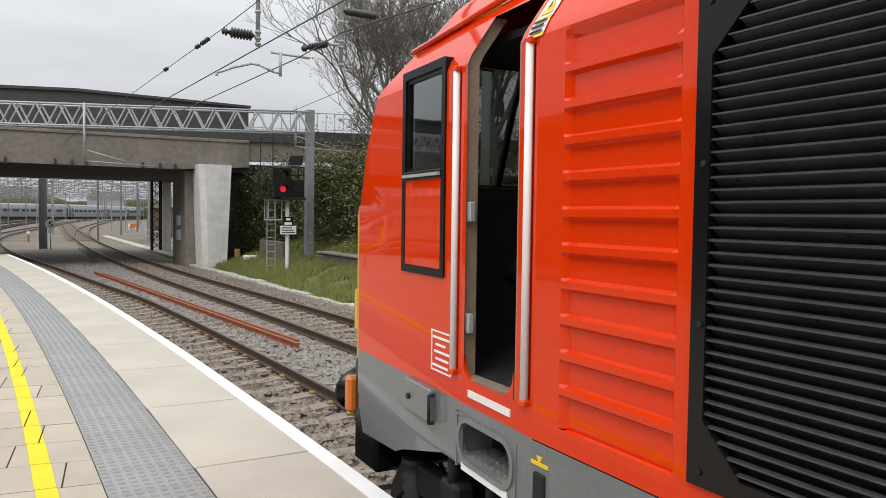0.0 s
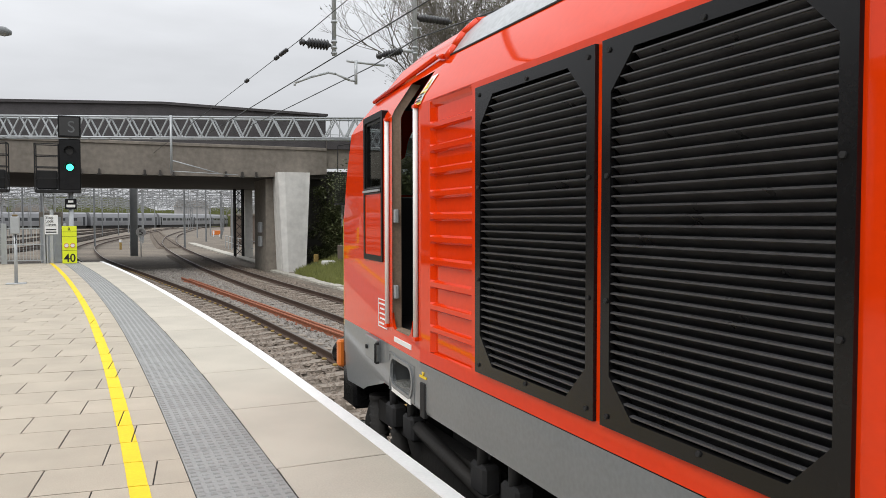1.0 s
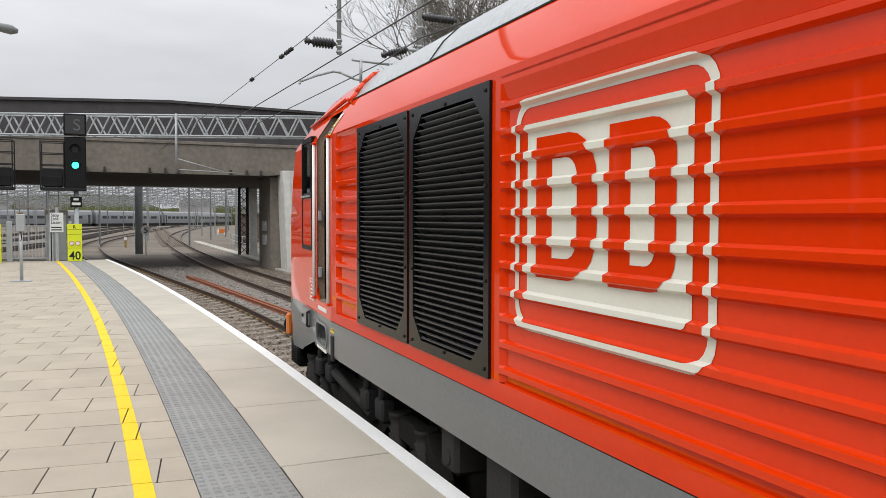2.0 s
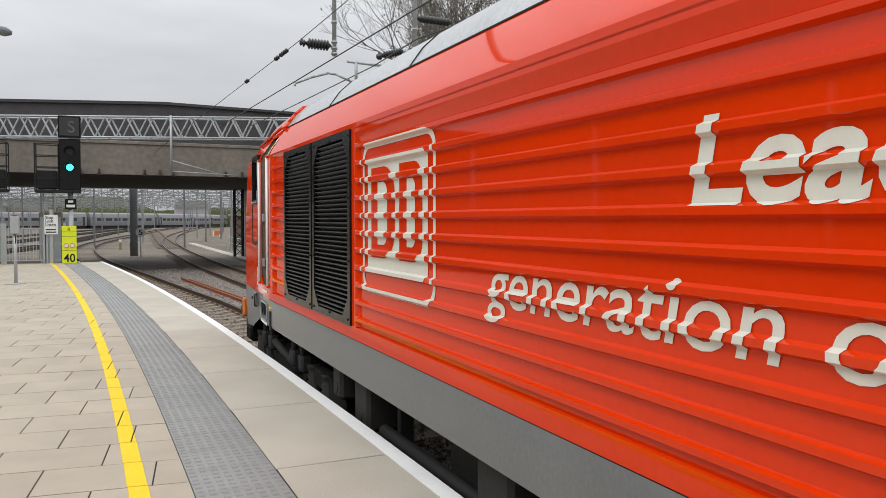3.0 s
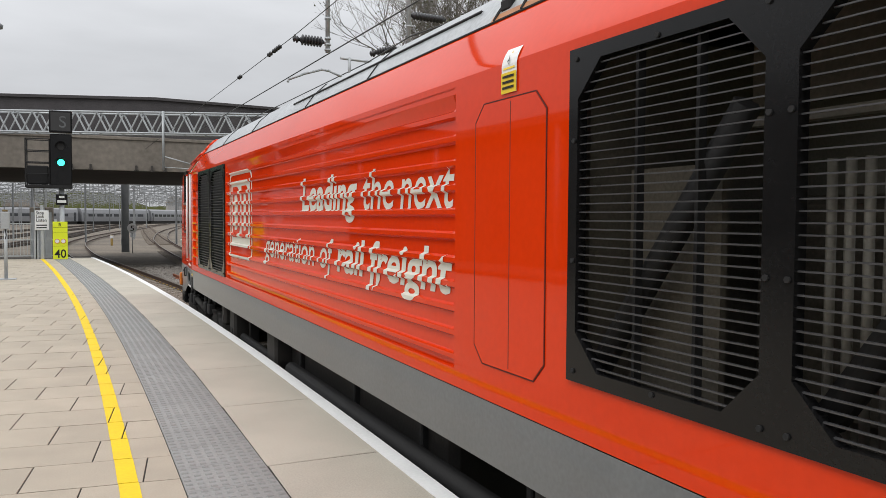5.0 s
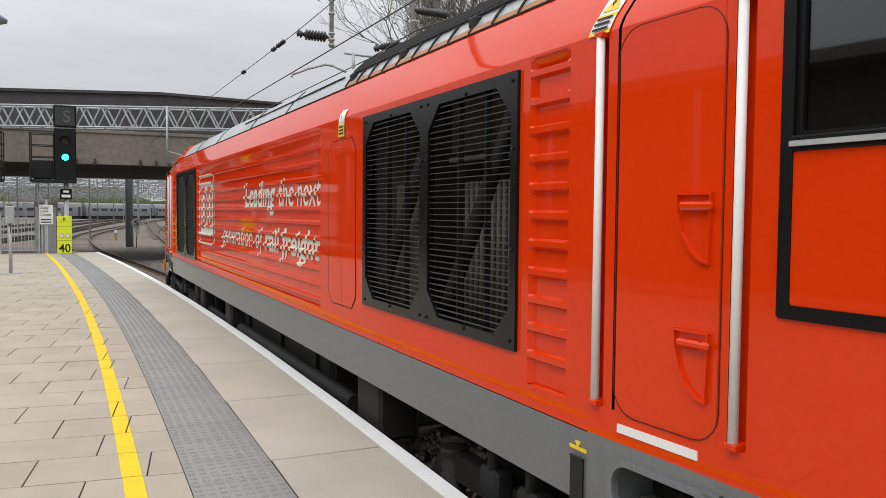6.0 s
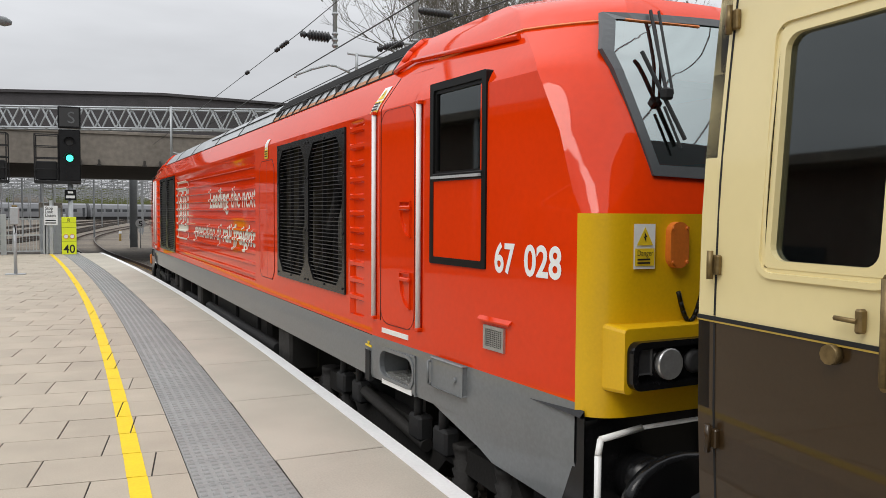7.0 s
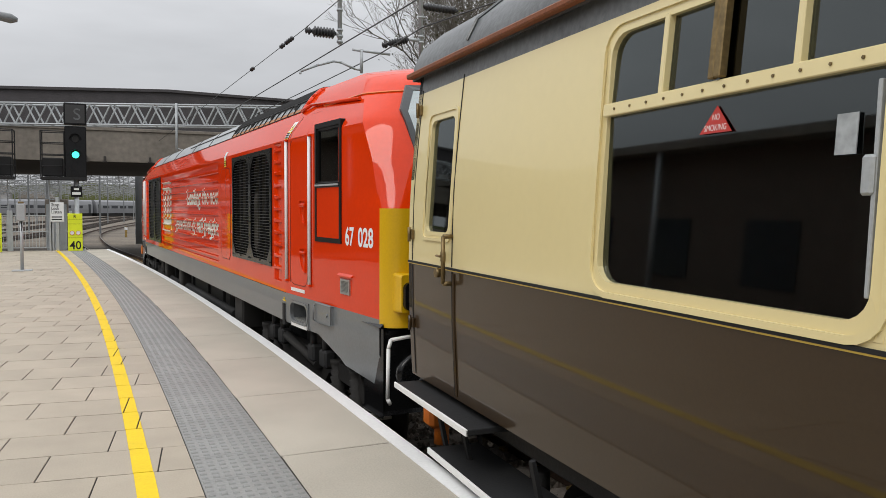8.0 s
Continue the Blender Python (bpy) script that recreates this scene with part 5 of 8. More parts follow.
for e in (1, -1):
    def front_poly(outline, out, name, material, parent=None, label=""):
        bm = bmesh.new()
        vs = [bm.verts.new(nose_point(x, z, e, out)) for x, z in outline]
        c_ = nose_point(sum(p[0] for p in outline) / len(outline), sum(p[1] for p in outline) / len(outline), e, out)
        cv = bm.verts.new(c_)
        for k in range(len(vs)):
            bm.faces.new((vs[k], vs[(k + 1) % len(vs)], cv))
        return lp(name, bm, material, parent, label)
    def dense(poly, n=6):
        out = []
        for a, b in zip(poly, poly[1:] + poly[:1]):
            out += [(a[0] + (b[0] - a[0]) * k / n, a[1] + (b[1] - a[1]) * k / n) for k in range(n)]
        return out
    for sgn in (1, -1):
        outer = dense([(0.0, 1.765), (0.84, 1.79), (0.945, 2.46), (0.82, 2.70), (0.0, 2.72)])
        inner = dense([(0.02, 1.83), (0.79, 1.845), (0.885, 2.445), (0.775, 2.655), (0.02, 2.675)])

        def lay(x, z, out):
            p = nose_point(x, z, e, out)
            return (p.x * sgn, p.y, p.z)
        bm = bmesh.new()
        o1, i1 = [bm.verts.new(lay(x, z, 0.014)) for x, z in outer], [bm.verts.new(lay(x, z, 0.014)) for x, z in inner]
        i2 = [bm.verts.new(lay(x, z, -0.03)) for x, z in inner]
        o2 = [bm.verts.new(lay(x, z, -0.02)) for x, z in outer]
        k = len(outer)
        for q in range(k):
            r_ = (q + 1) % k
            bm.faces.new((o1[q], o1[r_], i1[r_], i1[q]))
            bm.faces.new((i1[q], i1[r_], i2[r_], i2[q]))
            bm.faces.new((o1[q], o2[q], o2[r_], o1[r_]))
        ws = lp("windscreen_surround", bm, SURROUND, None, "dark grey windscreen surround")
        bm = bmesh.new()
        rows_ = [[bm.verts.new(lay(0.42 + (x - 0.42) * f_, 2.25 + (z - 2.25) * f_, 0.006)) for x, z in inner] for f_ in (1.0, 0.85, 0.7, 0.55, 0.4, 0.25, 0.1)]
        for ra_, rb_ in zip(rows_[:-1], rows_[1:]):
            for q in range(k):
                bm.faces.new((ra_[q], ra_[(q + 1) % k], rb_[(q + 1) % k], rb_[q]))
        bm.faces.new(rows_[-1])
        for f in bm.faces:
            f.smooth = True
        lp("windscreen", bm, SCREEN, ws, "raked windscreen glass")
    # wipers
    bm = bmesh.new()
    a, b = nose_point(0.74, 2.45, e, 0.05), nose_point(0.62, 1.98, e, 0.05)
    rod(bm, a, b, 0.012, n=5)
    rod(bm, nose_point(0.55, 2.72, e, 0.04), nose_point(0.68, 2.22, e, 0.07), 0.010, n=5)
    rod(bm, nose_point(0.50, 2.72, e, 0.04), nose_point(0.64, 2.22, e, 0.07), 0.008, n=5)
    w_ = nose_point(0.67, 2.22, e, 0.06)
    box(bm, w_.x - 0.03, w_.x + 0.03, w_.y - 0.025, w_.y + 0.025, 2.19, 2.25, 0.01)
    rod(bm, nose_point(0.70, 2.15, e, 0.05), nose_point(0.66, 1.93, e, 0.05), 0.008, n=5)
    lp("wiper", bm, BLACKM, None, "black windscreen wiper")
    # lamp cluster
    for sgn in (1, -1):
        def P(x, z, out):
            p = nose_point(x, z, e, out)
            return Vector((p.x * sgn, p.y, p.z))
        bm = bmesh.new()
        y0 = nose_point(0.80, 0.9, e, 0).y
        rows = [[(x, z) for x, z in rounded(0.54, 1.14, 0.73, 1.07, 0.02, 2)], [(x, z) for x, z in rounded(0.555, 1.125, 0.745, 1.055, 0.02, 2)]]
        back = [bm.verts.new((-x * sgn, y0 - 0.12 * e, z)) for x, z in rows[0]]
        fr = [bm.verts.new((-x * sgn, y0 + 0.10 * e, z)) for x, z in rows[1]]
        k = len(back)
        for i in range(k):
            bm.faces.new((back[i], back[(i + 1) % k], fr[(i + 1) % k], fr[i]))
        bm.faces.new(fr)
        lc = lp("lamp_housing", bm, YELLOW, None, "raised yellow lamp housing")
        bm = bmesh.new()
        o, i_ = rounded(0.57, 1.11, 0.765, 0.995, 0.05), rounded(0.60, 1.08, 0.795, 0.965, 0.035)
        ring(bm, [(-x * sgn, z) for x, z in o], [(-x * sgn, z) for x, z in i_], "y", (y0 + 0.095 * e), (y0 + 0.145 * e))
        prism(bm, [(-x * sgn, z) for x, z in i_], "y", y0 + 0.10 * e, y0 + 0.115 * e)
        lp("lamp_bezel", bm, BLACK, lc, "black lamp cluster bezel")
        bm = bmesh.new()
        lathe(bm, (-0.88 * sgn, y0 + 0.11 * e, 0.88), (-0.88 * sgn, y0 + 0.15 * e, 0.88), [(0, 0.079), (0.75, 0.079), (1.0, 0.072)], 20)
        lp("headlight", bm, CHROME, lc, "round chrome headlight")
        bm = bmesh.new()
        lathe(bm, (-0.71 * sgn, y0 + 0.11 * e, 0.88), (-0.71 * sgn, y0 + 0.14 * e, 0.88), [(0, 0.06), (0.6, 0.06), (1.0, 0.04)], 14)
        lp("tail_light", bm, CABIN, lc, "dark unlit tail light")
        bm = bmesh.new()
        box(bm, -1.07 * sgn, -0.99 * sgn, y0 + 0.115 * e, y0 + 0.13 * e, 0.84, 0.96, 0.008)
        lp("marker_light", bm, CABIN, lc, "dark unlit marker light")
    # orange jumper cover with its cable, and the warning label
    bm = bmesh.new()
    p = nose_point(0.735, 1.46, e, 0)
    prism(bm, [(p.x + (x - 0.06), z) for x, z in rounded(0.0, 0.12, 1.33, 1.56, 0.055)], "y", p.y - 0.02 * e, p.y + 0.035 * e)
    for dx, z in ((-0.045, 1.36), (0.045, 1.36), (-0.045, 1.53), (0.045, 1.53)):
        rod(bm, (p.x + dx, p.y + 0.03 * e, z), (p.x + dx, p.y + 0.045 * e, z), 0.009, n=6)
    jc = lp("jumper_cover", bm, ORANGE, None, "orange jumper cable cover")
    bm = bmesh.new()
    pts = [Vector((p.x + 0.0 + 0.16 * t_, p.y + 0.03 * e, 1.34 - 0.28 * math.sin(math.pi * min(1, 0.15 + t_ * 0.7)))) for t_ in [i / 10 for i in range(11)]]
    tube(bm, pts, 0.012, 6)
    lp("jumper_cable", bm, RUBBER, jc)
    bm = bmesh.new()
    p = nose_point(0.95, 1.4, e, 0)
    q0, q1 = nose_point(1.0, 1.4, e, 0.012), nose_point(0.87, 1.4, e, 0.012)
    bm.faces.new([bm.verts.new(v) for v in ((q0.x, q0.y, 1.33), (q1.x, q1.y, 1.33), (q1.x, q1.y, 1.55), (q0.x, q0.y, 1.55))])
    wl_ = lp("warning_label", bm, WHITE, None, "white and yellow electrical warning label")
    bm = bmesh.new()
    q0, q1 = nose_point(0.994, 1.4, e, 0.016), nose_point(0.876, 1.4, e, 0.016)
    bm.faces.new([bm.verts.new(v) for v in ((q0.x, q0.y, 1.345), (q1.x, q1.y, 1.345), (q1.x, q1.y, 1.43), (q0.x, q0.y, 1.43))])
    qm = (q0 + q1) / 2
    bm.faces.new([bm.verts.new(v) for v in ((q0.x + 0.01, q0.y, 1.445), (q1.x - 0.01, q1.y, 1.445), (qm.x, qm.y, 1.535))])
    lp("label_panel", bm, LABELY, wl_)
    bm = words("Danger", 0.095, 0.038, 0.0, 0.0)
    for v in bm.verts:
        k = 0.1 + v.co.x / 0.118
        v.co = q0.lerp(q1, k) + Vector((0, 0.004 * e, 1.395 - 1.4 + v.co.y))
    lp("label_words", bm, BLACKM, wl_)
    bm = bmesh.new()
    for z in (1.355, 1.372):
        a_, b_ = q0.lerp(q1, 0.1) + Vector((0, 0.004 * e, 0)), q0.lerp(q1, 0.75) + Vector((0, 0.004 * e, 0))
        bm.faces.new([bm.verts.new(v) for v in ((a_.x, a_.y, z), (b_.x, b_.y, z), (b_.x, b_.y, z + 0.009), (a_.x, a_.y, z + 0.009))])
    lp("label_print", bm, BLACKM, wl_)
    bm = bmesh.new()
    m_ = qm + Vector((0, 0.004 * e, 0))
    bm.faces.new([bm.verts.new((m_.x + dx, m_.y, z)) for dx, z in ((0.004, 1.46), (-0.014, 1.49), (-0.004, 1.488), (-0.010, 1.515), (0.012, 1.485), (0.001, 1.485))])
    lp("label_bolt", bm, BLACKM, wl_)
    # buffer beam, black, with white pipe rail, buffers and coupling
    bm = bmesh.new()
    box(bm, -1.20, 1.20, 9.12 * e, 9.50 * e, -0.15, 0.60, 0.03)
    bb = lp("buffer_beam", bm, BLACK, None, "black buffer beam")
    for sgn in (-1, 1):
        bm = bmesh.new()
        lathe(bm, (0.87 * sgn, 9.45 * e, 0.26), (0.87 * sgn, 9.88 * e, 0.26), [(0, 0.13), (0.55, 0.13), (0.56, 0.10), (0.86, 0.10), (0.87, 0.21), (0.96, 0.21), (1.0, 0.19)], 24)
        for v in bm.verts:
            if abs(v.co.y) > 9.81:
                v.co.x = 0.87 * sgn + (v.co.x - 0.87 * sgn) * 1.65
                v.co.z = 0.26 + (v.co.z - 0.26) * 1.0
        lp("buffer", bm, BLACK, bb, "black oval buffer")
    bm = bmesh.new()
    rx_ = 0.0 if e < 0 else 0.25
    tube(bm, [(-1.19 + rx_, 9.66 * e, -0.02), (-1.215 + rx_, 9.66 * e, 0.03), (-1.20 + rx_, 9.64 * e, 0.44), (-1.17 + rx_, 9.62 * e, 0.51), (-0.9, 9.60 * e, 0.53)], 0.017, 8)
    tube(bm, [(-0.9, 9.60 * e, 0.53), (0.95, 9.60 * e, 0.54)], 0.012, 8)
    lp("shunter_rail", bm, WHITE, bb, "white painted shunter's handrail")
    bm = bmesh.new()
    for x in (-0.6, -0.45, 0.45, 0.6):
        tube(bm, [(x, 9.5 * e, 0.05), (x, 9.7 * e, 0.0), (x + 0.03, 9.75 * e, -0.25), (x + 0.1, 9.7 * e, -0.45)], 0.022, 6)
    box(bm, -0.1, 0.1, 9.4 * e, 9.8 * e, 0.08, 0.3, 0.03)
    lp("coupling_hoses", bm, BLACKM, bb, "black brake hoses and coupling")
    if e > 0:
        bm = bmesh.new()
        box(bm, -1.24, -1.13, 9.50, 9.60, 0.18, 0.44, 0.02)
        box(bm, -1.21, -1.14, 9.57, 9.66, 0.27, 0.36, 0.02)
        lp("lamp_bracket", bm, ORANGE, bb, "orange cable connector")

# ---- underframe: tank, pipes, bogies with wheels
bm = bmesh.new()
box(bm, -1.05, 1.05, -2.6, 2.6, -0.62, 0.34, 0.06)
box(bm, -1.1, 1.1, -9.0, 9.0, 0.3, 0.45)
lp("fuel_tank", bm, DIRT, None, "grimy black fuel tank and frame")
bm = bmesh.new()
for p0, p1, r_ in (((-1.16, -3.6, -0.02), (-1.16, 1.0, -0.02), 0.075), ((-1.0, -3.9, 0.16), (-1.0, 4.2, 0.16), 0.03), ((-1.14, 1.4, -0.05), (-1.14, 3.6, -0.05), 0.05)):
    bm = bmesh.new()
    rod(bm, p0, p1, r_, n=10)
    lp("pipe", bm, BLACKM, None, "black pipe below the frame")
for u in (-3.6, -2.2, -0.8, 0.9, 2.0, 3.4):
    bm = bmesh.new()
    box(bm, -1.10, -0.98, u - 0.03, u + 0.03, -0.12, 0.33, 0.01)
    lp("pipe_bracket", bm, BLACKM)
bm = bmesh.new()
for u, w, z0 in ((3.9, 0.35, -0.1), (-4.1, 0.5, -0.15), (4.6, 0.25, 0.0), (1.6, 0.4, -0.2)):
    bm = bmesh.new()
    box(bm, -1.24, -0.9, u - w / 2, u + w / 2, z0, 0.3, 0.03)
    rod(bm, (-1.25, u, z0 + 0.1), (-1.05, u, z0 + 0.1), 0.05, n=8)
    lp("equipment_box", bm, DIRT, None, "grimy equipment box under the frame")
WHEELS = []
for e in (1, -1):
    bm = bmesh.new()
    prism(bm, [(-2.0, -0.32), (-1.75, -0.12), (-0.9, -0.1), (-0.55, -0.42), (0.55, -0.42), (0.9, -0.1), (1.75, -0.12), (2.0, -0.32), (2.0, -0.2), (1.8, 0.06), (-1.8, 0.06), (-2.0, -0.2)], "x", -1.13, -1.02)
    prism(bm, [(-2.0, -0.32), (-1.75, -0.12), (-0.9, -0.1), (-0.55, -0.42), (0.55, -0.42), (0.9, -0.1), (1.75, -0.12), (2.0, -0.32), (2.0, -0.2), (1.8, 0.06), (-1.8, 0.06), (-2.0, -0.2)], "x", 1.02, 1.13)
    box(bm, -1.0, 1.0, -0.3, 0.3, -0.45, 0.2)
    for k in (-1.4, 1.4):
        lathe(bm, (-1.14, k, -0.37), (-1.24, k, -0.37), [(0, 0.17), (0.6, 0.17), (1, 0.11)], 14)
        for dk in (-0.28, 0.28):
            lathe(bm, (-1.1, k + dk, -0.28), (-1.1, k + dk, 0.08), [(0, 0.09), (0.12, 0.09), (0.13, 0.07), (0.3, 0.09), (0.31, 0.07), (0.5, 0.09), (0.51, 0.07), (0.7, 0.09), (0.71, 0.07), (0.9, 0.09), (1, 0.09)], 10)
    rod(bm, (-1.18, -0.7, -0.05), (-1.18, 0.6, 0.1), 0.05, n=8)
    box(bm, -1.25, -1.0, 1.9, 2.3, -0.35, -0.3)
    for v in bm.verts:
        v.co.y += 7.0 * e
    bg = lp("bogie", bm, DIRT, None, "grimy black four-wheel bogie")
    for k in (-1.0, -0.6, 0.6, 1.0):
        bm = bmesh.new()
        box(bm, -1.24, -1.12, 7.0 * e + k - 0.1, 7.0 * e + k + 0.1, -0.02, 0.16, 0.02)
        rod(bm, (-1.2, 7.0 * e + k, 0.14), (-1.2, 7.0 * e + k, 0.32), 0.035, n=8)
        lp("damper", bm, BLACKM, bg)
    bm = bmesh.new()
    box(bm, -1.25, -0.95, 7.0 * e + 1.95 * e - 0.18, 7.0 * e + 1.95 * e + 0.18, -0.30, -0.275)
    for i in range(7):
        box(bm, -1.24, -0.97, 7.0 * e + 1.95 * e - 0.16 + i * 0.05, 7.0 * e + 1.95 * e - 0.145 + i * 0.05, -0.275, -0.262)
    lp("footplate", bm, TREAD, bg, "worn metal footplate")
    for k in (-1.4, 1.4):
        bm = bmesh.new()
        for sx in (-0.75, 0.75):
            s_ = 1 if sx > 0 else -1
            lathe(bm, (sx - 0.07 * s_, 0, 0), (sx + 0.07 * s_, 0, 0), [(0, 0.51), (0.22, 0.51), (0.25, 0.483), (0.98, 0.478), (1.0, 0.40)], 28)
            for a in range(6):
                t = a * math.pi / 3
                rod(bm, (sx + 0.07 * s_, 0.27 * math.cos(t), 0.27 * math.sin(t)), (sx + 0.082 * s_, 0.27 * math.cos(t), 0.27 * math.sin(t)), 0.03, n=6)
        rod(bm, (-0.8, 0, 0), (0.8, 0, 0), 0.09, n=12)
        wh = part("wheelset", bm, DIRT, bg, "grimy steel wheelset")
        wh.matrix_basis = pose(0, 7.0 * e + k, 0.48)
        WHEELS.append((wh, Vector((0, 7.0 * e + k, 0.48))))
# ================= the cream and brown coach coupled behind (local y forward)
coach = thing("railway_coach", "cream and chocolate brown passenger coach with large windows", "railway coach", (3.3, -25, RAILZ))
CL = 9.87


def cp(name, bm, material, parent=None, label="", sharp=None):
    bmesh.ops.translate(bm, verts=bm.verts[:], vec=(0, 0, DZ))
    return part(name, bm, material, parent or coach, label, sharp)


def coach_w(z):
    pts = [(0.2, 1.345), (0.45, 1.372), (0.9, 1.395), (1.23, 1.40), (1.6, 1.394), (1.8, 1.383), (2.1, 1.356), (2.42, 1.323), (2.52, 1.312)]
    for (a, wa), (b, wb) in zip(pts[:-1], pts[1:]):
        if z <= b:
            return wa + (wb - wa) * max(0, z - a) / (b - a)
    return 1.312


# window openings along the side: (front end, rear end)
WINS = [(6.12 - 1.93 * i, 7.49 - 1.93 * i) for i in range(7)]
WZ0, VZ1 = 1.265, 2.355
DW = (9.11, 9.56, 1.425, 2.205)
coach_holes = [(a, b, WZ0, VZ1) for a, b in WINS] + [DW, (-DW[1], -DW[0], DW[2], DW[3])]


def coach_side(side, z0, z1, material, name, label):
    us = sorted({-CL, CL, *[h_[0] for h_ in coach_holes], *[h_[1] for h_ in coach_holes]})
    zs = sorted({z0, z1, *[z for z in (0.45, 0.6, 0.75, 0.9, 1.05, 1.23, WZ0, DW[2], 1.6, 1.8, 2.0, 2.1, DW[3], VZ1, 2.42) if z0 < z < z1]})
    bm = bmesh.new()
    for a, b in zip(us[:-1], us[1:]):
        for c_, d_ in zip(zs[:-1], zs[1:]):
            um, zm = (a + b) / 2, (c_ + d_) / 2
            if any(h_[0] < um < h_[1] and h_[2] < zm < h_[3] for h_ in coach_holes):
                continue
            bm.faces.new([bm.verts.new((-coach_w(z) * side, u, z)) for u, z in ((a, c_), (b, c_), (b, d_), (a, d_))])
    bmesh.ops.remove_doubles(bm, verts=bm.verts[:], dist=0.001)
    return cp(name, bm, material, None, label, 30)


for side in (1, -1):
    coach_side(side, 0.42, 1.23, BROWN, "lower_side", "glossy chocolate brown lower side")
    coach_side(side, 1.23, 2.40, CREAM, "upper_side", "glossy cream upper side")
    coach_side(side, 2.40, 2.52, COACHROOF, "cantrail", "dark cantrail band")
# ends
for y in (CL - 0.03, -CL + 0.03):
    bm = bmesh.new()
    prof = [(-coach_w(z), z) for z in (0.42, 0.9, 1.23, 1.8, 2.1, 2.42, 2.52)]
    prof = prof + [(-1.26, 2.72), (-1.1, 2.85), (-0.7, 3.0), (0, 3.06), (0.7, 3.0), (1.1, 2.85), (1.26, 2.72)] + [(-x, z) for x, z in prof[::-1]]
    prism(bm, prof, "y", y - 0.03, y + 0.03)
    cp("end_wall", bm, BLACKM, None, "black coach end")
bm = bmesh.new()
box(bm, -0.55, 0.55, CL, CL + 0.55, 0.35, 2.55, 0.05)
cp("gangway", bm, RUBBER, None, "black gangway bellows")
bm = bmesh.new()
prof = [(-1.355, 2.5), (-1.345, 2.60), (-1.28, 2.73), (-1.12, 2.86), (-0.7, 3.01), (0, 3.07), (0.7, 3.01), (1.12, 2.86), (1.28, 2.73), (1.345, 2.60), (1.355, 2.5)]
rows = [[bm.verts.new((x, -CL - 0.06 + (2 * CL + 0.12) * i / 16, z)) for x, z in prof] for i in range(17)]
for a, b in zip(rows[:-1], rows[1:]):
    for i in range(len(prof) - 1):
        bm.faces.new((a[i], a[i + 1], b[i + 1], b[i]))
bm.faces.new(rows[0][::-1])
bm.faces.new(rows[-1])
cp("roof", bm, COACHROOF, None, "weathered dark grey coach roof", 35)
for k in range(9):
    bm = bmesh.new()
    u = CL - 0.9 - k * 2.2
    tube(bm, [(x * 1.003, u, z + 0.006) for x, z in prof[1:6]], 0.010, 4)
    cp("roof_rib", bm, COACHROOF)
bm = bmesh.new()
box(bm, -1.40, -1.345, -CL - 0.05, CL + 0.07, 2.515, 2.55, 0.008)
cp("gutter", bm, GUTTER, None, "rusty orange-brown gutter")
bm = bmesh.new()
box(bm, -1.407, -1.39, -CL, CL, 1.222, 1.236)
cp("waist_line", bm, BLACKM, None, "thin dark waist line")
bm = bmesh.new()
box(bm, -1.406, -1.39, -CL, CL, 1.2155, 1.2215)
cp("gold_line", bm, GOLD, None, "thin gold lining")


def curve_on(bm, ref=1.40):
    """Bend geometry built against a flat side so that it follows the coach's curved side."""
    for v in bm.verts:
        v.co.x += ref - coach_w(v.co.z)
    return bm


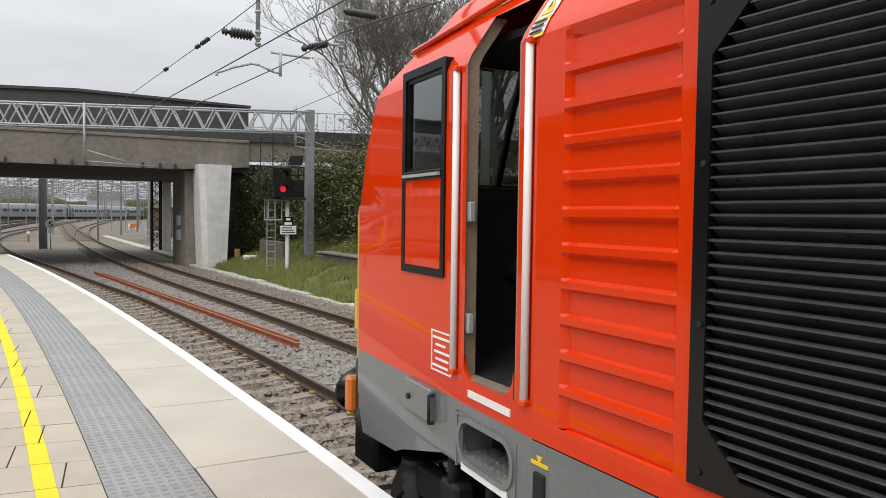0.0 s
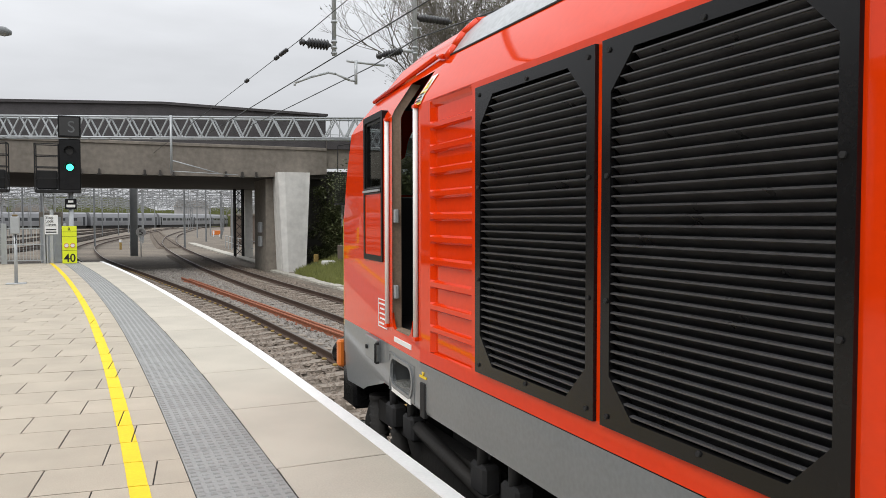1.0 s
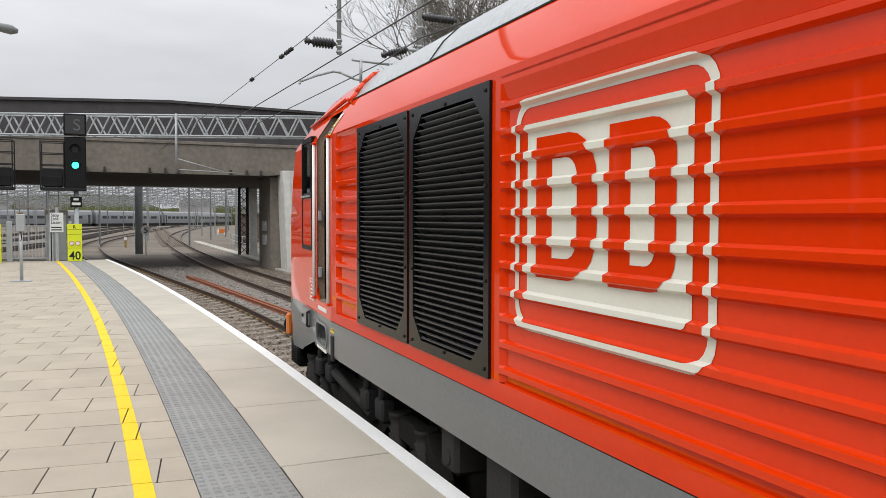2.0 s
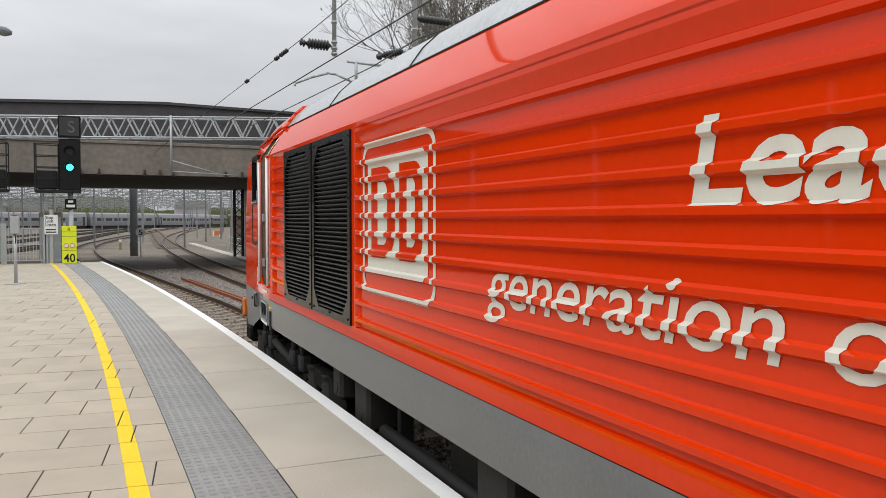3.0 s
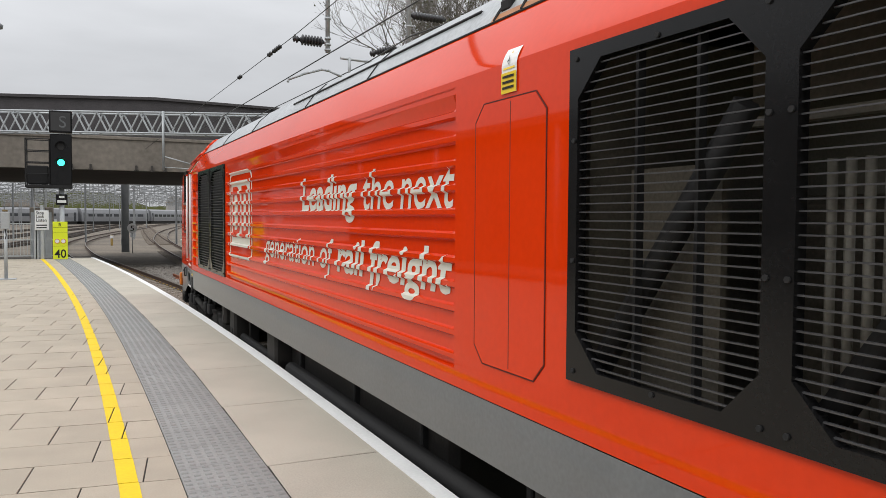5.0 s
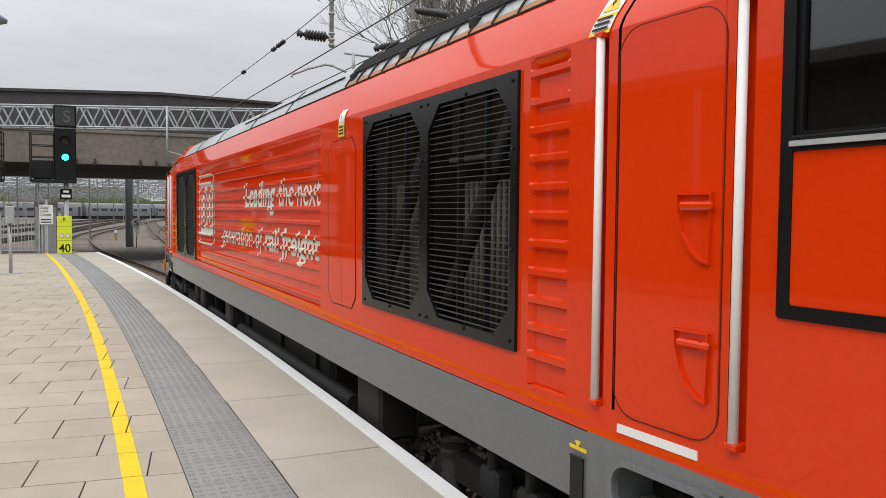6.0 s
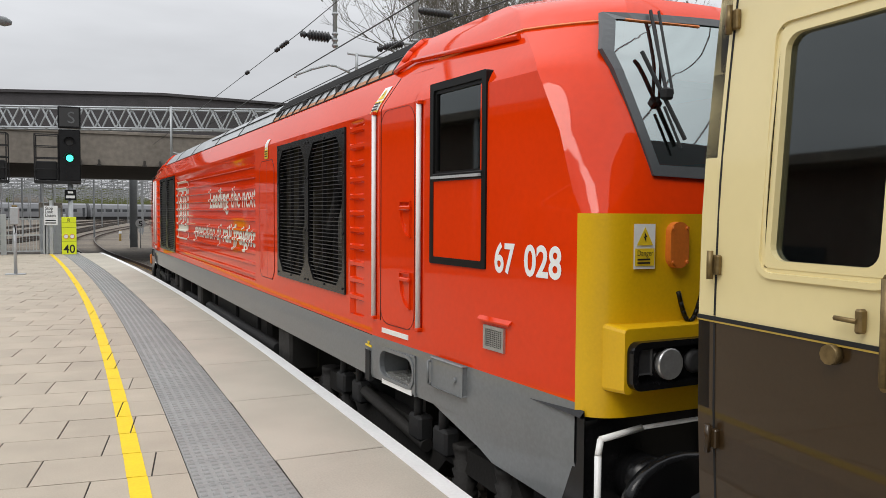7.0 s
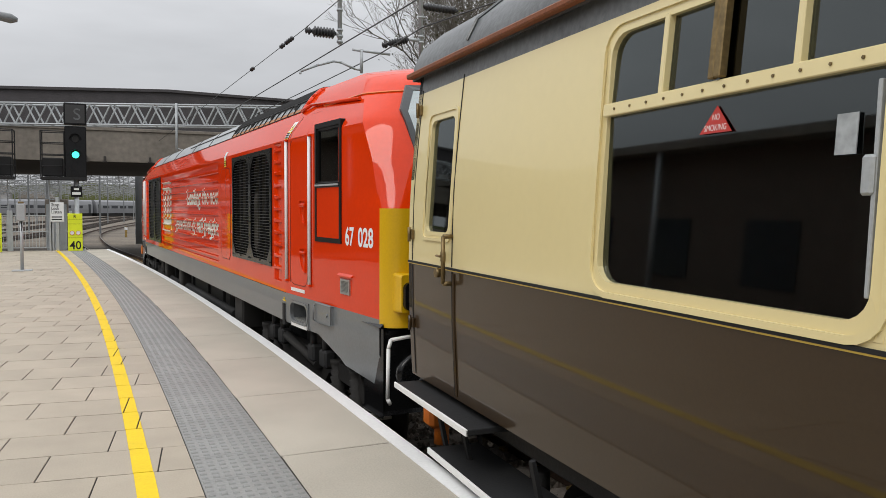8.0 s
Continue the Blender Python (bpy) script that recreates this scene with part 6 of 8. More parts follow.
# large windows, each with a cream frame, a fixed pane and sliding vents above
for i, (a, b) in enumerate(WINS):
    bm = bmesh.new()
    ring(bm, rect_like(a - 0.01, b + 0.01, WZ0 - 0.01, VZ1 + 0.01), rounded(a + 0.035, b - 0.035, WZ0 + 0.035, VZ1 - 0.03, 0.09), "x", -1.402, -1.37)
    ring(bm, rounded(a - 0.03, b + 0.03, WZ0 - 0.03, VZ1 + 0.03, 0.13), rounded(a - 0.005, b + 0.005, WZ0 - 0.005, VZ1 + 0.005, 0.11), "x", -1.412, -1.39)
    bmesh.ops.remove_doubles(bm, verts=bm.verts[:], dist=0.0005)
    curve_on(bm)
    wf = cp("window_frame", bm, CREAM, None, "rounded cream window frame")
    bm = bmesh.new()
    box(bm, -1.41, -1.37, a + 0.02, b - 0.02, 1.985, 2.038, 0.004)
    for u in (a + 0.335, a + 0.98):
        box(bm, -1.408, -1.37, u - 0.014, u + 0.014, 2.03, VZ1 - 0.02, 0.004)
    curve_on(bm)
    cp("vent_bar", bm, CREAM, wf)
    bm = bmesh.new()
    for u in (a + 0.67,):
        box(bm, -1.425, -1.39, u - 0.026, u + 0.006, 2.045, VZ1 - 0.03, 0.004)
        box(bm, -1.418, -1.39, u + 0.014, u + 0.042, 2.045, VZ1 - 0.03, 0.004)
    curve_on(bm)
    cp("sliding_vent_stile", bm, BRASS, wf, "worn brass sliding vent edge")
    for z0, z1 in ((WZ0 + 0.02, 2.0), (2.02, VZ1 - 0.02)):
        bm = bmesh.new()
        prism(bm, [(-(coach_w(z0) - 0.022), z0), (-(coach_w(z1) - 0.022), z1), (-(coach_w(z1) - 0.028), z1), (-(coach_w(z0) - 0.028), z0)], "y", a + 0.02, b - 0.02)
        cp("pane", bm, DARKGLASS, wf, "dark reflective window pane")
    for k in range(12):
        bm = bmesh.new()
        rod(bm, (-1.414, a + 0.1 + k * 0.106, 2.012), (-1.40, a + 0.1 + k * 0.106, 2.012), 0.006, n=5)
        curve_on(bm)
        cp("screw", bm, BRASS, wf)
    # red no smoking triangle and a small notice on the pane
    um = a + 0.685
    bm = bmesh.new()
    prism(bm, [(um - 0.078, 1.862), (um + 0.078, 1.862), (um, 1.955)], "x", -1.3835, -1.3805)
    curve_on(bm)
    tri_ = cp("no_smoking_label", bm, REDLABEL, wf, "red triangular no smoking label")
    for txt, w, z, h_ in (("NO", 0.036, 1.906, 0.03), ("SMOKING", 0.108, 1.87, 0.03)):
        bm = words(txt, w, h_, 0.0, 0.0)
        for v in bm.verts:
            v.co = Vector((-1.385, um + w / 2 - v.co.x, z + v.co.y))
        curve_on(bm)
        cp("label_words", bm, WHITE, tri_)
    bm = bmesh.new()
    box(bm, -1.3835, -1.38, a + 0.12, a + 0.19, 1.755, 1.87)
    curve_on(bm)
    cp("window_notice", bm, ROOFGREY, wf, "small pale notice on the glass")
    bm = bmesh.new()
    box(bm, -1.395, -1.375, a + 0.048, a + 0.062, WZ0 + 0.1, 1.95, 0.003)
    box(bm, -1.40, -1.378, a + 0.05, a + 0.09, 1.64, 1.75, 0.008)
    curve_on(bm)
    cp("window_catch", bm, STEEL, wf, "worn metal catch on the pane")
# gloomy interior: tables, seat backs, far curtains
bm = bmesh.new()
box(bm, -1.2, 1.2, -9.6, 9.6, 0.5, 0.6)
for i in range(14):
    u = 7.4 - i * 0.98
    for sx in (-1, 1):
        box(bm, sx * 0.35, sx * 1.15, u - 0.08, u + 0.08, 0.6, 1.62, 0.03)
        box(bm, sx * 0.45, sx * 1.2, u - 0.55, u - 0.3, 1.18, 1.22, 0.01)
cp("interior_seats", bm, SEATING, None, "dim rows of seats inside the coach")
bm = bmesh.new()
box(bm, -1.25, 1.25, -9.6, 9.6, 2.46, 2.5)
box(bm, 0.9, 0.93, -9.5, 9.5, 0.6, 2.4)
cp("interior_lining", bm, PANELLING, None, "dim pale interior panelling")

# end door with droplight, hinges, handles
for e in (1, -1):
    bm = bmesh.new()
    ring(bm, rounded(DW[0] - 0.0, DW[1] + 0.0, DW[2], DW[3], 0.02), rounded(DW[0] + 0.025, DW[1] - 0.025, DW[2] + 0.025, DW[3] - 0.025, 0.05), "x", -1.402, -1.36)
    ring(bm, rounded(DW[0] - 0.035, DW[1] + 0.035, DW[2] - 0.035, DW[3] + 0.035, 0.07), rounded(DW[0] - 0.015, DW[1] + 0.015, DW[2] - 0.015, DW[3] + 0.015, 0.05), "x", -1.41, -1.39)
    if e < 0:
        for v in bm.verts:
            v.co.y *= -1
    curve_on(bm)
    cd = cp("door_window_frame", bm, CREAM, None, "cream framed door droplight")
    bm = bmesh.new()
    prism(bm, [(-(coach_w(1.45) - 0.02), 1.45), (-(coach_w(2.19) - 0.02), 2.19), (-(coach_w(2.19) - 0.026), 2.19), (-(coach_w(1.45) - 0.026), 1.45)], "y", (DW[0] + 0.01) * e, (DW[1] - 0.01) * e)
    cp("pane", bm, DARKGLASS, cd)
    for u in (9.06, 9.785):
        for z0, z1, m_ in ((0.44, 1.21, BROWN), (1.24, 2.42, BLACKM)):
            bm = bmesh.new()
            zs = [z0 + (z1 - z0) * k / 5 for k in range(6)]
            tube(bm, [(-(coach_w(z) + 0.001), u * e, z) for z in zs], 0.005, 4)
            cp("door_seam", bm, BLACKM)
    bm = bmesh.new()
    tube(bm, [(-(coach_w(z) + 0.004), 9.035 * e, z) for z in (0.44, 0.8, 1.2)], 0.010, 5)
    cp("door_bead", bm, BROWN)
    for z in (0.80, 1.42, 2.28):
        bm = bmesh.new()
        w = coach_w(z)
        box(bm, -(w + 0.022), -w, 9.785 * e - 0.03, 9.785 * e + 0.03, z - 0.035, z + 0.035, 0.005)
        rod(bm, (-(w + 0.03), 9.785 * e, z - 0.05), (-(w + 0.03), 9.785 * e, z + 0.05), 0.012, n=6)
        cp("hinge", bm, BRASS if z > 1.2 else BROWN)
    bm = bmesh.new()
    box(bm, -1.43, -1.40, 9.163 * e, 9.187 * e, 1.265, 1.335, 0.006)
    rod(bm, (-1.43, 9.175 * e, 1.30), (-1.43, 9.25 * e, 1.302), 0.008, n=6)
    cp("door_handle", bm, BRASS, None, "small tarnished brass door handle")
    bm = bmesh.new()
    tube(bm, [(-1.40, 9.06 * e, 1.43), (-1.46, 9.06 * e, 1.43), (-1.46, 9.06 * e, 1.14), (-1.40, 9.06 * e, 1.14)], 0.014, 8)
    cp("grab_rail", bm, BRASS, None, "tarnished brass grab rail")
    bm = bmesh.new()
    rod(bm, (-1.40, 9.27 * e, 1.19), (-1.43, 9.27 * e, 1.19), 0.03, n=10)
    cp("door_bolt", bm, BRASS)
    # footboards with white edges
    for z, u0, u1, xo in ((0.375, 8.55, 9.82, 1.52), (0.085, 7.6, 9.2, 1.50)):
        bm = bmesh.new()
        box(bm, -xo, -1.15, u0 * e, u1 * e, z - 0.035, z, 0.004)
        st = cp("footboard", bm, BLACKM, None, "black footboard with a white edge")
        bm = bmesh.new()
        box(bm, -xo - 0.004, -xo + 0.012, u0 * e, u1 * e, z - 0.036, z + 0.003, 0.003)
        cp("footboard_edge", bm, WHITE, st)
    for u in (9.3, 8.9, 8.0):
        bm = bmesh.new()
        rod(bm, (-1.4, u * e, 0.36), (-1.3, u * e, -0.1), 0.02, n=5)
        cp("footboard_bracket", bm, BLACKM)
    for sgn in (-1, 1):
        bm = bmesh.new()
        lathe(bm, (0.87 * sgn, CL * e, 0.19), (0.87 * sgn, (CL + 0.45) * e, 0.19), [(0, 0.11), (0.5, 0.11), (0.51, 0.08), (0.86, 0.08), (0.87, 0.21), (0.96, 0.21), (1, 0.19)], 20)
        for v in bm.verts:
            if abs(v.co.y) > CL + 0.38:
                v.co.x = 0.87 * sgn + (v.co.x - 0.87 * sgn) * 1.5
        cp("buffer", bm, BLACKM)
    bm = bmesh.new()
    box(bm, -1.22, -0.95, (CL + 0.02) * e, (CL + 0.2) * e, -0.02, 0.22, 0.03)
    rod(bm, (-1.1, (CL + 0.1) * e, -0.15), (-1.1, (CL + 0.1) * e, 0.05), 0.06, n=8)
    cp("heating_connector", bm, ORANGE, None, "rusty orange cable connector")
# underframe and bogies
bm = bmesh.new()
box(bm, -1.2, 1.2, -9.8, 9.8, 0.22, 0.44, 0.02)
box(bm, -0.9, 0.9, -2.5, 2.5, -0.4, 0.3, 0.04)
box(bm, -1.15, -0.7, 3.2, 4.4, -0.3, 0.25, 0.03)
rod(bm, (-1.1, -4.4, -0.1), (-1.1, 4.4, -0.1), 0.04, n=6)
cp("underframe", bm, DIRT, None, "grimy black underframe")
for e in (1, -1):
    bm = bmesh.new()
    for sx in (-1.05, 1.05):
        box(bm, sx - 0.06, sx + 0.06, 7.0 * e - 1.7, 7.0 * e + 1.7, -0.35, -0.15, 0.03)
        for k in (-1.3, 1.3):
            lathe(bm, (sx, 7.0 * e + k, -0.38), (sx * 1.14, 7.0 * e + k, -0.38), [(0, 0.15), (0.7, 0.15), (1, 0.1)], 12)
            for dk in (-0.25, 0.25):
                rod(bm, (sx, 7.0 * e + k + dk, -0.15), (sx, 7.0 * e + k + dk, 0.1), 0.06, n=8)
    box(bm, -1.0, 1.0, 7.0 * e - 0.25, 7.0 * e + 0.25, -0.4, 0.22)
    bg = cp("bogie", bm, DIRT, None, "grimy black four-wheel bogie")
    for k in (-1.3, 1.3):
        bm = bmesh.new()
        for sx in (-0.75, 0.75):
            s_ = 1 if sx > 0 else -1
            lathe(bm, (sx - 0.07 * s_, 0, 0), (sx + 0.07 * s_, 0, 0), [(0, 0.49), (0.22, 0.49), (0.25, 0.46), (0.98, 0.455), (1.0, 0.38)], 26)
            for a in range(6):
                t = a * math.pi / 3
                rod(bm, (sx + 0.07 * s_, 0.26 * math.cos(t), 0.26 * math.sin(t)), (sx + 0.08 * s_, 0.26 * math.cos(t), 0.26 * math.sin(t)), 0.03, n=6)
        rod(bm, (-0.8, 0, 0), (0.8, 0, 0), 0.08, n=10)
        wh = part("wheelset", bm, DIRT, bg, "grimy steel wheelset")
        wh.matrix_basis = pose(0, 7.0 * e + k, 0.46)
        WHEELS.append((wh, Vector((0, 7.0 * e + k, 0.46))))
# ================= signals, signs, fence at the platform end
def caged_signal(x, y, z, label, lit, route, post_h, side=1, group=""):
    """A colour light signal head on a post, with a caged ladder platform behind."""
    s_ = thing("railway_signal", label, "railway signal", (x, y, z), group)
    bm = bmesh.new()
    lathe(bm, (0, 0, 0), (0, 0, post_h), [(0, 0.17), (0.02, 0.17), (0.03, 0.085), (1, 0.085)], 14)
    box(bm, -0.28, 0.28, -0.28, 0.28, 0, 0.05, 0.01)
    for k in range(4):
        a = math.pi / 4 + k * math.pi / 2
        prism(bm, [(0.08, 0.05), (0.24, 0.05), (0.08, 0.4)], "y", -0.01, 0.01)
    part("post", bm, STEEL, s_, "galvanised post")
    bm = bmesh.new()
    hx, hw, hh = (0.0, 0.37, 1.93) if route else (-0.27, 0.33, 1.2)
    box(bm, hx - hw, hx + hw, -0.28, 0.02, post_h + 0.0, post_h + hh, 0.03)
    hd = part("signal_head", bm, BLACK, s_, "black signal head")
    for k, (dz, on) in enumerate(((1.45, False), (0.86, True)) if route else ((0.89, False), (0.33, True))):
        bm = bmesh.new()
        lathe(bm, (hx, -0.29, post_h + dz), (hx, -0.31, post_h + dz), [(0, 0.125), (1, 0.115)], 18)
        part("lens", bm, lit if on else CABIN, hd, "lit lens" if on else "dark lens")
        bm = bmesh.new()
        ang = [radians(a) for a in range(-10, 191, 20)]
        for a, b in zip(ang[:-1], ang[1:]):
            q = [bm.verts.new((hx + 0.19 * math.cos(t), yy, post_h + dz + 0.19 * math.sin(t))) for t, yy in ((a, -0.28), (b, -0.28), (b, -0.5), (a, -0.5))]
            bm.faces.new(q)
            q = [bm.verts.new((hx + 0.182 * math.cos(t), yy, post_h + dz + 0.182 * math.sin(t))) for t, yy in ((a, -0.28), (b, -0.28), (b, -0.5), (a, -0.5))]
            bm.faces.new(q)
        part("hood", bm, BLACKM, hd)
    if route:
        bm = bmesh.new()
        box(bm, -0.39, 0.39, -0.30, 0.1, post_h + 1.98, post_h + 2.80, 0.03)
        rt = part("route_indicator", bm, BLACK, s_, "black route indicator box")
        bm = bmesh.new()
        box(bm, -0.33, 0.33, -0.312, -0.30, post_h + 2.05, post_h + 2.73)
        part("indicator_face", bm, CABIN, rt)
        bm = words("S", 0.24, 0.62, 0.0, 0)
        for v in bm.verts:
            v.co = Vector((v.co.x - 0.05, -0.316, post_h + 2.17 + v.co.y))
        part("indicator_letter", bm, COACHROOF, rt, "faint unlit letter")
    # maintenance cage
    cx0, cx1 = (-1.2, -0.4) if side > 0 else ((0.32, 1.15) if route else (0.1, 0.68))
    ch = 1.75 if route else 1.25
    bm = bmesh.new()
    box(bm, min(cx0, -0.35), max(cx1, 0.35), -0.3, 0.75, post_h - 0.08, post_h + 0.02)
    cage = part("cage_floor", bm, BLACKM, s_, "black maintenance platform")
    for px in (cx0, cx1):
        for py in (0.0, 0.7):
            bm = bmesh.new()
            tube(bm, [(px, py, post_h - 0.05), (px, py, post_h + ch)], 0.025, 5)
            part("cage_post", bm, BLACKM, cage)
    for pz in (ch * 0.25, ch * 0.5, ch * 0.75, ch):
        bm = bmesh.new()
        tube(bm, [(cx0, 0, post_h + pz), (cx1, 0, post_h + pz), (cx1, 0.7, post_h + pz), (cx0, 0.7, post_h + pz), (cx0, 0, post_h + pz)], 0.02, 5)
        part("cage_rail", bm, BLACKM, cage)
    bm = bmesh.new()
    box(bm, (cx0 + cx1) / 2 - 0.35, (cx0 + cx1) / 2 + 0.35, 0.1, 0.5, post_h + 0.05, post_h + 0.75, 0.03)
    part("equipment_case", bm, BLACKM, s_)
    bm = bmesh.new()
    dz = 0.0 if route else -0.45
    box(bm, -0.2, 0.2, -0.12, -0.09, post_h - 0.72 + dz, post_h - 0.32 + dz)
    pl = part("number_plate", bm, BLACK, s_, "small black identity plate")
    bm = bmesh.new()
    box(bm, -0.09, 0.09, -0.125, -0.12, post_h - 0.46 + dz, post_h - 0.38 + dz)
    box(bm, -0.15, 0.15, -0.125, -0.12, post_h - 0.64 + dz, post_h - 0.54 + dz)
    part("plate_bars", bm, WHITE, pl)
    # ladder
    bm = bmesh.new()
    lx = (cx0 + cx1) / 2 if route else -0.5
    for dx in (-0.17, 0.17):
        tube(bm, [(lx + dx, 0.55, 0.0), (lx + dx, 0.55, post_h)], 0.02, 5)
    k = 0.25
    while k < post_h:
        tube(bm, [(lx - 0.17, 0.55, k), (lx + 0.17, 0.55, k)], 0.014, 5)
        k += 0.28
    part("ladder", bm, STEEL, s_, "galvanised ladder")
    if not route:
        # mesh screen beside the head, hoop round the ladder, and the raised lid
        scr = bmesh.new()
        for k in range(8):
            rod(scr, (-1.09 + k * 0.07, 0.0, post_h), (-1.09 + k * 0.07, 0.0, post_h + 1.2), 0.009, n=4)
        for k in range(16):
            rod(scr, (-1.09, 0.0, post_h + k * 0.08), (-0.6, 0.0, post_h + k * 0.08), 0.009, n=4)
        box(scr, -1.1, 0.7, -0.05, 0.53, post_h - 0.06, post_h)
        for k in range(4):
            rod(scr, (-1.09, 0.15 * k, post_h), (-1.09, 0.15 * k, post_h + 1.2), 0.012, n=4)
        tube(scr, [(-1.09, 0, post_h + 1.2), (-1.09, 0, post_h + 2.3), (-0.6, 0, post_h + 2.4), (-0.6, 0, post_h + 1.2)], 0.02, 5)
        part("mesh_screen", scr, BLACKM, s_, "black wire mesh screen")
        hoop = bmesh.new()
        for k in (-0.1, -0.9):
            tube(hoop, [(-0.75, 0.1, post_h + k), (-0.2, 0.1, post_h + k), (-0.2, 0.6, post_h + k), (-0.75, 0.6, post_h + k), (-0.75, 0.1, post_h + k)], 0.022, 5)
        for px, py in ((-0.75, 0.1), (-0.2, 0.1), (-0.75, 0.6), (-0.48, 0.1)):
            rod(hoop, (px, py, post_h - 0.9), (px, py, post_h - 0.1), 0.02, n=5)
        part("ladder_hoop", hoop, STEEL, s_, "galvanised safety hoop")
        lid = bmesh.new()
        prism(lid, [(0.02, post_h + 1.3), (0.58, post_h + 1.33), (0.64, post_h + 1.72), (0.1, post_h + 1.66)], "y", -0.1, 0.0)
        part("lid", lid, BLACKM, s_)
    return s_


caged_signal(-1.33, 32.6, -0.05, "black railway signal showing green with route indicator above", GREENGLOW, True, 2.75, 1, "platform end signals")
caged_signal(-4.6, 32.6, -0.05, "black railway signal beside the fence, seen with its cage", CABIN, True, 2.75, -1, "platform end signals")
caged_signal(9.55, 30.2, -0.75, "black railway signal showing red on a galvanised post", REDGLOW, False, 3.0, -1)
sg = thing("notice_plate", "white notice plate on the signal post", "sign", (9.55, 30.09, 0.78))
bm = bmesh.new()
box(bm, -0.33, 0.33, -0.03, -0.012, 0, 0.34, 0.004)
part("panel", bm, SIGNWHITE, sg)
bm = bmesh.new()
for k in range(3):
    box(bm, -0.27, 0.27 - 0.06 * k, -0.034, -0.03, 0.06 + k * 0.09, 0.1 + k * 0.09)
part("print_bars", bm, BLACKM, sg)


def speed_board(x, y):
    s_ = thing("stop_board", "fluorescent yellow platform board reading R and 40", "sign", (x, y, 0))
    bm = bmesh.new()
    box(bm, -0.24, 0.24, -0.015, 0.015, 0.01, 1.36, 0.008)
    part("board", bm, SIGYEL, s_)
    for txt, w, h_, px, pz in (("R", 0.09, 0.17, -0.045, 1.19), ("40", 0.38, 0.42, -0.19, 0.07)):
        bm = words(txt, w, h_, 0.015, 0)
        for v in bm.verts:
            v.co = Vector((px + v.co.x, -0.019, pz + v.co.y))
        part("lettering", bm, BLACKM, s_)
    for px in (-0.10, 0.10):
        bm = bmesh.new()
        lathe(bm, (px, -0.016, 0.66), (px, -0.03, 0.66), [(0, 0.085), (1, 0.085)], 18)
        dsk = part("disc", bm, SIGNWHITE, s_, "round white disc")
        bm = bmesh.new()
        ring(bm, [(px + 0.085 * math.cos(t), 0.66 + 0.085 * math.sin(t)) for t in [k * 0.349 for k in range(18)]],
             [(px + 0.068 * math.cos(t), 0.66 + 0.068 * math.sin(t)) for t in [k * 0.349 for k in range(18)]], "y", -0.034, -0.03)
        part("disc_rim", bm, ORANGE, dsk)
    bm = bmesh.new()
    for z in (0.48, 0.98, 1.15):
        box(bm, -0.235, 0.235, -0.018, -0.0155, z, z + 0.008)
    part("panel_lines", bm, BLACKM, s_)
    bm = bmesh.new()
    box(bm, -0.04, 0.04, 0.016, 0.06, 0.0, 1.3)
    part("stake", bm, STEEL, s_)
    return s_


speed_board(-1.33, 30.9)
speed_board(-3.86, 30.6)

sg = thing("warning_sign", "white sign reading Stop Look Listen on the fence", "sign", (-1.93, 31.28, 1.06))
bm = bmesh.new()
box(bm, -0.22, 0.22, -0.012, 0.012, 0, 0.70, 0.004)
part("panel", bm, SIGNWHITE, sg)
for i, t_ in enumerate(("Stop", "Look", "Listen")):
    bm = words(t_, (0.25, 0.25, 0.33)[i], 0.16, 0.01, 0)
    for v in bm.verts:
        v.co = Vector((-0.18 + v.co.x, -0.016, 0.56 - i * 0.13 + v.co.y))
    part("lettering", bm, BLACKM, sg)
bm = bmesh.new()
for k in range(2):
    box(bm, -0.18, 0.16, -0.016, -0.012, 0.06 + k * 0.09, 0.10 + k * 0.09)
part("print_bars", bm, BLACKM, sg)
bm = bmesh.new()
box(bm, -0.05, 0.05, 0.02, 0.1, -1.06, 0.9)
part("mounting_post", bm, STEEL, sg)

# galvanised fence and gates closing the platform end
for x0, x1 in ((-4.9, -3.5), (-3.42, -2.15), (-2.1, -1.5)):
    fe = thing("fence_panel", "galvanised mesh gate panel at the platform end", "fence", (x0, 31.45, 0), "platform end fence")
    for x in (0.0, x1 - x0):
        bm = bmesh.new()
        box(bm, x - 0.05, x + 0.05, -0.05, 0.05, 0.0, 1.45, 0.008)
        part("post", bm, STEEL, fe)
    k = 0.12
    while k < x1 - x0 - 0.04:
        bm = bmesh.new()
        box(bm, k - 0.008, k + 0.008, -0.008, 0.008, 0.1, 1.3)
        part("bar", bm, STEEL, fe)
        k += 0.11
    for z in (0.12, 0.7, 1.28):
        bm = bmesh.new()
        box(bm, 0.0, x1 - x0, -0.02, 0.02, z - 0.02, z + 0.02)
        part("rail", bm, STEEL, fe)

bp_ = thing("post_box", "grey equipment box on a slim steel post", "equipment box", (-2.14, 21.7, 0))
bm = bmesh.new()
rod(bm, (0, 0, 0.02), (0, 0, 1.3), 0.04, n=10)
box(bm, -0.22, 0.22, -0.16, 0.16, 0, 0.025, 0.005)
part("post", bm, STEEL, bp_)
bm = bmesh.new()
box(bm, -0.1, 0.1, -0.08, 0.08, 1.24, 1.67, 0.015)
part("box_body", bm, STEEL, bp_)
bm = bmesh.new()
tube(bm, [(0.0, -0.05, 1.25), (0.02, -0.06, 1.1), (0.0, -0.04, 1.0)], 0.012, 6)
part("cable", bm, RUBBER, bp_)
bm = bmesh.new()
box(bm, -0.06, 0.06, -0.05, 0.05, 1.67, 1.72, 0.01)
part("cap", bm, BRASS, bp_)
bd = thing("red_post", "red and white low post near the fence", "post", (-3.95, 30.3, 0))
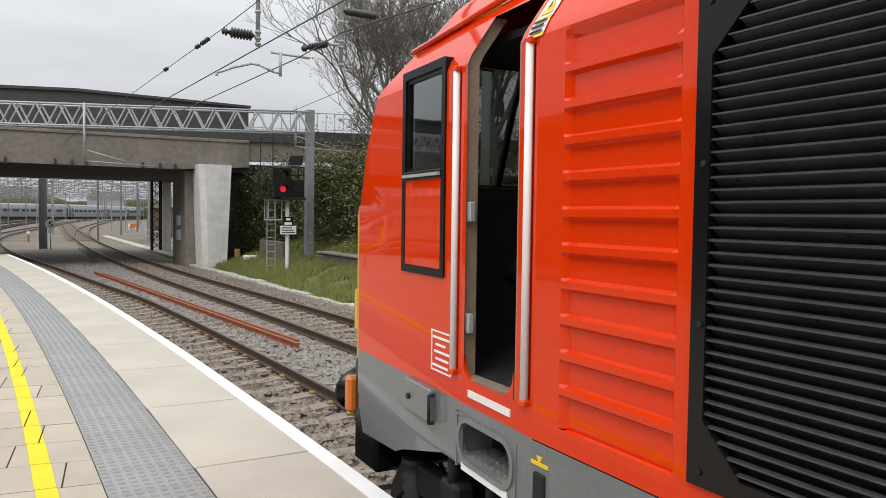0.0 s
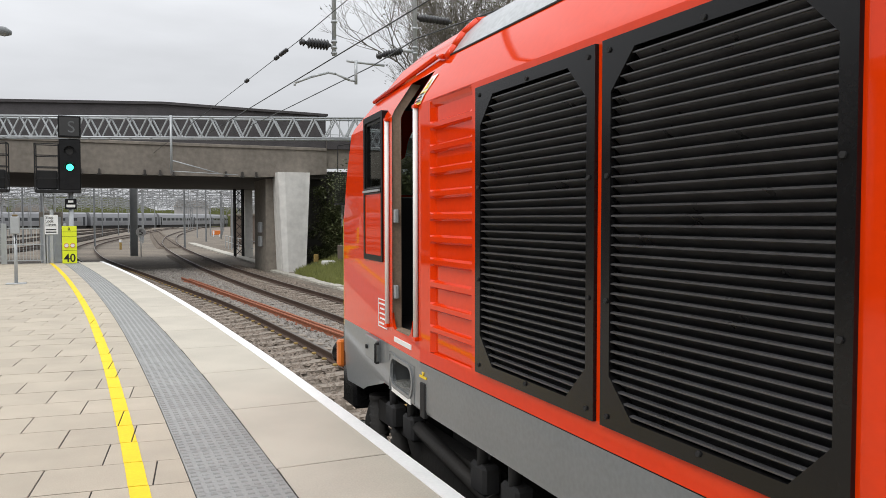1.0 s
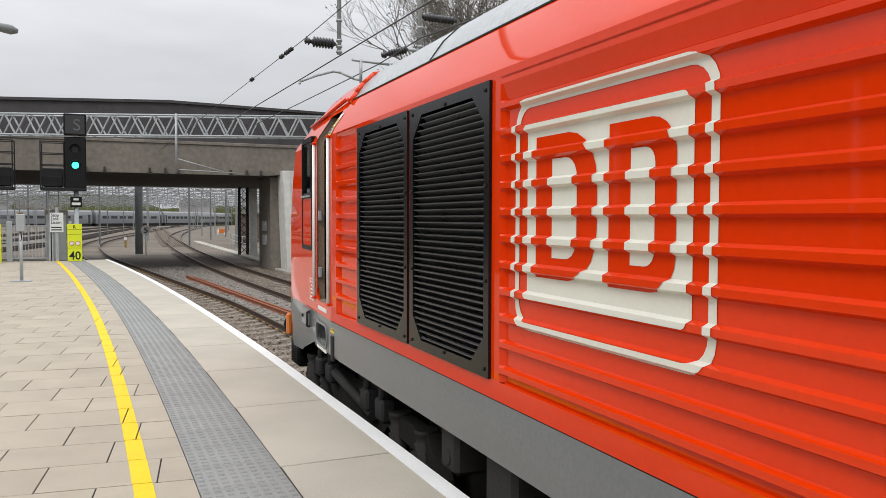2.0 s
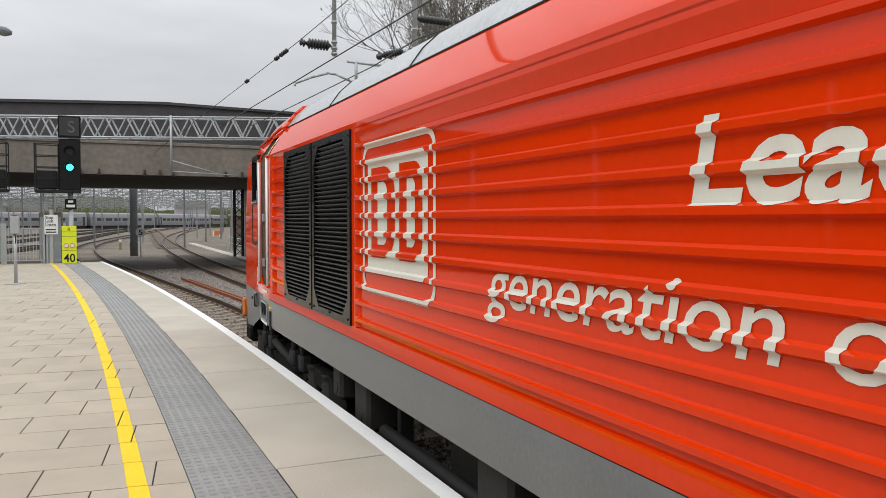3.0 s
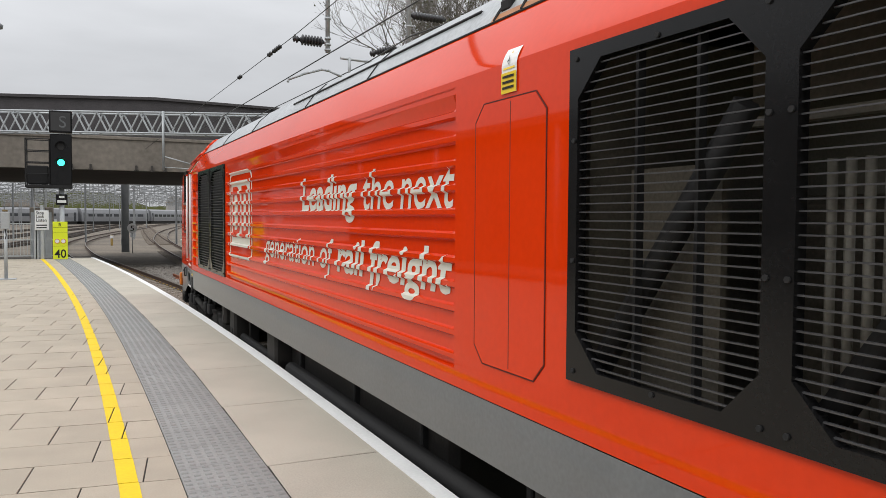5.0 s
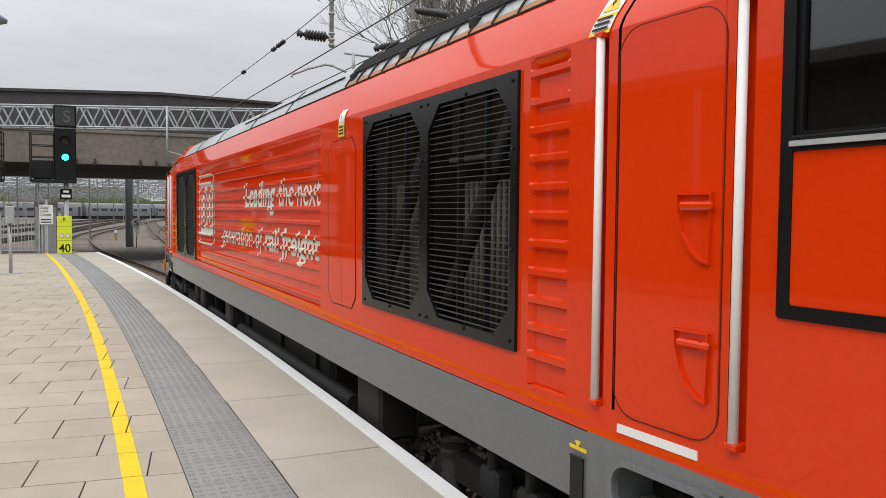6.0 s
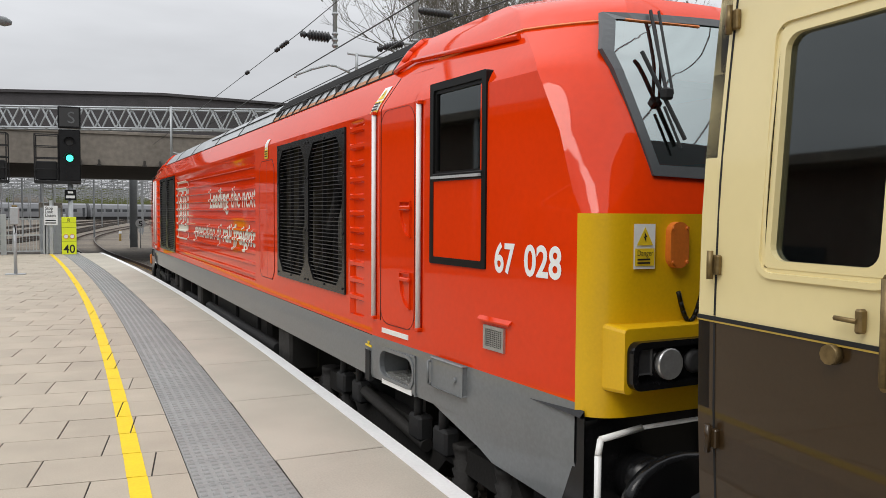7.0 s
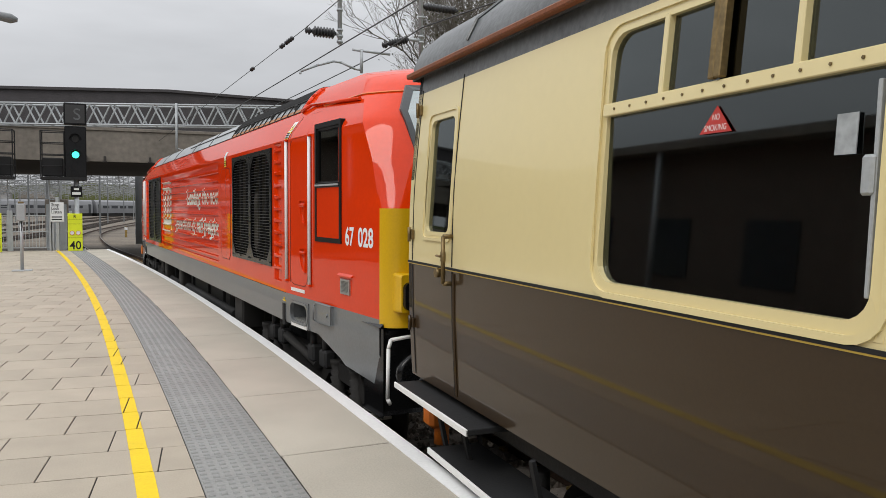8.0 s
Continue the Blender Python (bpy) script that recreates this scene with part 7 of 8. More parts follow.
bm = bmesh.new()
box(bm, -0.09, 0.09, -0.05, 0.05, 0, 0.75, 0.01)
part("post", bm, RUSTRED, bd)
# grey relay case beside the signal
rc = thing("relay_cabinet", "grey trackside relay cabinet", "cabinet", (-2.1, 34.0, -1.0))
bm = bmesh.new()
box(bm, -0.4, 0.4, -0.3, 0.3, 0, 2.9, 0.02)
part("body", bm, CONC, rc)
bm = bmesh.new()
box(bm, -0.36, 0.36, -0.32, -0.3, 0.3, 2.7)
part("door", bm, STEEL, rc)

# platform lamp, only its head comes into view
lm = thing("platform_lamp", "slim grey platform lamp on a tall column", "lamp", (-3.6, 22.0, 0))
bm = bmesh.new()
rod(bm, (0, 0, 0), (0, 0, 6.5), 0.07, 0.05, n=10)
part("column", bm, STEEL, lm)
bm = bmesh.new()
lathe(bm, (0.0, 0, 6.45), (1.45, 0, 6.22), [(0, 0.03), (0.5, 0.035), (0.55, 0.10), (0.9, 0.12), (1, 0.05)], 10)
part("lamp_head", bm, GREY, lm)


# ================= overhead line: gantry, masts, wires
def gantry(p0, p1, z0, z1):
    g = thing("overhead_gantry", "galvanised lattice girder gantry spanning the tracks", "gantry", (0, 0, 0))
    a, b = Vector(p0), Vector(p1)
    d_ = (b - a)
    n = int(d_.length / 0.42)
    side = Vector((-d_.y, d_.x)).normalized() * 0.35
    for o, nm in ((side, 1), (-side, 0)):
        for z in (z0, z1):
            bm = bmesh.new()
            s0, s1 = a + o, b + o
            rod(bm, (s0.x, s0.y, z), (s1.x, s1.y, z), 0.045, n=6)
            part("chord", bm, STEEL, g)
        bm = bmesh.new()
        for i in range(n):
            q0, q1 = a + d_ * (i / n) + o, a + d_ * ((i + 1) / n) + o
            zz0, zz1 = (z0, z1) if i % 2 else (z1, z0)
            rod(bm, (q0.x, q0.y, zz0), (q1.x, q1.y, zz1), 0.038, n=5)
        part("lattice", bm, STEEL, g)
    for i in range(0, n + 1, 2):
        q = a + d_ * (i / n)
        for z in (z0, z1):
            bm = bmesh.new()
            rod(bm, (*(q + side), z), (*(q - side), z), 0.02, n=5)
            part("cross_brace", bm, STEEL, g)
    bm = bmesh.new()
    box(bm, b.x - 0.16, b.x + 0.16, b.y - 0.16, b.y + 0.16, -0.9, z1 + 0.12, 0.01)
    part("column", bm, MASTGREY, g, "tall steel column")
    return g


gantry((-12.0, 39.6), (10.85, 31.3), 5.0, 5.85)


def insulator(bm, p0, p1, r=0.09, n=7):
    """A close stack of rounded sheds on a core."""
    rows = [(0, 0.035), (0.05, 0.06)]
    for i in range(n):
        rows += [(0.08 + 0.84 * i / n, r * 0.62), (0.08 + 0.84 * (i + 0.3) / n, r * 0.95), (0.08 + 0.84 * (i + 0.5) / n, r), (0.08 + 0.84 * (i + 0.72) / n, r * 0.9), (0.08 + 0.84 * (i + 0.8) / n, r * 0.62)]
    rows += [(0.95, 0.06), (1, 0.035)]
    return lathe(bm, p0, p1, rows, 14)


def dropper(x, y, top, z, ins_from, ins_to, label, r):
    """A drop tube with a strut insulator near its foot."""
    d_ = thing("drop_tube", label, "overhead fitting", (x, y, z))
    a, b = Vector(ins_from) - Vector((x, y, z)), Vector(ins_to) - Vector((x, y, z))
    bm = bmesh.new()
    rod(bm, (0, 0, 0), (0, 0, top - z), 0.06, n=10)
    for k in (0.04, a.z - 0.08, a.z + 0.08, a.z + 0.6):
        lathe(bm, (0, 0, k), (0, 0, k + 0.05), [(0, 0.085), (1, 0.085)], 10)
    rod(bm, (0, 0, a.z), a, 0.045, n=8)
    part("tube", bm, STEEL, d_)
    bm = bmesh.new()
    insulator(bm, a, b, r)
    part("insulator", bm, INSUL, d_, "ribbed dark insulator")
    bm = bmesh.new()
    v = (b - a).normalized()
    lathe(bm, b, b + v * 0.16, [(0, 0.05), (0.3, 0.1), (0.5, 0.05), (0.8, 0.09), (1, 0.03)], 8)
    rod(bm, b + v * 0.05 + Vector((0, 0, -0.1)), b + v * 0.1 + Vector((0, 0, 0.12)), 0.02, n=6)
    part("clamp", bm, INSUL, d_)
    return d_


dropper(5.52, 20.0, 12.0, 5.92, (5.42, 20.0, 6.18), (4.76, 20.03, 6.20), "grey drop tube with a dark ribbed insulator", 0.145)
dropper(7.81, 20.0, 12.0, 5.62, (7.45, 20.0, 6.22), (6.88, 20.1, 6.06), "grey drop tube with a dark ribbed insulator", 0.115)
# boom high above, out of sight, from which the tubes hang
bo = thing("overhead_boom", "high steel boom carrying the drop tubes", "gantry", (0, 0, 0))
bm = bmesh.new()
rod(bm, (-6, 20, 12.0), (12.5, 20, 12.0), 0.12, n=8)
part("boom", bm, STEEL, bo)
bm = bmesh.new()
rod(bm, (12.5, 20, 0.0), (12.5, 20, 12.1), 0.14, n=8)
part("column", bm, STEEL, bo)
bm = bmesh.new()
insulator(bm, (7.87, 20.05, 7.17), (9.0, 20.2, 7.19), 0.115, 9)
tagged(part("strut_insulator", bm, INSUL), "dark ribbed strut insulator on the drop tube", "insulator")
ra = thing("registration_arm", "galvanised registration arm above the track", "overhead fitting", (6.13, 20.05, 5.82))
bm = bmesh.new()
tube(bm, [(-0.25, 0, 0.0), (0.82, 0.05, -0.03)], 0.035, 8)
part("bar", bm, STEEL, ra)
bm = bmesh.new()
tube(bm, [(0.0, 0, 0.03), (0.0, 0, -0.6)], 0.042, 8)
part("post", bm, STEEL, ra)
bm = bmesh.new()
tube(bm, [(0.0, 0, -0.52), (-0.18, 0.01, -0.5), (-0.55, 0.02, -0.36), (-0.75, 0.03, -0.34), (-1.2, 0.05, -0.48), (-1.63, 0.1, -0.66), (-1.63, 0.1, -0.73)], 0.033, 8)
part("arm", bm, STEEL, ra)


def wire(pts, label, r=0.012):
    bm = bmesh.new()
    tube(bm, pts, r, 5)
    return tagged(part("overhead_wire", bm, WIRE), label, "wire")


catenary = wire([(5.3, -8, 6.22), (4.65, 16.9, 6.22), (4.57, 20, 6.22), (1.9, 41, 4.75)], "thin catenary wire with tail clamps", 0.010)
wire([(6.43, -8, 5.6), (5.387, 14, 5.6), (4.65, 29.5, 5.6), (4.2, 39, 5.6)], "contact wire over the near track", 0.016)
wire([(7.5, -6, 5.5), (6.8, 12.5, 5.5), (6.31, 16.05, 5.6), (6.29, 19.1, 5.55), (5.84, 26.4, 5.5), (5.2, 36, 5.45)], "contact wire over the second track", 0.015)
wire([(8.8, 6, 5.8), (9.58, 21.85, 5.8), (9.95, 31.2, 5.8)], "thin feeder wire running to the gantry", 0.012)
p0, p1 = Vector((4.57, 20, 6.22)), Vector((1.9, 41, 4.75))
for k in (0.04, 0.055, 0.075, 0.21):
    bm = bmesh.new()
    lathe(bm, p0.lerp(p1, k), p0.lerp(p1, k + 0.018), [(0, 0.015), (0.2, 0.065), (0.4, 0.03), (0.6, 0.065), (0.8, 0.03), (1, 0.015)], 8)
    part("wire_clamp", bm, INSUL, catenary, "small dark clamp")

# hanging registration gear under the gantry
for x, y, z0, z1 in ((2.4, 33.9, 3.5, 5.9), (10.2, 31.2, 4.3, 6.1)):
    hg = thing("drop_tube", "galvanised drop tube under the gantry with registration arms", "overhead fitting", (x, y, z0))
    bm = bmesh.new()
    rod(bm, (0, 0, 0), (0, 0, z1 - z0), 0.05, n=8)
    part("tube", bm, STEEL, hg)
    bm = bmesh.new()
    tube(bm, [(0, 0, 0.55), (1.9, 0.0, 0.05)], 0.025, 6)
    tube(bm, [(0, 0, 0.1), (2.7, 0.0, 0.0)], 0.02, 6)
    part("arm", bm, STEEL, hg)


def mast(x, y, h_, w=0.3):
    m_ = thing("overhead_mast", "grey steel overhead line mast in the yard", "mast", (x, y, -1.05), "yard masts")
    bm = bmesh.new()
    box(bm, -w / 2, w / 2, -0.02, 0.02, 0, h_)
    box(bm, -w / 2, -w / 2 + 0.03, -w / 2, w / 2, 0, h_)
    box(bm, w / 2 - 0.03, w / 2, -w / 2, w / 2, 0, h_)
    part("column", bm, MASTGREY, m_)
    return m_


big = mast(1.62, 60.0, 6.6, 0.52)
bm = bmesh.new()
box(bm, -0.3, -0.27, -0.35, 0.1, 0.6, 1.0)
part("number_board", bm, SIGNWHITE, big, "small white plate")
bm = bmesh.new()
box(bm, 0.3, 0.55, -0.32, -0.3, 1.1, 1.5)
part("number_board", bm, SIGNWHITE, big, "small white plate")
sp = thing("speed_sign", "round white speed sign on a post beside the mast", "sign", (2.05, 59.0, -1.05))
bm = bmesh.new()
rod(bm, (0, 0, 0), (0, 0, 1.7), 0.035, n=6)
part("post", bm, STEEL, sp)
bm = bmesh.new()
lathe(bm, (0, -0.05, 1.75), (0, -0.08, 1.75), [(0, 0.34), (1, 0.34)], 20)
face_ = part("disc", bm, SIGNWHITE, sp)
bm = words("5", 0.26, 0.52, 0.01, 0)
for v in bm.verts:
    v.co = Vector((v.co.x - 0.13, -0.086, 1.57 + v.co.y))
part("figure", bm, BLACKM, face_)
rnd = random.Random(5)
for i in range(46):
    y = rnd.uniform(75, 270)
    x = rnd.uniform(-0.16 * y - 6, 0.16 * y + 6)
    mast(x, y, rnd.uniform(6.2, 8.2), 0.17)
# portal beams and cross-wires of the yard, row by row
for i, y in enumerate((72, 82, 92, 104, 116, 130, 146, 162, 180, 200, 222)):
    pb = thing("portal_beam", "far galvanised portal over the yard tracks", "gantry", (0, y, 0), "yard portals")
    x0, x1 = -0.22 * y - 6, 0.2 * y + 5
    for z in (5.0, 5.55):
        bm = bmesh.new()
        rod(bm, (x0, 0, z), (x1, 0, z), 0.05, n=5)
        part("chord", bm, MASTGREY, pb)
    bm = bmesh.new()
    k = x0
    while k < x1:
        rod(bm, (k, 0, 5.0), (k + 0.6, 0, 5.55), 0.03, n=4, caps=False)
        rod(bm, (k + 0.6, 0, 5.55), (k + 1.2, 0, 5.0), 0.03, n=4, caps=False)
        k += 1.2
    part("lattice", bm, MASTGREY, pb)
    bm = bmesh.new()
    k = x0 + rnd.uniform(0, 2)
    while k < x1:
        rod(bm, (k, 0, 3.6), (k, 0, 5.0), 0.035, n=4)
        rod(bm, (k, 0, 3.8), (k + 1.4, 0, 4.3), 0.025, n=4)
        rod(bm, (k + 0.2, 0, 4.45), (k + 1.0, 0, 4.6), 0.07, n=5)
        rod(bm, (k - 0.9, 0, 4.75), (k - 0.2, 0, 4.7), 0.06, n=5)
        k += rnd.uniform(1.5, 3.0)
    part("droppers", bm, MASTGREY, pb)
    for xx in (x0, x0 + (x1 - x0) * rnd.uniform(0.2, 0.42), x0 + (x1 - x0) * rnd.uniform(0.55, 0.9), x1 + rnd.uniform(0, 6)):
        bm = bmesh.new()
        box(bm, xx - 0.08, xx + 0.08, -0.08, 0.08, -1.05, 5.6)
        part("column", bm, MASTGREY, pb)
bm = bmesh.new()
for i in range(9):
    xa = -10 + i * 2.6
    for z in (3.9, 4.9):
        rod(bm, (xa * 0.5, 52, z), (xa * 4, 240, z + 0.3), 0.02, n=4, caps=False)
tagged(part("yard_wires", bm, WIRE), "overhead wires of the yard", "wire", kind="stuff")


# ================= far train in the yard
def far_coach(i):
    t = thing("passenger_train_car", "silver grey train car with a dark window band in the yard", "train car", (0, 0, 0), "stabled train")
    bm = bmesh.new()
    prof = [(-1.35, 0.25), (-1.4, 1.2), (-1.3, 2.3), (-1.0, 3.1), (-0.5, 3.45), (0.5, 3.45), (1.0, 3.1), (1.3, 2.3), (1.4, 1.2), (1.35, 0.25)]
    prism(bm, prof, "x", -11.6, 11.6)
    part("body", bm, TRAINGREY, t)
    for k in range(7):
        bm = bmesh.new()
        box(bm, -9.6 + k * 2.8, -7.6 + k * 2.8, -1.42, -1.36, 1.45, 2.1)
        part("window", bm, TRAINDARK, t)
    bm = bmesh.new()
    box(bm, -11.4, 11.4, -1.2, 1.2, -0.5, 0.3)
    part("underframe", bm, DIRT, t)
    for k in (-11.0, 10.6):
        bm = bmesh.new()
        box(bm, k, k + 0.5, -1.43, -1.3, 0.3, 2.4)
        part("door", bm, TRAINDARK, t)
    return t


first = far_coach(0)
spots = []
px, py = -50.0, 192.0
for ang in (0.2, 0.45, 0.8, 1.1, 1.22, 1.28, 1.3, 1.3):
    spots.append((px + 11.9 * math.cos(ang), py + 11.9 * math.sin(ang), ang))
    px, py = px + 23.8 * math.cos(ang), py + 23.8 * math.sin(ang)
first.matrix_basis = pose(spots[0][0], spots[0][1], -0.15, 0, 0, math.degrees(spots[0][2]))
for x, y, a in spots[1:]:
    copy_thing(first, pose(x, y, -0.15, 0, 0, math.degrees(a)))

# railings, orange and yellow fittings beyond the bridge
rl = thing("railing", "low steel railing on a walkway beyond the bridge", "railing", (0, 0, 0))
for i in range(12):
    bm = bmesh.new()
    y = 46 + i * 2.6
    rod(bm, (8.9 + i * 0.1, y, -1.1), (8.9 + i * 0.1, y, 0.1), 0.03, n=5)
    part("post", bm, STEEL, rl)
bm = bmesh.new()
for z in (0.08, -0.45):
    tube(bm, [(8.9, 46, z), (10.0, 74.6, z)], 0.025, 5)
part("rail", bm, STEEL, rl)
bm = bmesh.new()
box(bm, 8.0, 8.7, 44.5, 90, -1.2, -0.98, 0.03)
tagged(part("walkway", bm, TROUGH), "pale concrete walkway beside the track", "walkway", kind="structure")
ob_ = thing("works_barrier", "orange and white works barrier in the yard", "barrier", (15.0, 122, -1.05))
bm = bmesh.new()
box(bm, -0.6, 0.6, -0.1, 0.1, 0.3, 0.95, 0.03)
part("panel", bm, ORANGE, ob_)
bm = bmesh.new()
box(bm, -0.55, -0.3, -0.13, -0.1, 0.4, 0.9)
box(bm, -0.5, -0.42, -0.3, 0.3, 0, 0.4)
box(bm, 0.42, 0.5, -0.3, 0.3, 0, 0.4)
part("stripe", bm, SIGNWHITE, ob_)
hut = thing("lineside_hut", "brown lineside equipment building beyond the bridge", "hut", (13.0, 78, -1.05))
bm = bmesh.new()
box(bm, -1.8, 1.8, -2, 2, 0, 3.0, 0.04)
part("wall", bm, BRICK, hut)
bm = bmesh.new()
box(bm, -2.0, 2.0, -2.2, 2.2, 3.0, 3.2, 0.03)
part("roof", bm, CONC, hut)
yc = thing("trackside_box", "yellow trackside equipment box near the pier", "equipment box", (9.75, 39.0, -0.95))
bm = bmesh.new()
box(bm, -0.12, 0.12, -0.1, 0.1, 0.35, 0.75, 0.03)
part("box_body", bm, CLIP, yc)
bm = bmesh.new()
rod(bm, (0, 0, 0), (0, 0, 0.4), 0.03, n=6)
part("post", bm, STEEL, yc)
cb = thing("concrete_block", "pale concrete block at the foot of the pier", "concrete block", (9.75, 36.5, -1.05))
bm = bmesh.new()
box(bm, -0.3, 0.3, -0.3, 0.3, 0, 0.65, 0.04)
part("block", bm, CONCPALE, cb)
mk = thing("marker_post", "small weathered yellow marker post between the tracks", "marker", (0.9, 75, -1.1))
bm = bmesh.new()
box(bm, -0.1, 0.1, -0.06, 0.06, 0, 0.95, 0.02)
part("post", bm, CLIP, mk)
bm = bmesh.new()
box(bm, -0.13, 0.13, -0.08, -0.06, 0.65, 0.9, 0.01)
part("plate", bm, SIGNWHITE, mk)
# low brick retaining wall in the bank
rw = thing("retaining_wall", "low weathered brick retaining wall in the grass", "wall", (0, 0, 0), kind="structure")
bm = bmesh.new()
box(bm, 10.2, 10.5, 33.0, 36.6, -0.9, 0.35, 0.04)
box(bm, 10.6, 11.0, 24.5, 29.5, -0.6, 0.05, 0.04)
part("wall", bm, BRICK, rw)
for i in range(9):
    bm = bmesh.new()
    box(bm, 10.5, 11.05, 24.5 + i * 0.55, 25.0 + i * 0.55, 0.05, 0.13, 0.02)
    part("coping_stone", bm, CONC, rw)


# ================= vegetation
def leaf_cloud(name, label, category, blobs, n, size, material, seed):
    """Many small leaves in uneven clumps."""
    rnd_ = random.Random(seed)
    verts, faces = [], []
    for _ in range(n):
        cx_, cy_, cz_, rx, ry, rz_ = rnd_.choice(blobs)
        u, v, w = rnd_.gauss(0, 0.5), rnd_.gauss(0, 0.5), rnd_.gauss(0, 0.5)
        x, y, z = cx_ + u * rx, cy_ + v * ry, cz_ + w * rz_
        if noise.noise(Vector((x * 1.3, y * 1.3, z * 1.3))) < -0.12:
            continue
        s_ = size * rnd_.uniform(0.5, 1.4)
        a, b = rnd_.uniform(0, 6.28), rnd_.uniform(-0.9, 0.9)
        d1 = Vector((math.cos(a), math.sin(a), b)).normalized() * s_
        d2 = Vector((-math.sin(a), math.cos(a), rnd_.uniform(-0.6, 0.6))).normalized() * s_ * 0.55
        p = Vector((x, y, z))
        i0 = len(verts)
        verts += [tuple(p - d1), tuple(p + d2), tuple(p + d1), tuple(p - d2)]
        faces.append((i0, i0 + 1, i0 + 2, i0 + 3))
    me = bpy.data.meshes.new(name)
    me.from_pydata(verts, [], faces)
    me.materials.append(material)
    return tagged(new(name, me), label, category, kind="stuff")


leaf_cloud("bushes", "dense green and brown bushes under the bridge approach", "bushes",
           [(11.9 + random.Random(i).uniform(-0.6, 2.2), 38.6 + random.Random(i + 50).uniform(-1.5, 2.0), random.Random(i + 90).uniform(0.0, 3.2), 1.2, 1.2, 1.3) for i in range(22)], 60000, 0.065, IVY, 21)
leaf_cloud("bushes", "shrubby green bushes climbing the bank", "bushes",
           [(12.2 + random.Random(i + 7).uniform(-0.5, 7), 27 + random.Random(i + 60).uniform(-4, 9), 0.6 + random.Random(i + 91).uniform(0.0, 3.6), 1.6, 1.6, 1.5) for i in range(40)], 80000, 0.06, LEAF, 22)
leaf_cloud("ivy", "dark ivy wrapped round the tree trunks", "ivy",
           [(15.2 + random.Random(i + 17).uniform(-0.4, 4.2), 28 + random.Random(i + 61).uniform(-2, 5), 2.0 + 0.42 * i * 0.6, 0.9, 0.9, 1.2) for i in range(22)], 9000, 0.055, LEAF, 23)


leaf_cloud("bushes", "thick olive green bushes above the grass bank", "bushes",
           [(13.0 + random.Random(i + 3).uniform(-1.4, 2.6), 33.2 + random.Random(i + 64).uniform(-1.6, 2.2), 0.9 + random.Random(i + 95).uniform(0.2, 2.6), 1.1, 1.1, 0.9) for i in range(34)], 80000, 0.055, LEAF, 26)
leaf_cloud("ivy", "dark ivy hanging on the bridge abutment", "ivy",
           [(10.3 + random.Random(i + 5).uniform(-0.2, 2.6), 40.75, random.Random(i + 36).uniform(-0.6, 3.4), 0.8, 0.35, 0.8) for i in range(22)], 26000, 0.06, IVY, 29)
leaf_cloud("ivy", "tangled ivy and twigs in the trees beside the line", "ivy",
           [(13.6 + random.Random(i + 27).uniform(-1.0, 2.2), 30.5 + random.Random(i + 81).uniform(-1.5, 2.5), 2.6 + 0.2 * i, 1.0, 1.0, 1.1) for i in range(20)], 8000, 0.05, LEAF, 27)


def grass(name, label, n, seed):
    rnd_ = random.Random(seed)
    verts, faces = [], []
    for _ in range(n):
        x, y = 8.45 + 6.2 * rnd_.random() ** 1.5, rnd_.uniform(18, 38)
        if noise.noise(Vector((x * 0.8, y * 0.8, 5))) < -0.25:
            continue
        z = -0.92 + min(3.25, (x - 9.0) * 0.335)
        h_ = rnd_.uniform(0.10, 0.36)
        a = rnd_.uniform(0, 6.28)
        dx, dy = 0.014 * math.cos(a), 0.014 * math.sin(a)
        bx, by = rnd_.gauss(0, 0.09), rnd_.gauss(0, 0.09)
        i0 = len(verts)
        verts += [(x - dx, y - dy, z), (x + dx, y + dy, z), (x + bx, y + by, z + h_)]
        faces.append((i0, i0 + 1, i0 + 2))
    me = bpy.data.meshes.new(name)
    me.from_pydata(verts, [], faces)
    me.materials.append(GRASS)
    return tagged(new(name, me), label, "grass", kind="stuff")


grass("grass", "long rough green grass on the bank", 80000, 31)


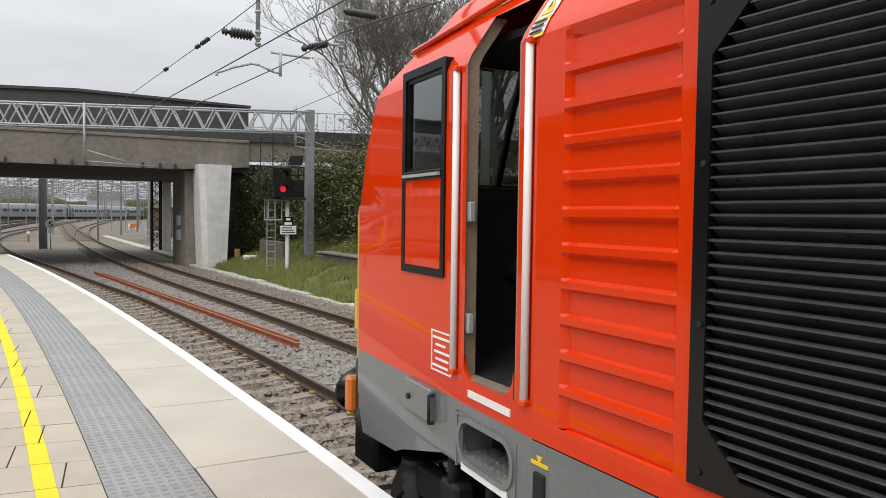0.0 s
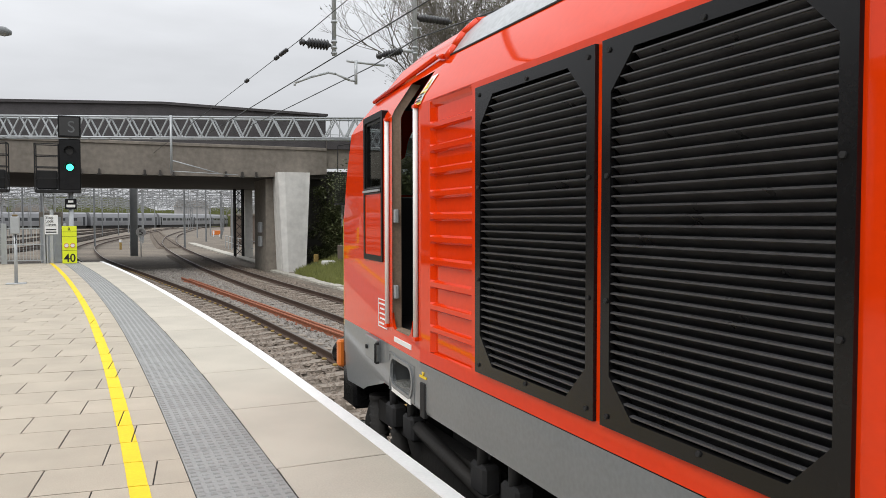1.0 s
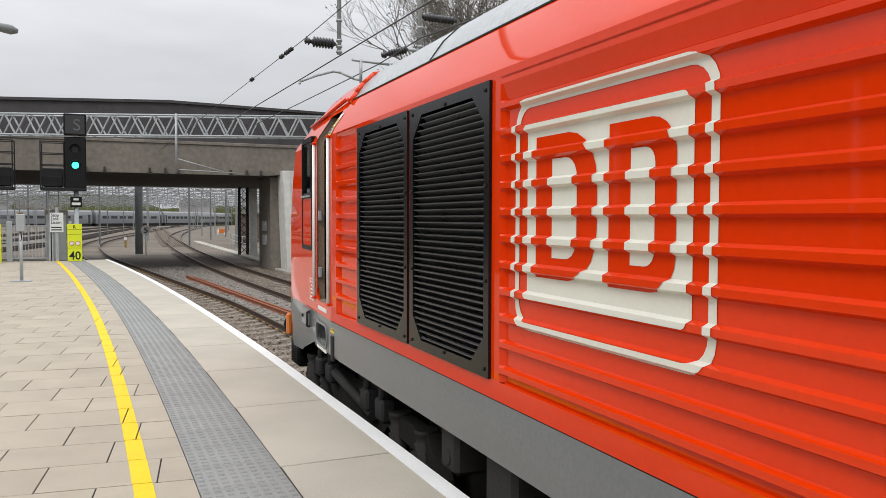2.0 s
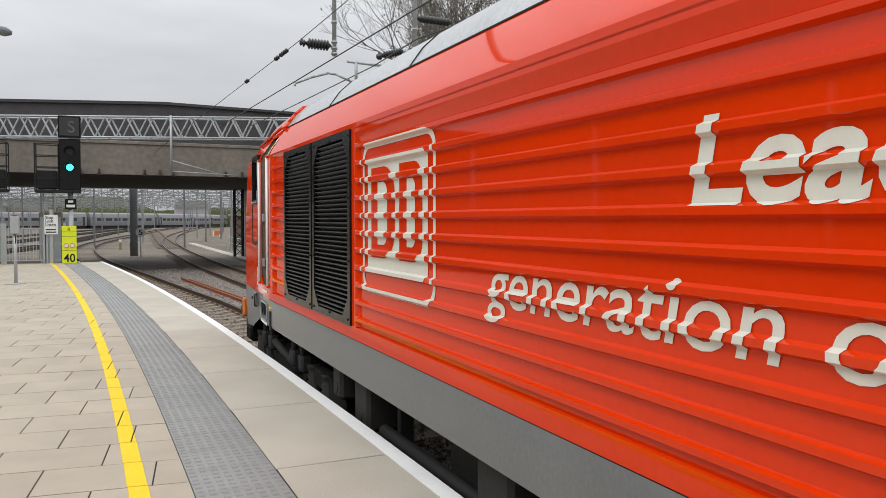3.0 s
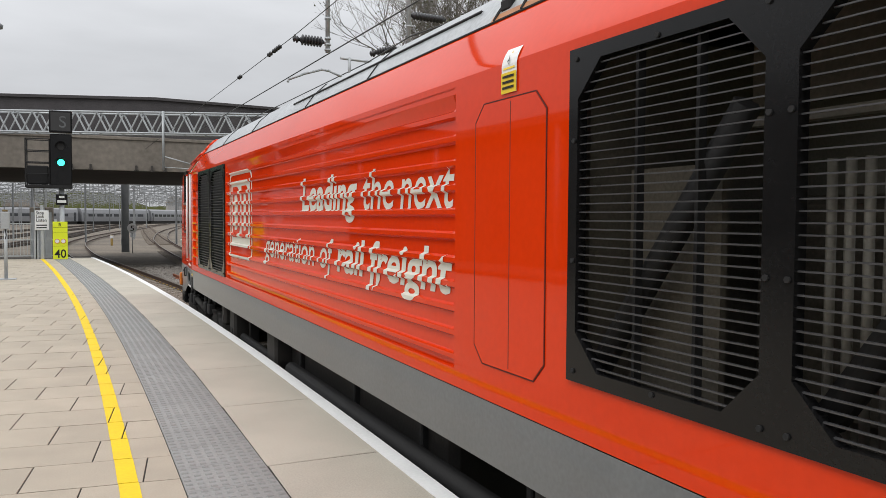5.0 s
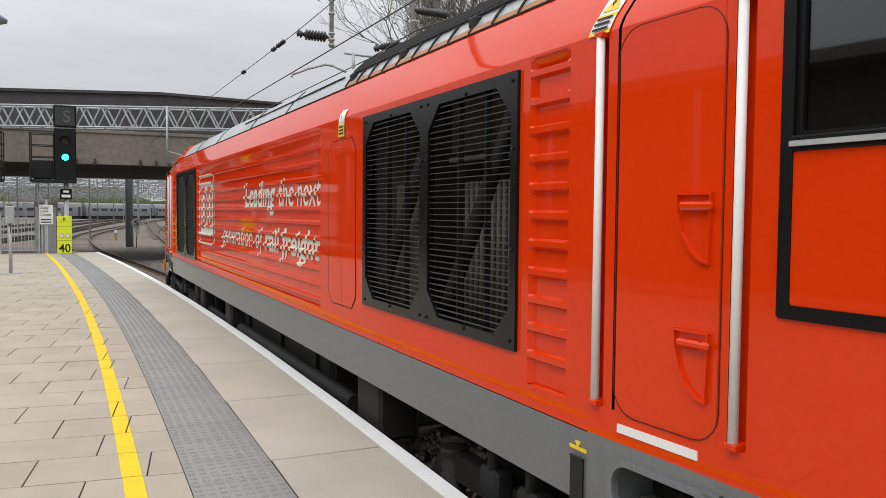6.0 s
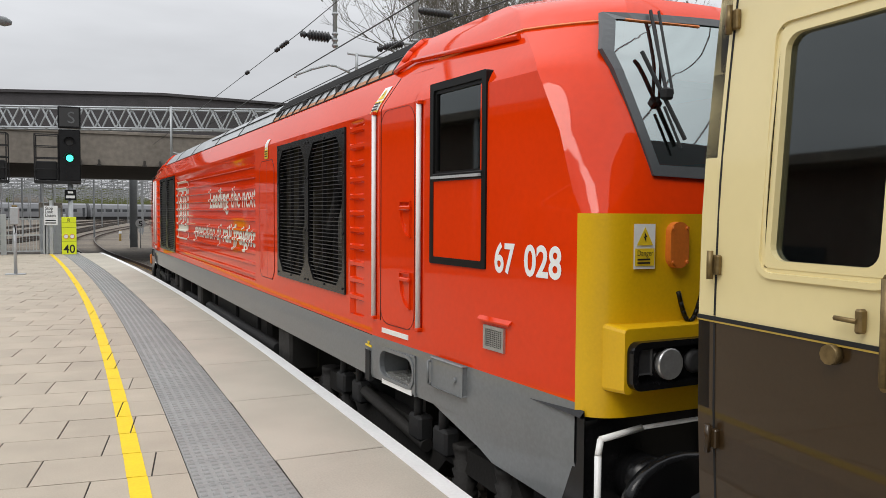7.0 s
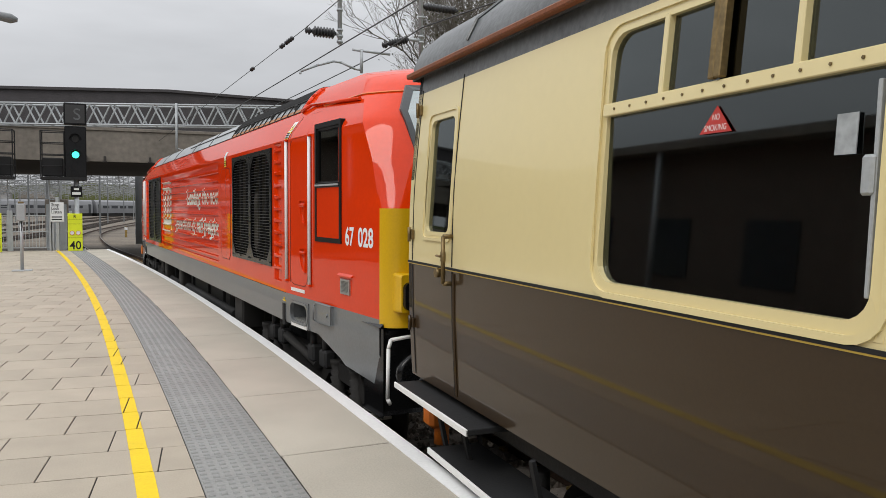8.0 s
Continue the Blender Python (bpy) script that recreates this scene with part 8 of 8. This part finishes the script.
def tree(x, y, z, h_, seed, leaves):
    rnd_ = random.Random(seed)
    t = thing("tree", "tall bare spring tree with fine twigs and a few leaves", "tree", (x, y, z), "trees behind the line")
    bm = bmesh.new()
    tips = []

    def grow(p, d_, length, r, depth):
        q = p
        n = 3
        for k in range(n):
            d2 = (d_ + Vector((rnd_.gauss(0, 0.12), rnd_.gauss(0, 0.12), rnd_.gauss(0.03, 0.08)))).normalized()
            e2 = q + d2 * (length / n)
            r2 = r * (1 - 0.28 * (k + 1) / n * 1.2)
            rod(bm, q, e2, r * (1 - 0.28 * k / n * 1.2), r2, n=7 if depth < 2 else 4 if depth < 5 else 3, caps=False)
            q, d_ = e2, d2
            if depth < 6 and k > 0 and rnd_.random() < (0.8 if depth < 5 else 0.3):
                b = (d_ + Vector((rnd_.gauss(0, 0.6), rnd_.gauss(0, 0.6), rnd_.uniform(-0.1, 0.5)))).normalized()
                grow(q, b, length * rnd_.uniform(0.5, 0.75), max(0.006, r2 * 0.6), depth + 1)
        if depth < 6:
            for _ in range(2):
                b = (d_ + Vector((rnd_.gauss(0, 0.42), rnd_.gauss(0, 0.42), rnd_.uniform(0, 0.3)))).normalized()
                grow(q, b, length * rnd_.uniform(0.6, 0.85), max(0.006, r * 0.62), depth + 1)
        else:
            tips.append(q)
    grow(Vector((0, 0, 0)), Vector((0, 0, 1)), h_ * 0.32, h_ * 0.013, 0)
    part("trunk", bm, BARK, t, "grey-brown trunk and branching twigs")
    verts, faces = [], []
    for p in tips:
        if rnd_.random() > leaves:
            continue
        for _ in range(2):
            o = p + Vector((rnd_.gauss(0, 0.14), rnd_.gauss(0, 0.14), rnd_.gauss(-0.05, 0.12)))
            a = rnd_.uniform(0, 6.28)
            d1 = Vector((math.cos(a), math.sin(a), rnd_.uniform(-1, 0.2))).normalized() * 0.075
            d2 = d1.cross(Vector((0.3, 0.2, 1))).normalized() * 0.04
            i0 = len(verts)
            verts += [tuple(o - d1), tuple(o + d2), tuple(o + d1), tuple(o - d2)]
            faces.append((i0, i0 + 1, i0 + 2, i0 + 3))
    me = bpy.data.meshes.new("crown")
    me.from_pydata(verts, [], faces)
    me.materials.append(LEAF)
    c_ = new("crown", me)
    c_.parent = t
    return t


for i, (x, y, z, h_) in enumerate(((15.6, 30.0, 1.2, 11), (16.6, 32.5, 1.5, 13), (17.2, 27.5, 1.6, 13), (19.0, 31.0, 2.0, 14), (17.0, 36.0, 1.5, 12), (20.5, 27.0, 2.1, 14), (19.2, 37.0, 2.0, 13), (15.4, 23.5, 0.8, 11.5), (14.5, 31.0, 0.8, 12), (14.6, 33.5, 1.0, 13))):
    tree(x, y, z, h_, 40 + i, 0.12)

# distant wooded rise and town behind the yard
bm = bmesh.new()
pts = [(-260 + i * 12, 300, (9.5 if -260 + i * 12 < 5 else 5.5) + 2.0 * noise.noise(Vector((i * 0.5, 1, 1)))) for i in range(46)]
for a, b in zip(pts[:-1], pts[1:]):
    q = [bm.verts.new(p) for p in ((a[0], 300, -2), (b[0], 300, -2), b, a)]
    bm.faces.new(q)
    q2 = [bm.verts.new((p.co.x, 340, p.co.z)) for p in q]
    bm.faces.new((q[3], q[2], q2[2], q2[3]))
tagged(part("backdrop", bm, EARTH), "low green rise at the edge of the yard", "hillside", kind="structure")
rnd = random.Random(77)
wall_m = mat("far_building_wall", (0.35, 0.34, 0.33), 0.8, var=0.2, scale=0.2)
for i in range(10):
    bl = thing("far_building", "pale far building behind the railway yard", "building", (rnd.uniform(-110, 60), rnd.uniform(270, 292), -1.1), "far buildings")
    w, h_ = rnd.uniform(8, 18), rnd.uniform(4.5, 7.5)
    bm = bmesh.new()
    box(bm, -w / 2, w / 2, -5, 5, 0, h_)
    part("wall", bm, wall_m, bl)
    bm = bmesh.new()
    prism(bm, [(-w / 2 - 0.4, h_), (w / 2 + 0.4, h_), (w / 2 - 1, h_ + 2.2), (-w / 2 + 1, h_ + 2.2)], "y", -5.4, 5.4)
    part("roof", bm, CONC, bl)
    for k in range(int(w / 2.5)):
        bm = bmesh.new()
        box(bm, -w / 2 + 0.8 + k * 2.4, -w / 2 + 2.0 + k * 2.4, -5.06, -5.0, 1.2, 2.6)
        part("window", bm, TRAINDARK, bl)

# ================= station buildings across the platform, out of sight but mirrored in the paint and glass
st = thing("station_building", "long dark brick station building across the platforms", "building", (-13.5, 0, -0.02))
bm = bmesh.new()
box(bm, -3.0, 3.0, -45, 38, 0, 4.5)
part("wall", bm, BRICK, st)
bm = bmesh.new()
box(bm, -3.3, 3.7, -45, 38, 4.5, 4.75)
part("canopy", bm, CONC, st, "flat platform canopy")
bm = bmesh.new()
prism(bm, [(-3.2, 4.75), (2.0, 4.75), (0.6, 5.3), (-1.5, 5.3)], "y", -45, 38)
part("roof", bm, PARAPET, st)
for i in range(20):
    bm = bmesh.new()
    box(bm, 2.96, 3.04, -42 + i * 4, -40.2 + i * 4, 0.9, 2.6)
    part("window", bm, TRAINDARK, st)
    if i % 2:
        bm = bmesh.new()
        rod(bm, (3.55, -41 + i * 4, 0), (3.55, -41 + i * 4, 4.5), 0.09, n=8)
        part("canopy_column", bm, STEEL, st)
# ================= paving pieces of the platform, laid row by row along the edge
cope_me = slab_mesh("coping_slab", COPE_W, COPE_L, 0.08, COPING, 0.004)
tact_me = tactile_mesh(TACT_W, TACT_L)
y = 4.93 - COPE_L * 11
while y < 31.8:
    piece("coping_slab", cope_me, platform, along(y, 0.0))
    y += COPE_L
y = -3.0 - TACT_L * 24
while y < 31.3:
    piece("blister_tile", tact_me, platform, along(y, COPE_W) @ pose(0, 0, 0.001))
    y += TACT_L
# buff blocks in straight half-bonded rows, turned a little against the curved edge and cut along the blister tiles
PAVE_TURN = 0.105
co_, si_ = math.cos(PAVE_TURN), math.sin(PAVE_TURN)


def from_rows(l_, v):
    return (l_ * co_ + v * si_, -l_ * si_ + v * co_)


bm = bmesh.new()
box(bm, -PAVE_W + 0.005, -0.005, 0.005, ROW_L - 0.005, -0.06, 0, 0.003)
pave_me = mesh_of("paving_block", bm, PAVER)
rest, paint = bmesh.new(), bmesh.new()
count = 0
for row in range(-38, 58):
    v0 = 4.893 + ROW_L * row
    vm = v0 + ROW_L / 2
    # where the blister tiles end in this row
    yy = vm
    for _ in range(4):
        m = along(yy, COPE_W + TACT_W)
        yy += vm - (m.translation.x * si_ + m.translation.y * co_)
    lim = m.translation.x * co_ - m.translation.y * si_
    joints = [-0.298 - (PAVE_W / 2 if row % 2 else 0.0) - PAVE_W * k for k in range(-12, 24)]
    joints = [j for j in joints if j < lim]
    if lim - joints[0] < 0.15:
        joints[0] = lim - 0.25
    for k, (r_, l_) in enumerate(zip([lim + 0.2] + joints[:-1], joints)):
        quad = [from_rows(a, b) for a, b in ((r_ - 0.005, v0 + 0.005), (r_ - 0.005, v0 + ROW_L - 0.005), (l_ + 0.005, v0 + ROW_L - 0.005), (l_ + 0.005, v0 + 0.005))]
        y = quad[0][1]
        if y > 31.2 or y < PLAT_Y0 + 0.3 or min(p[0] for p in quad) < -8.95 + max(0.0, y - 8) * 0.16:
            continue
        sink = random.uniform(-0.0025, 0.001)
        if 2.5 < y < 16 and k > 1 and abs(r_ - l_ - PAVE_W) < 0.001 and count < 290:
            x_, y_ = from_rows(r_, v0)
            piece("paving_block", pave_me, platform, pose(x_, y_, sink, random.uniform(-0.1, 0.1), random.uniform(-0.1, 0.1), -math.degrees(PAVE_TURN)))
            count += 1
        else:
            raised(rest, inland_of(quad, COPE_W + TACT_W + 0.004), -0.05, sink)
        near = 1.625 + 0.0055 * (min(20.0, y) - 5)  # the yellow line drifts slowly inland
        raised(paint, inland_of(inland_of(quad, near), near + 0.113, -1), -0.004, 0.004)
for name_, bm, m_, text in (("paving_blocks", rest, PAVER, ""), ("safety_line", paint, LINEYELLOW, "yellow painted standing line")):
    bmesh.ops.recalc_face_normals(bm, faces=bm.faces[:])
    me = mesh_of(name_, bm, m_)
    ob_ = new(name_, me)
    ob_.parent = platform
    tagged(ob_, text, kind="stuff" if not text else "")


# ================= what moves
def run(t):
    """Distance of the locomotive's middle along the line at t seconds."""
    return -4.444 + 2.0493 * t + 0.015469 * t ** 2 + 0.010915 * t ** 3 - 0.000694 * t ** 4


def vehicle_pose(s_):
    """Pose of a vehicle whose middle is at s_; its bogie centres lie on the curve."""
    def cx_(y):
        return edge_x(y) + GAP + SIDE
    x1, x2 = cx_(s_ + 7), cx_(s_ - 7)
    return pose((x1 + x2) / 2, s_, RAILZ, 0, 0, math.degrees(math.atan2(-(x1 - x2), 14.0)))


def motions():
    times = [i * 0.25 for i in range(33)]
    walk(loco, [(t, vehicle_pose(run(t))) for t in times])
    walk(coach, [(t, vehicle_pose(run(t) - 20.45)) for t in times])
    for wh, at in WHEELS:
        steps = [i * 0.2 for i in range(41)]
        walk(wh, [(t, pose(at.x, at.y, at.z, -math.degrees((run(t) - run(0)) / at.z))) for t in steps])


motions()
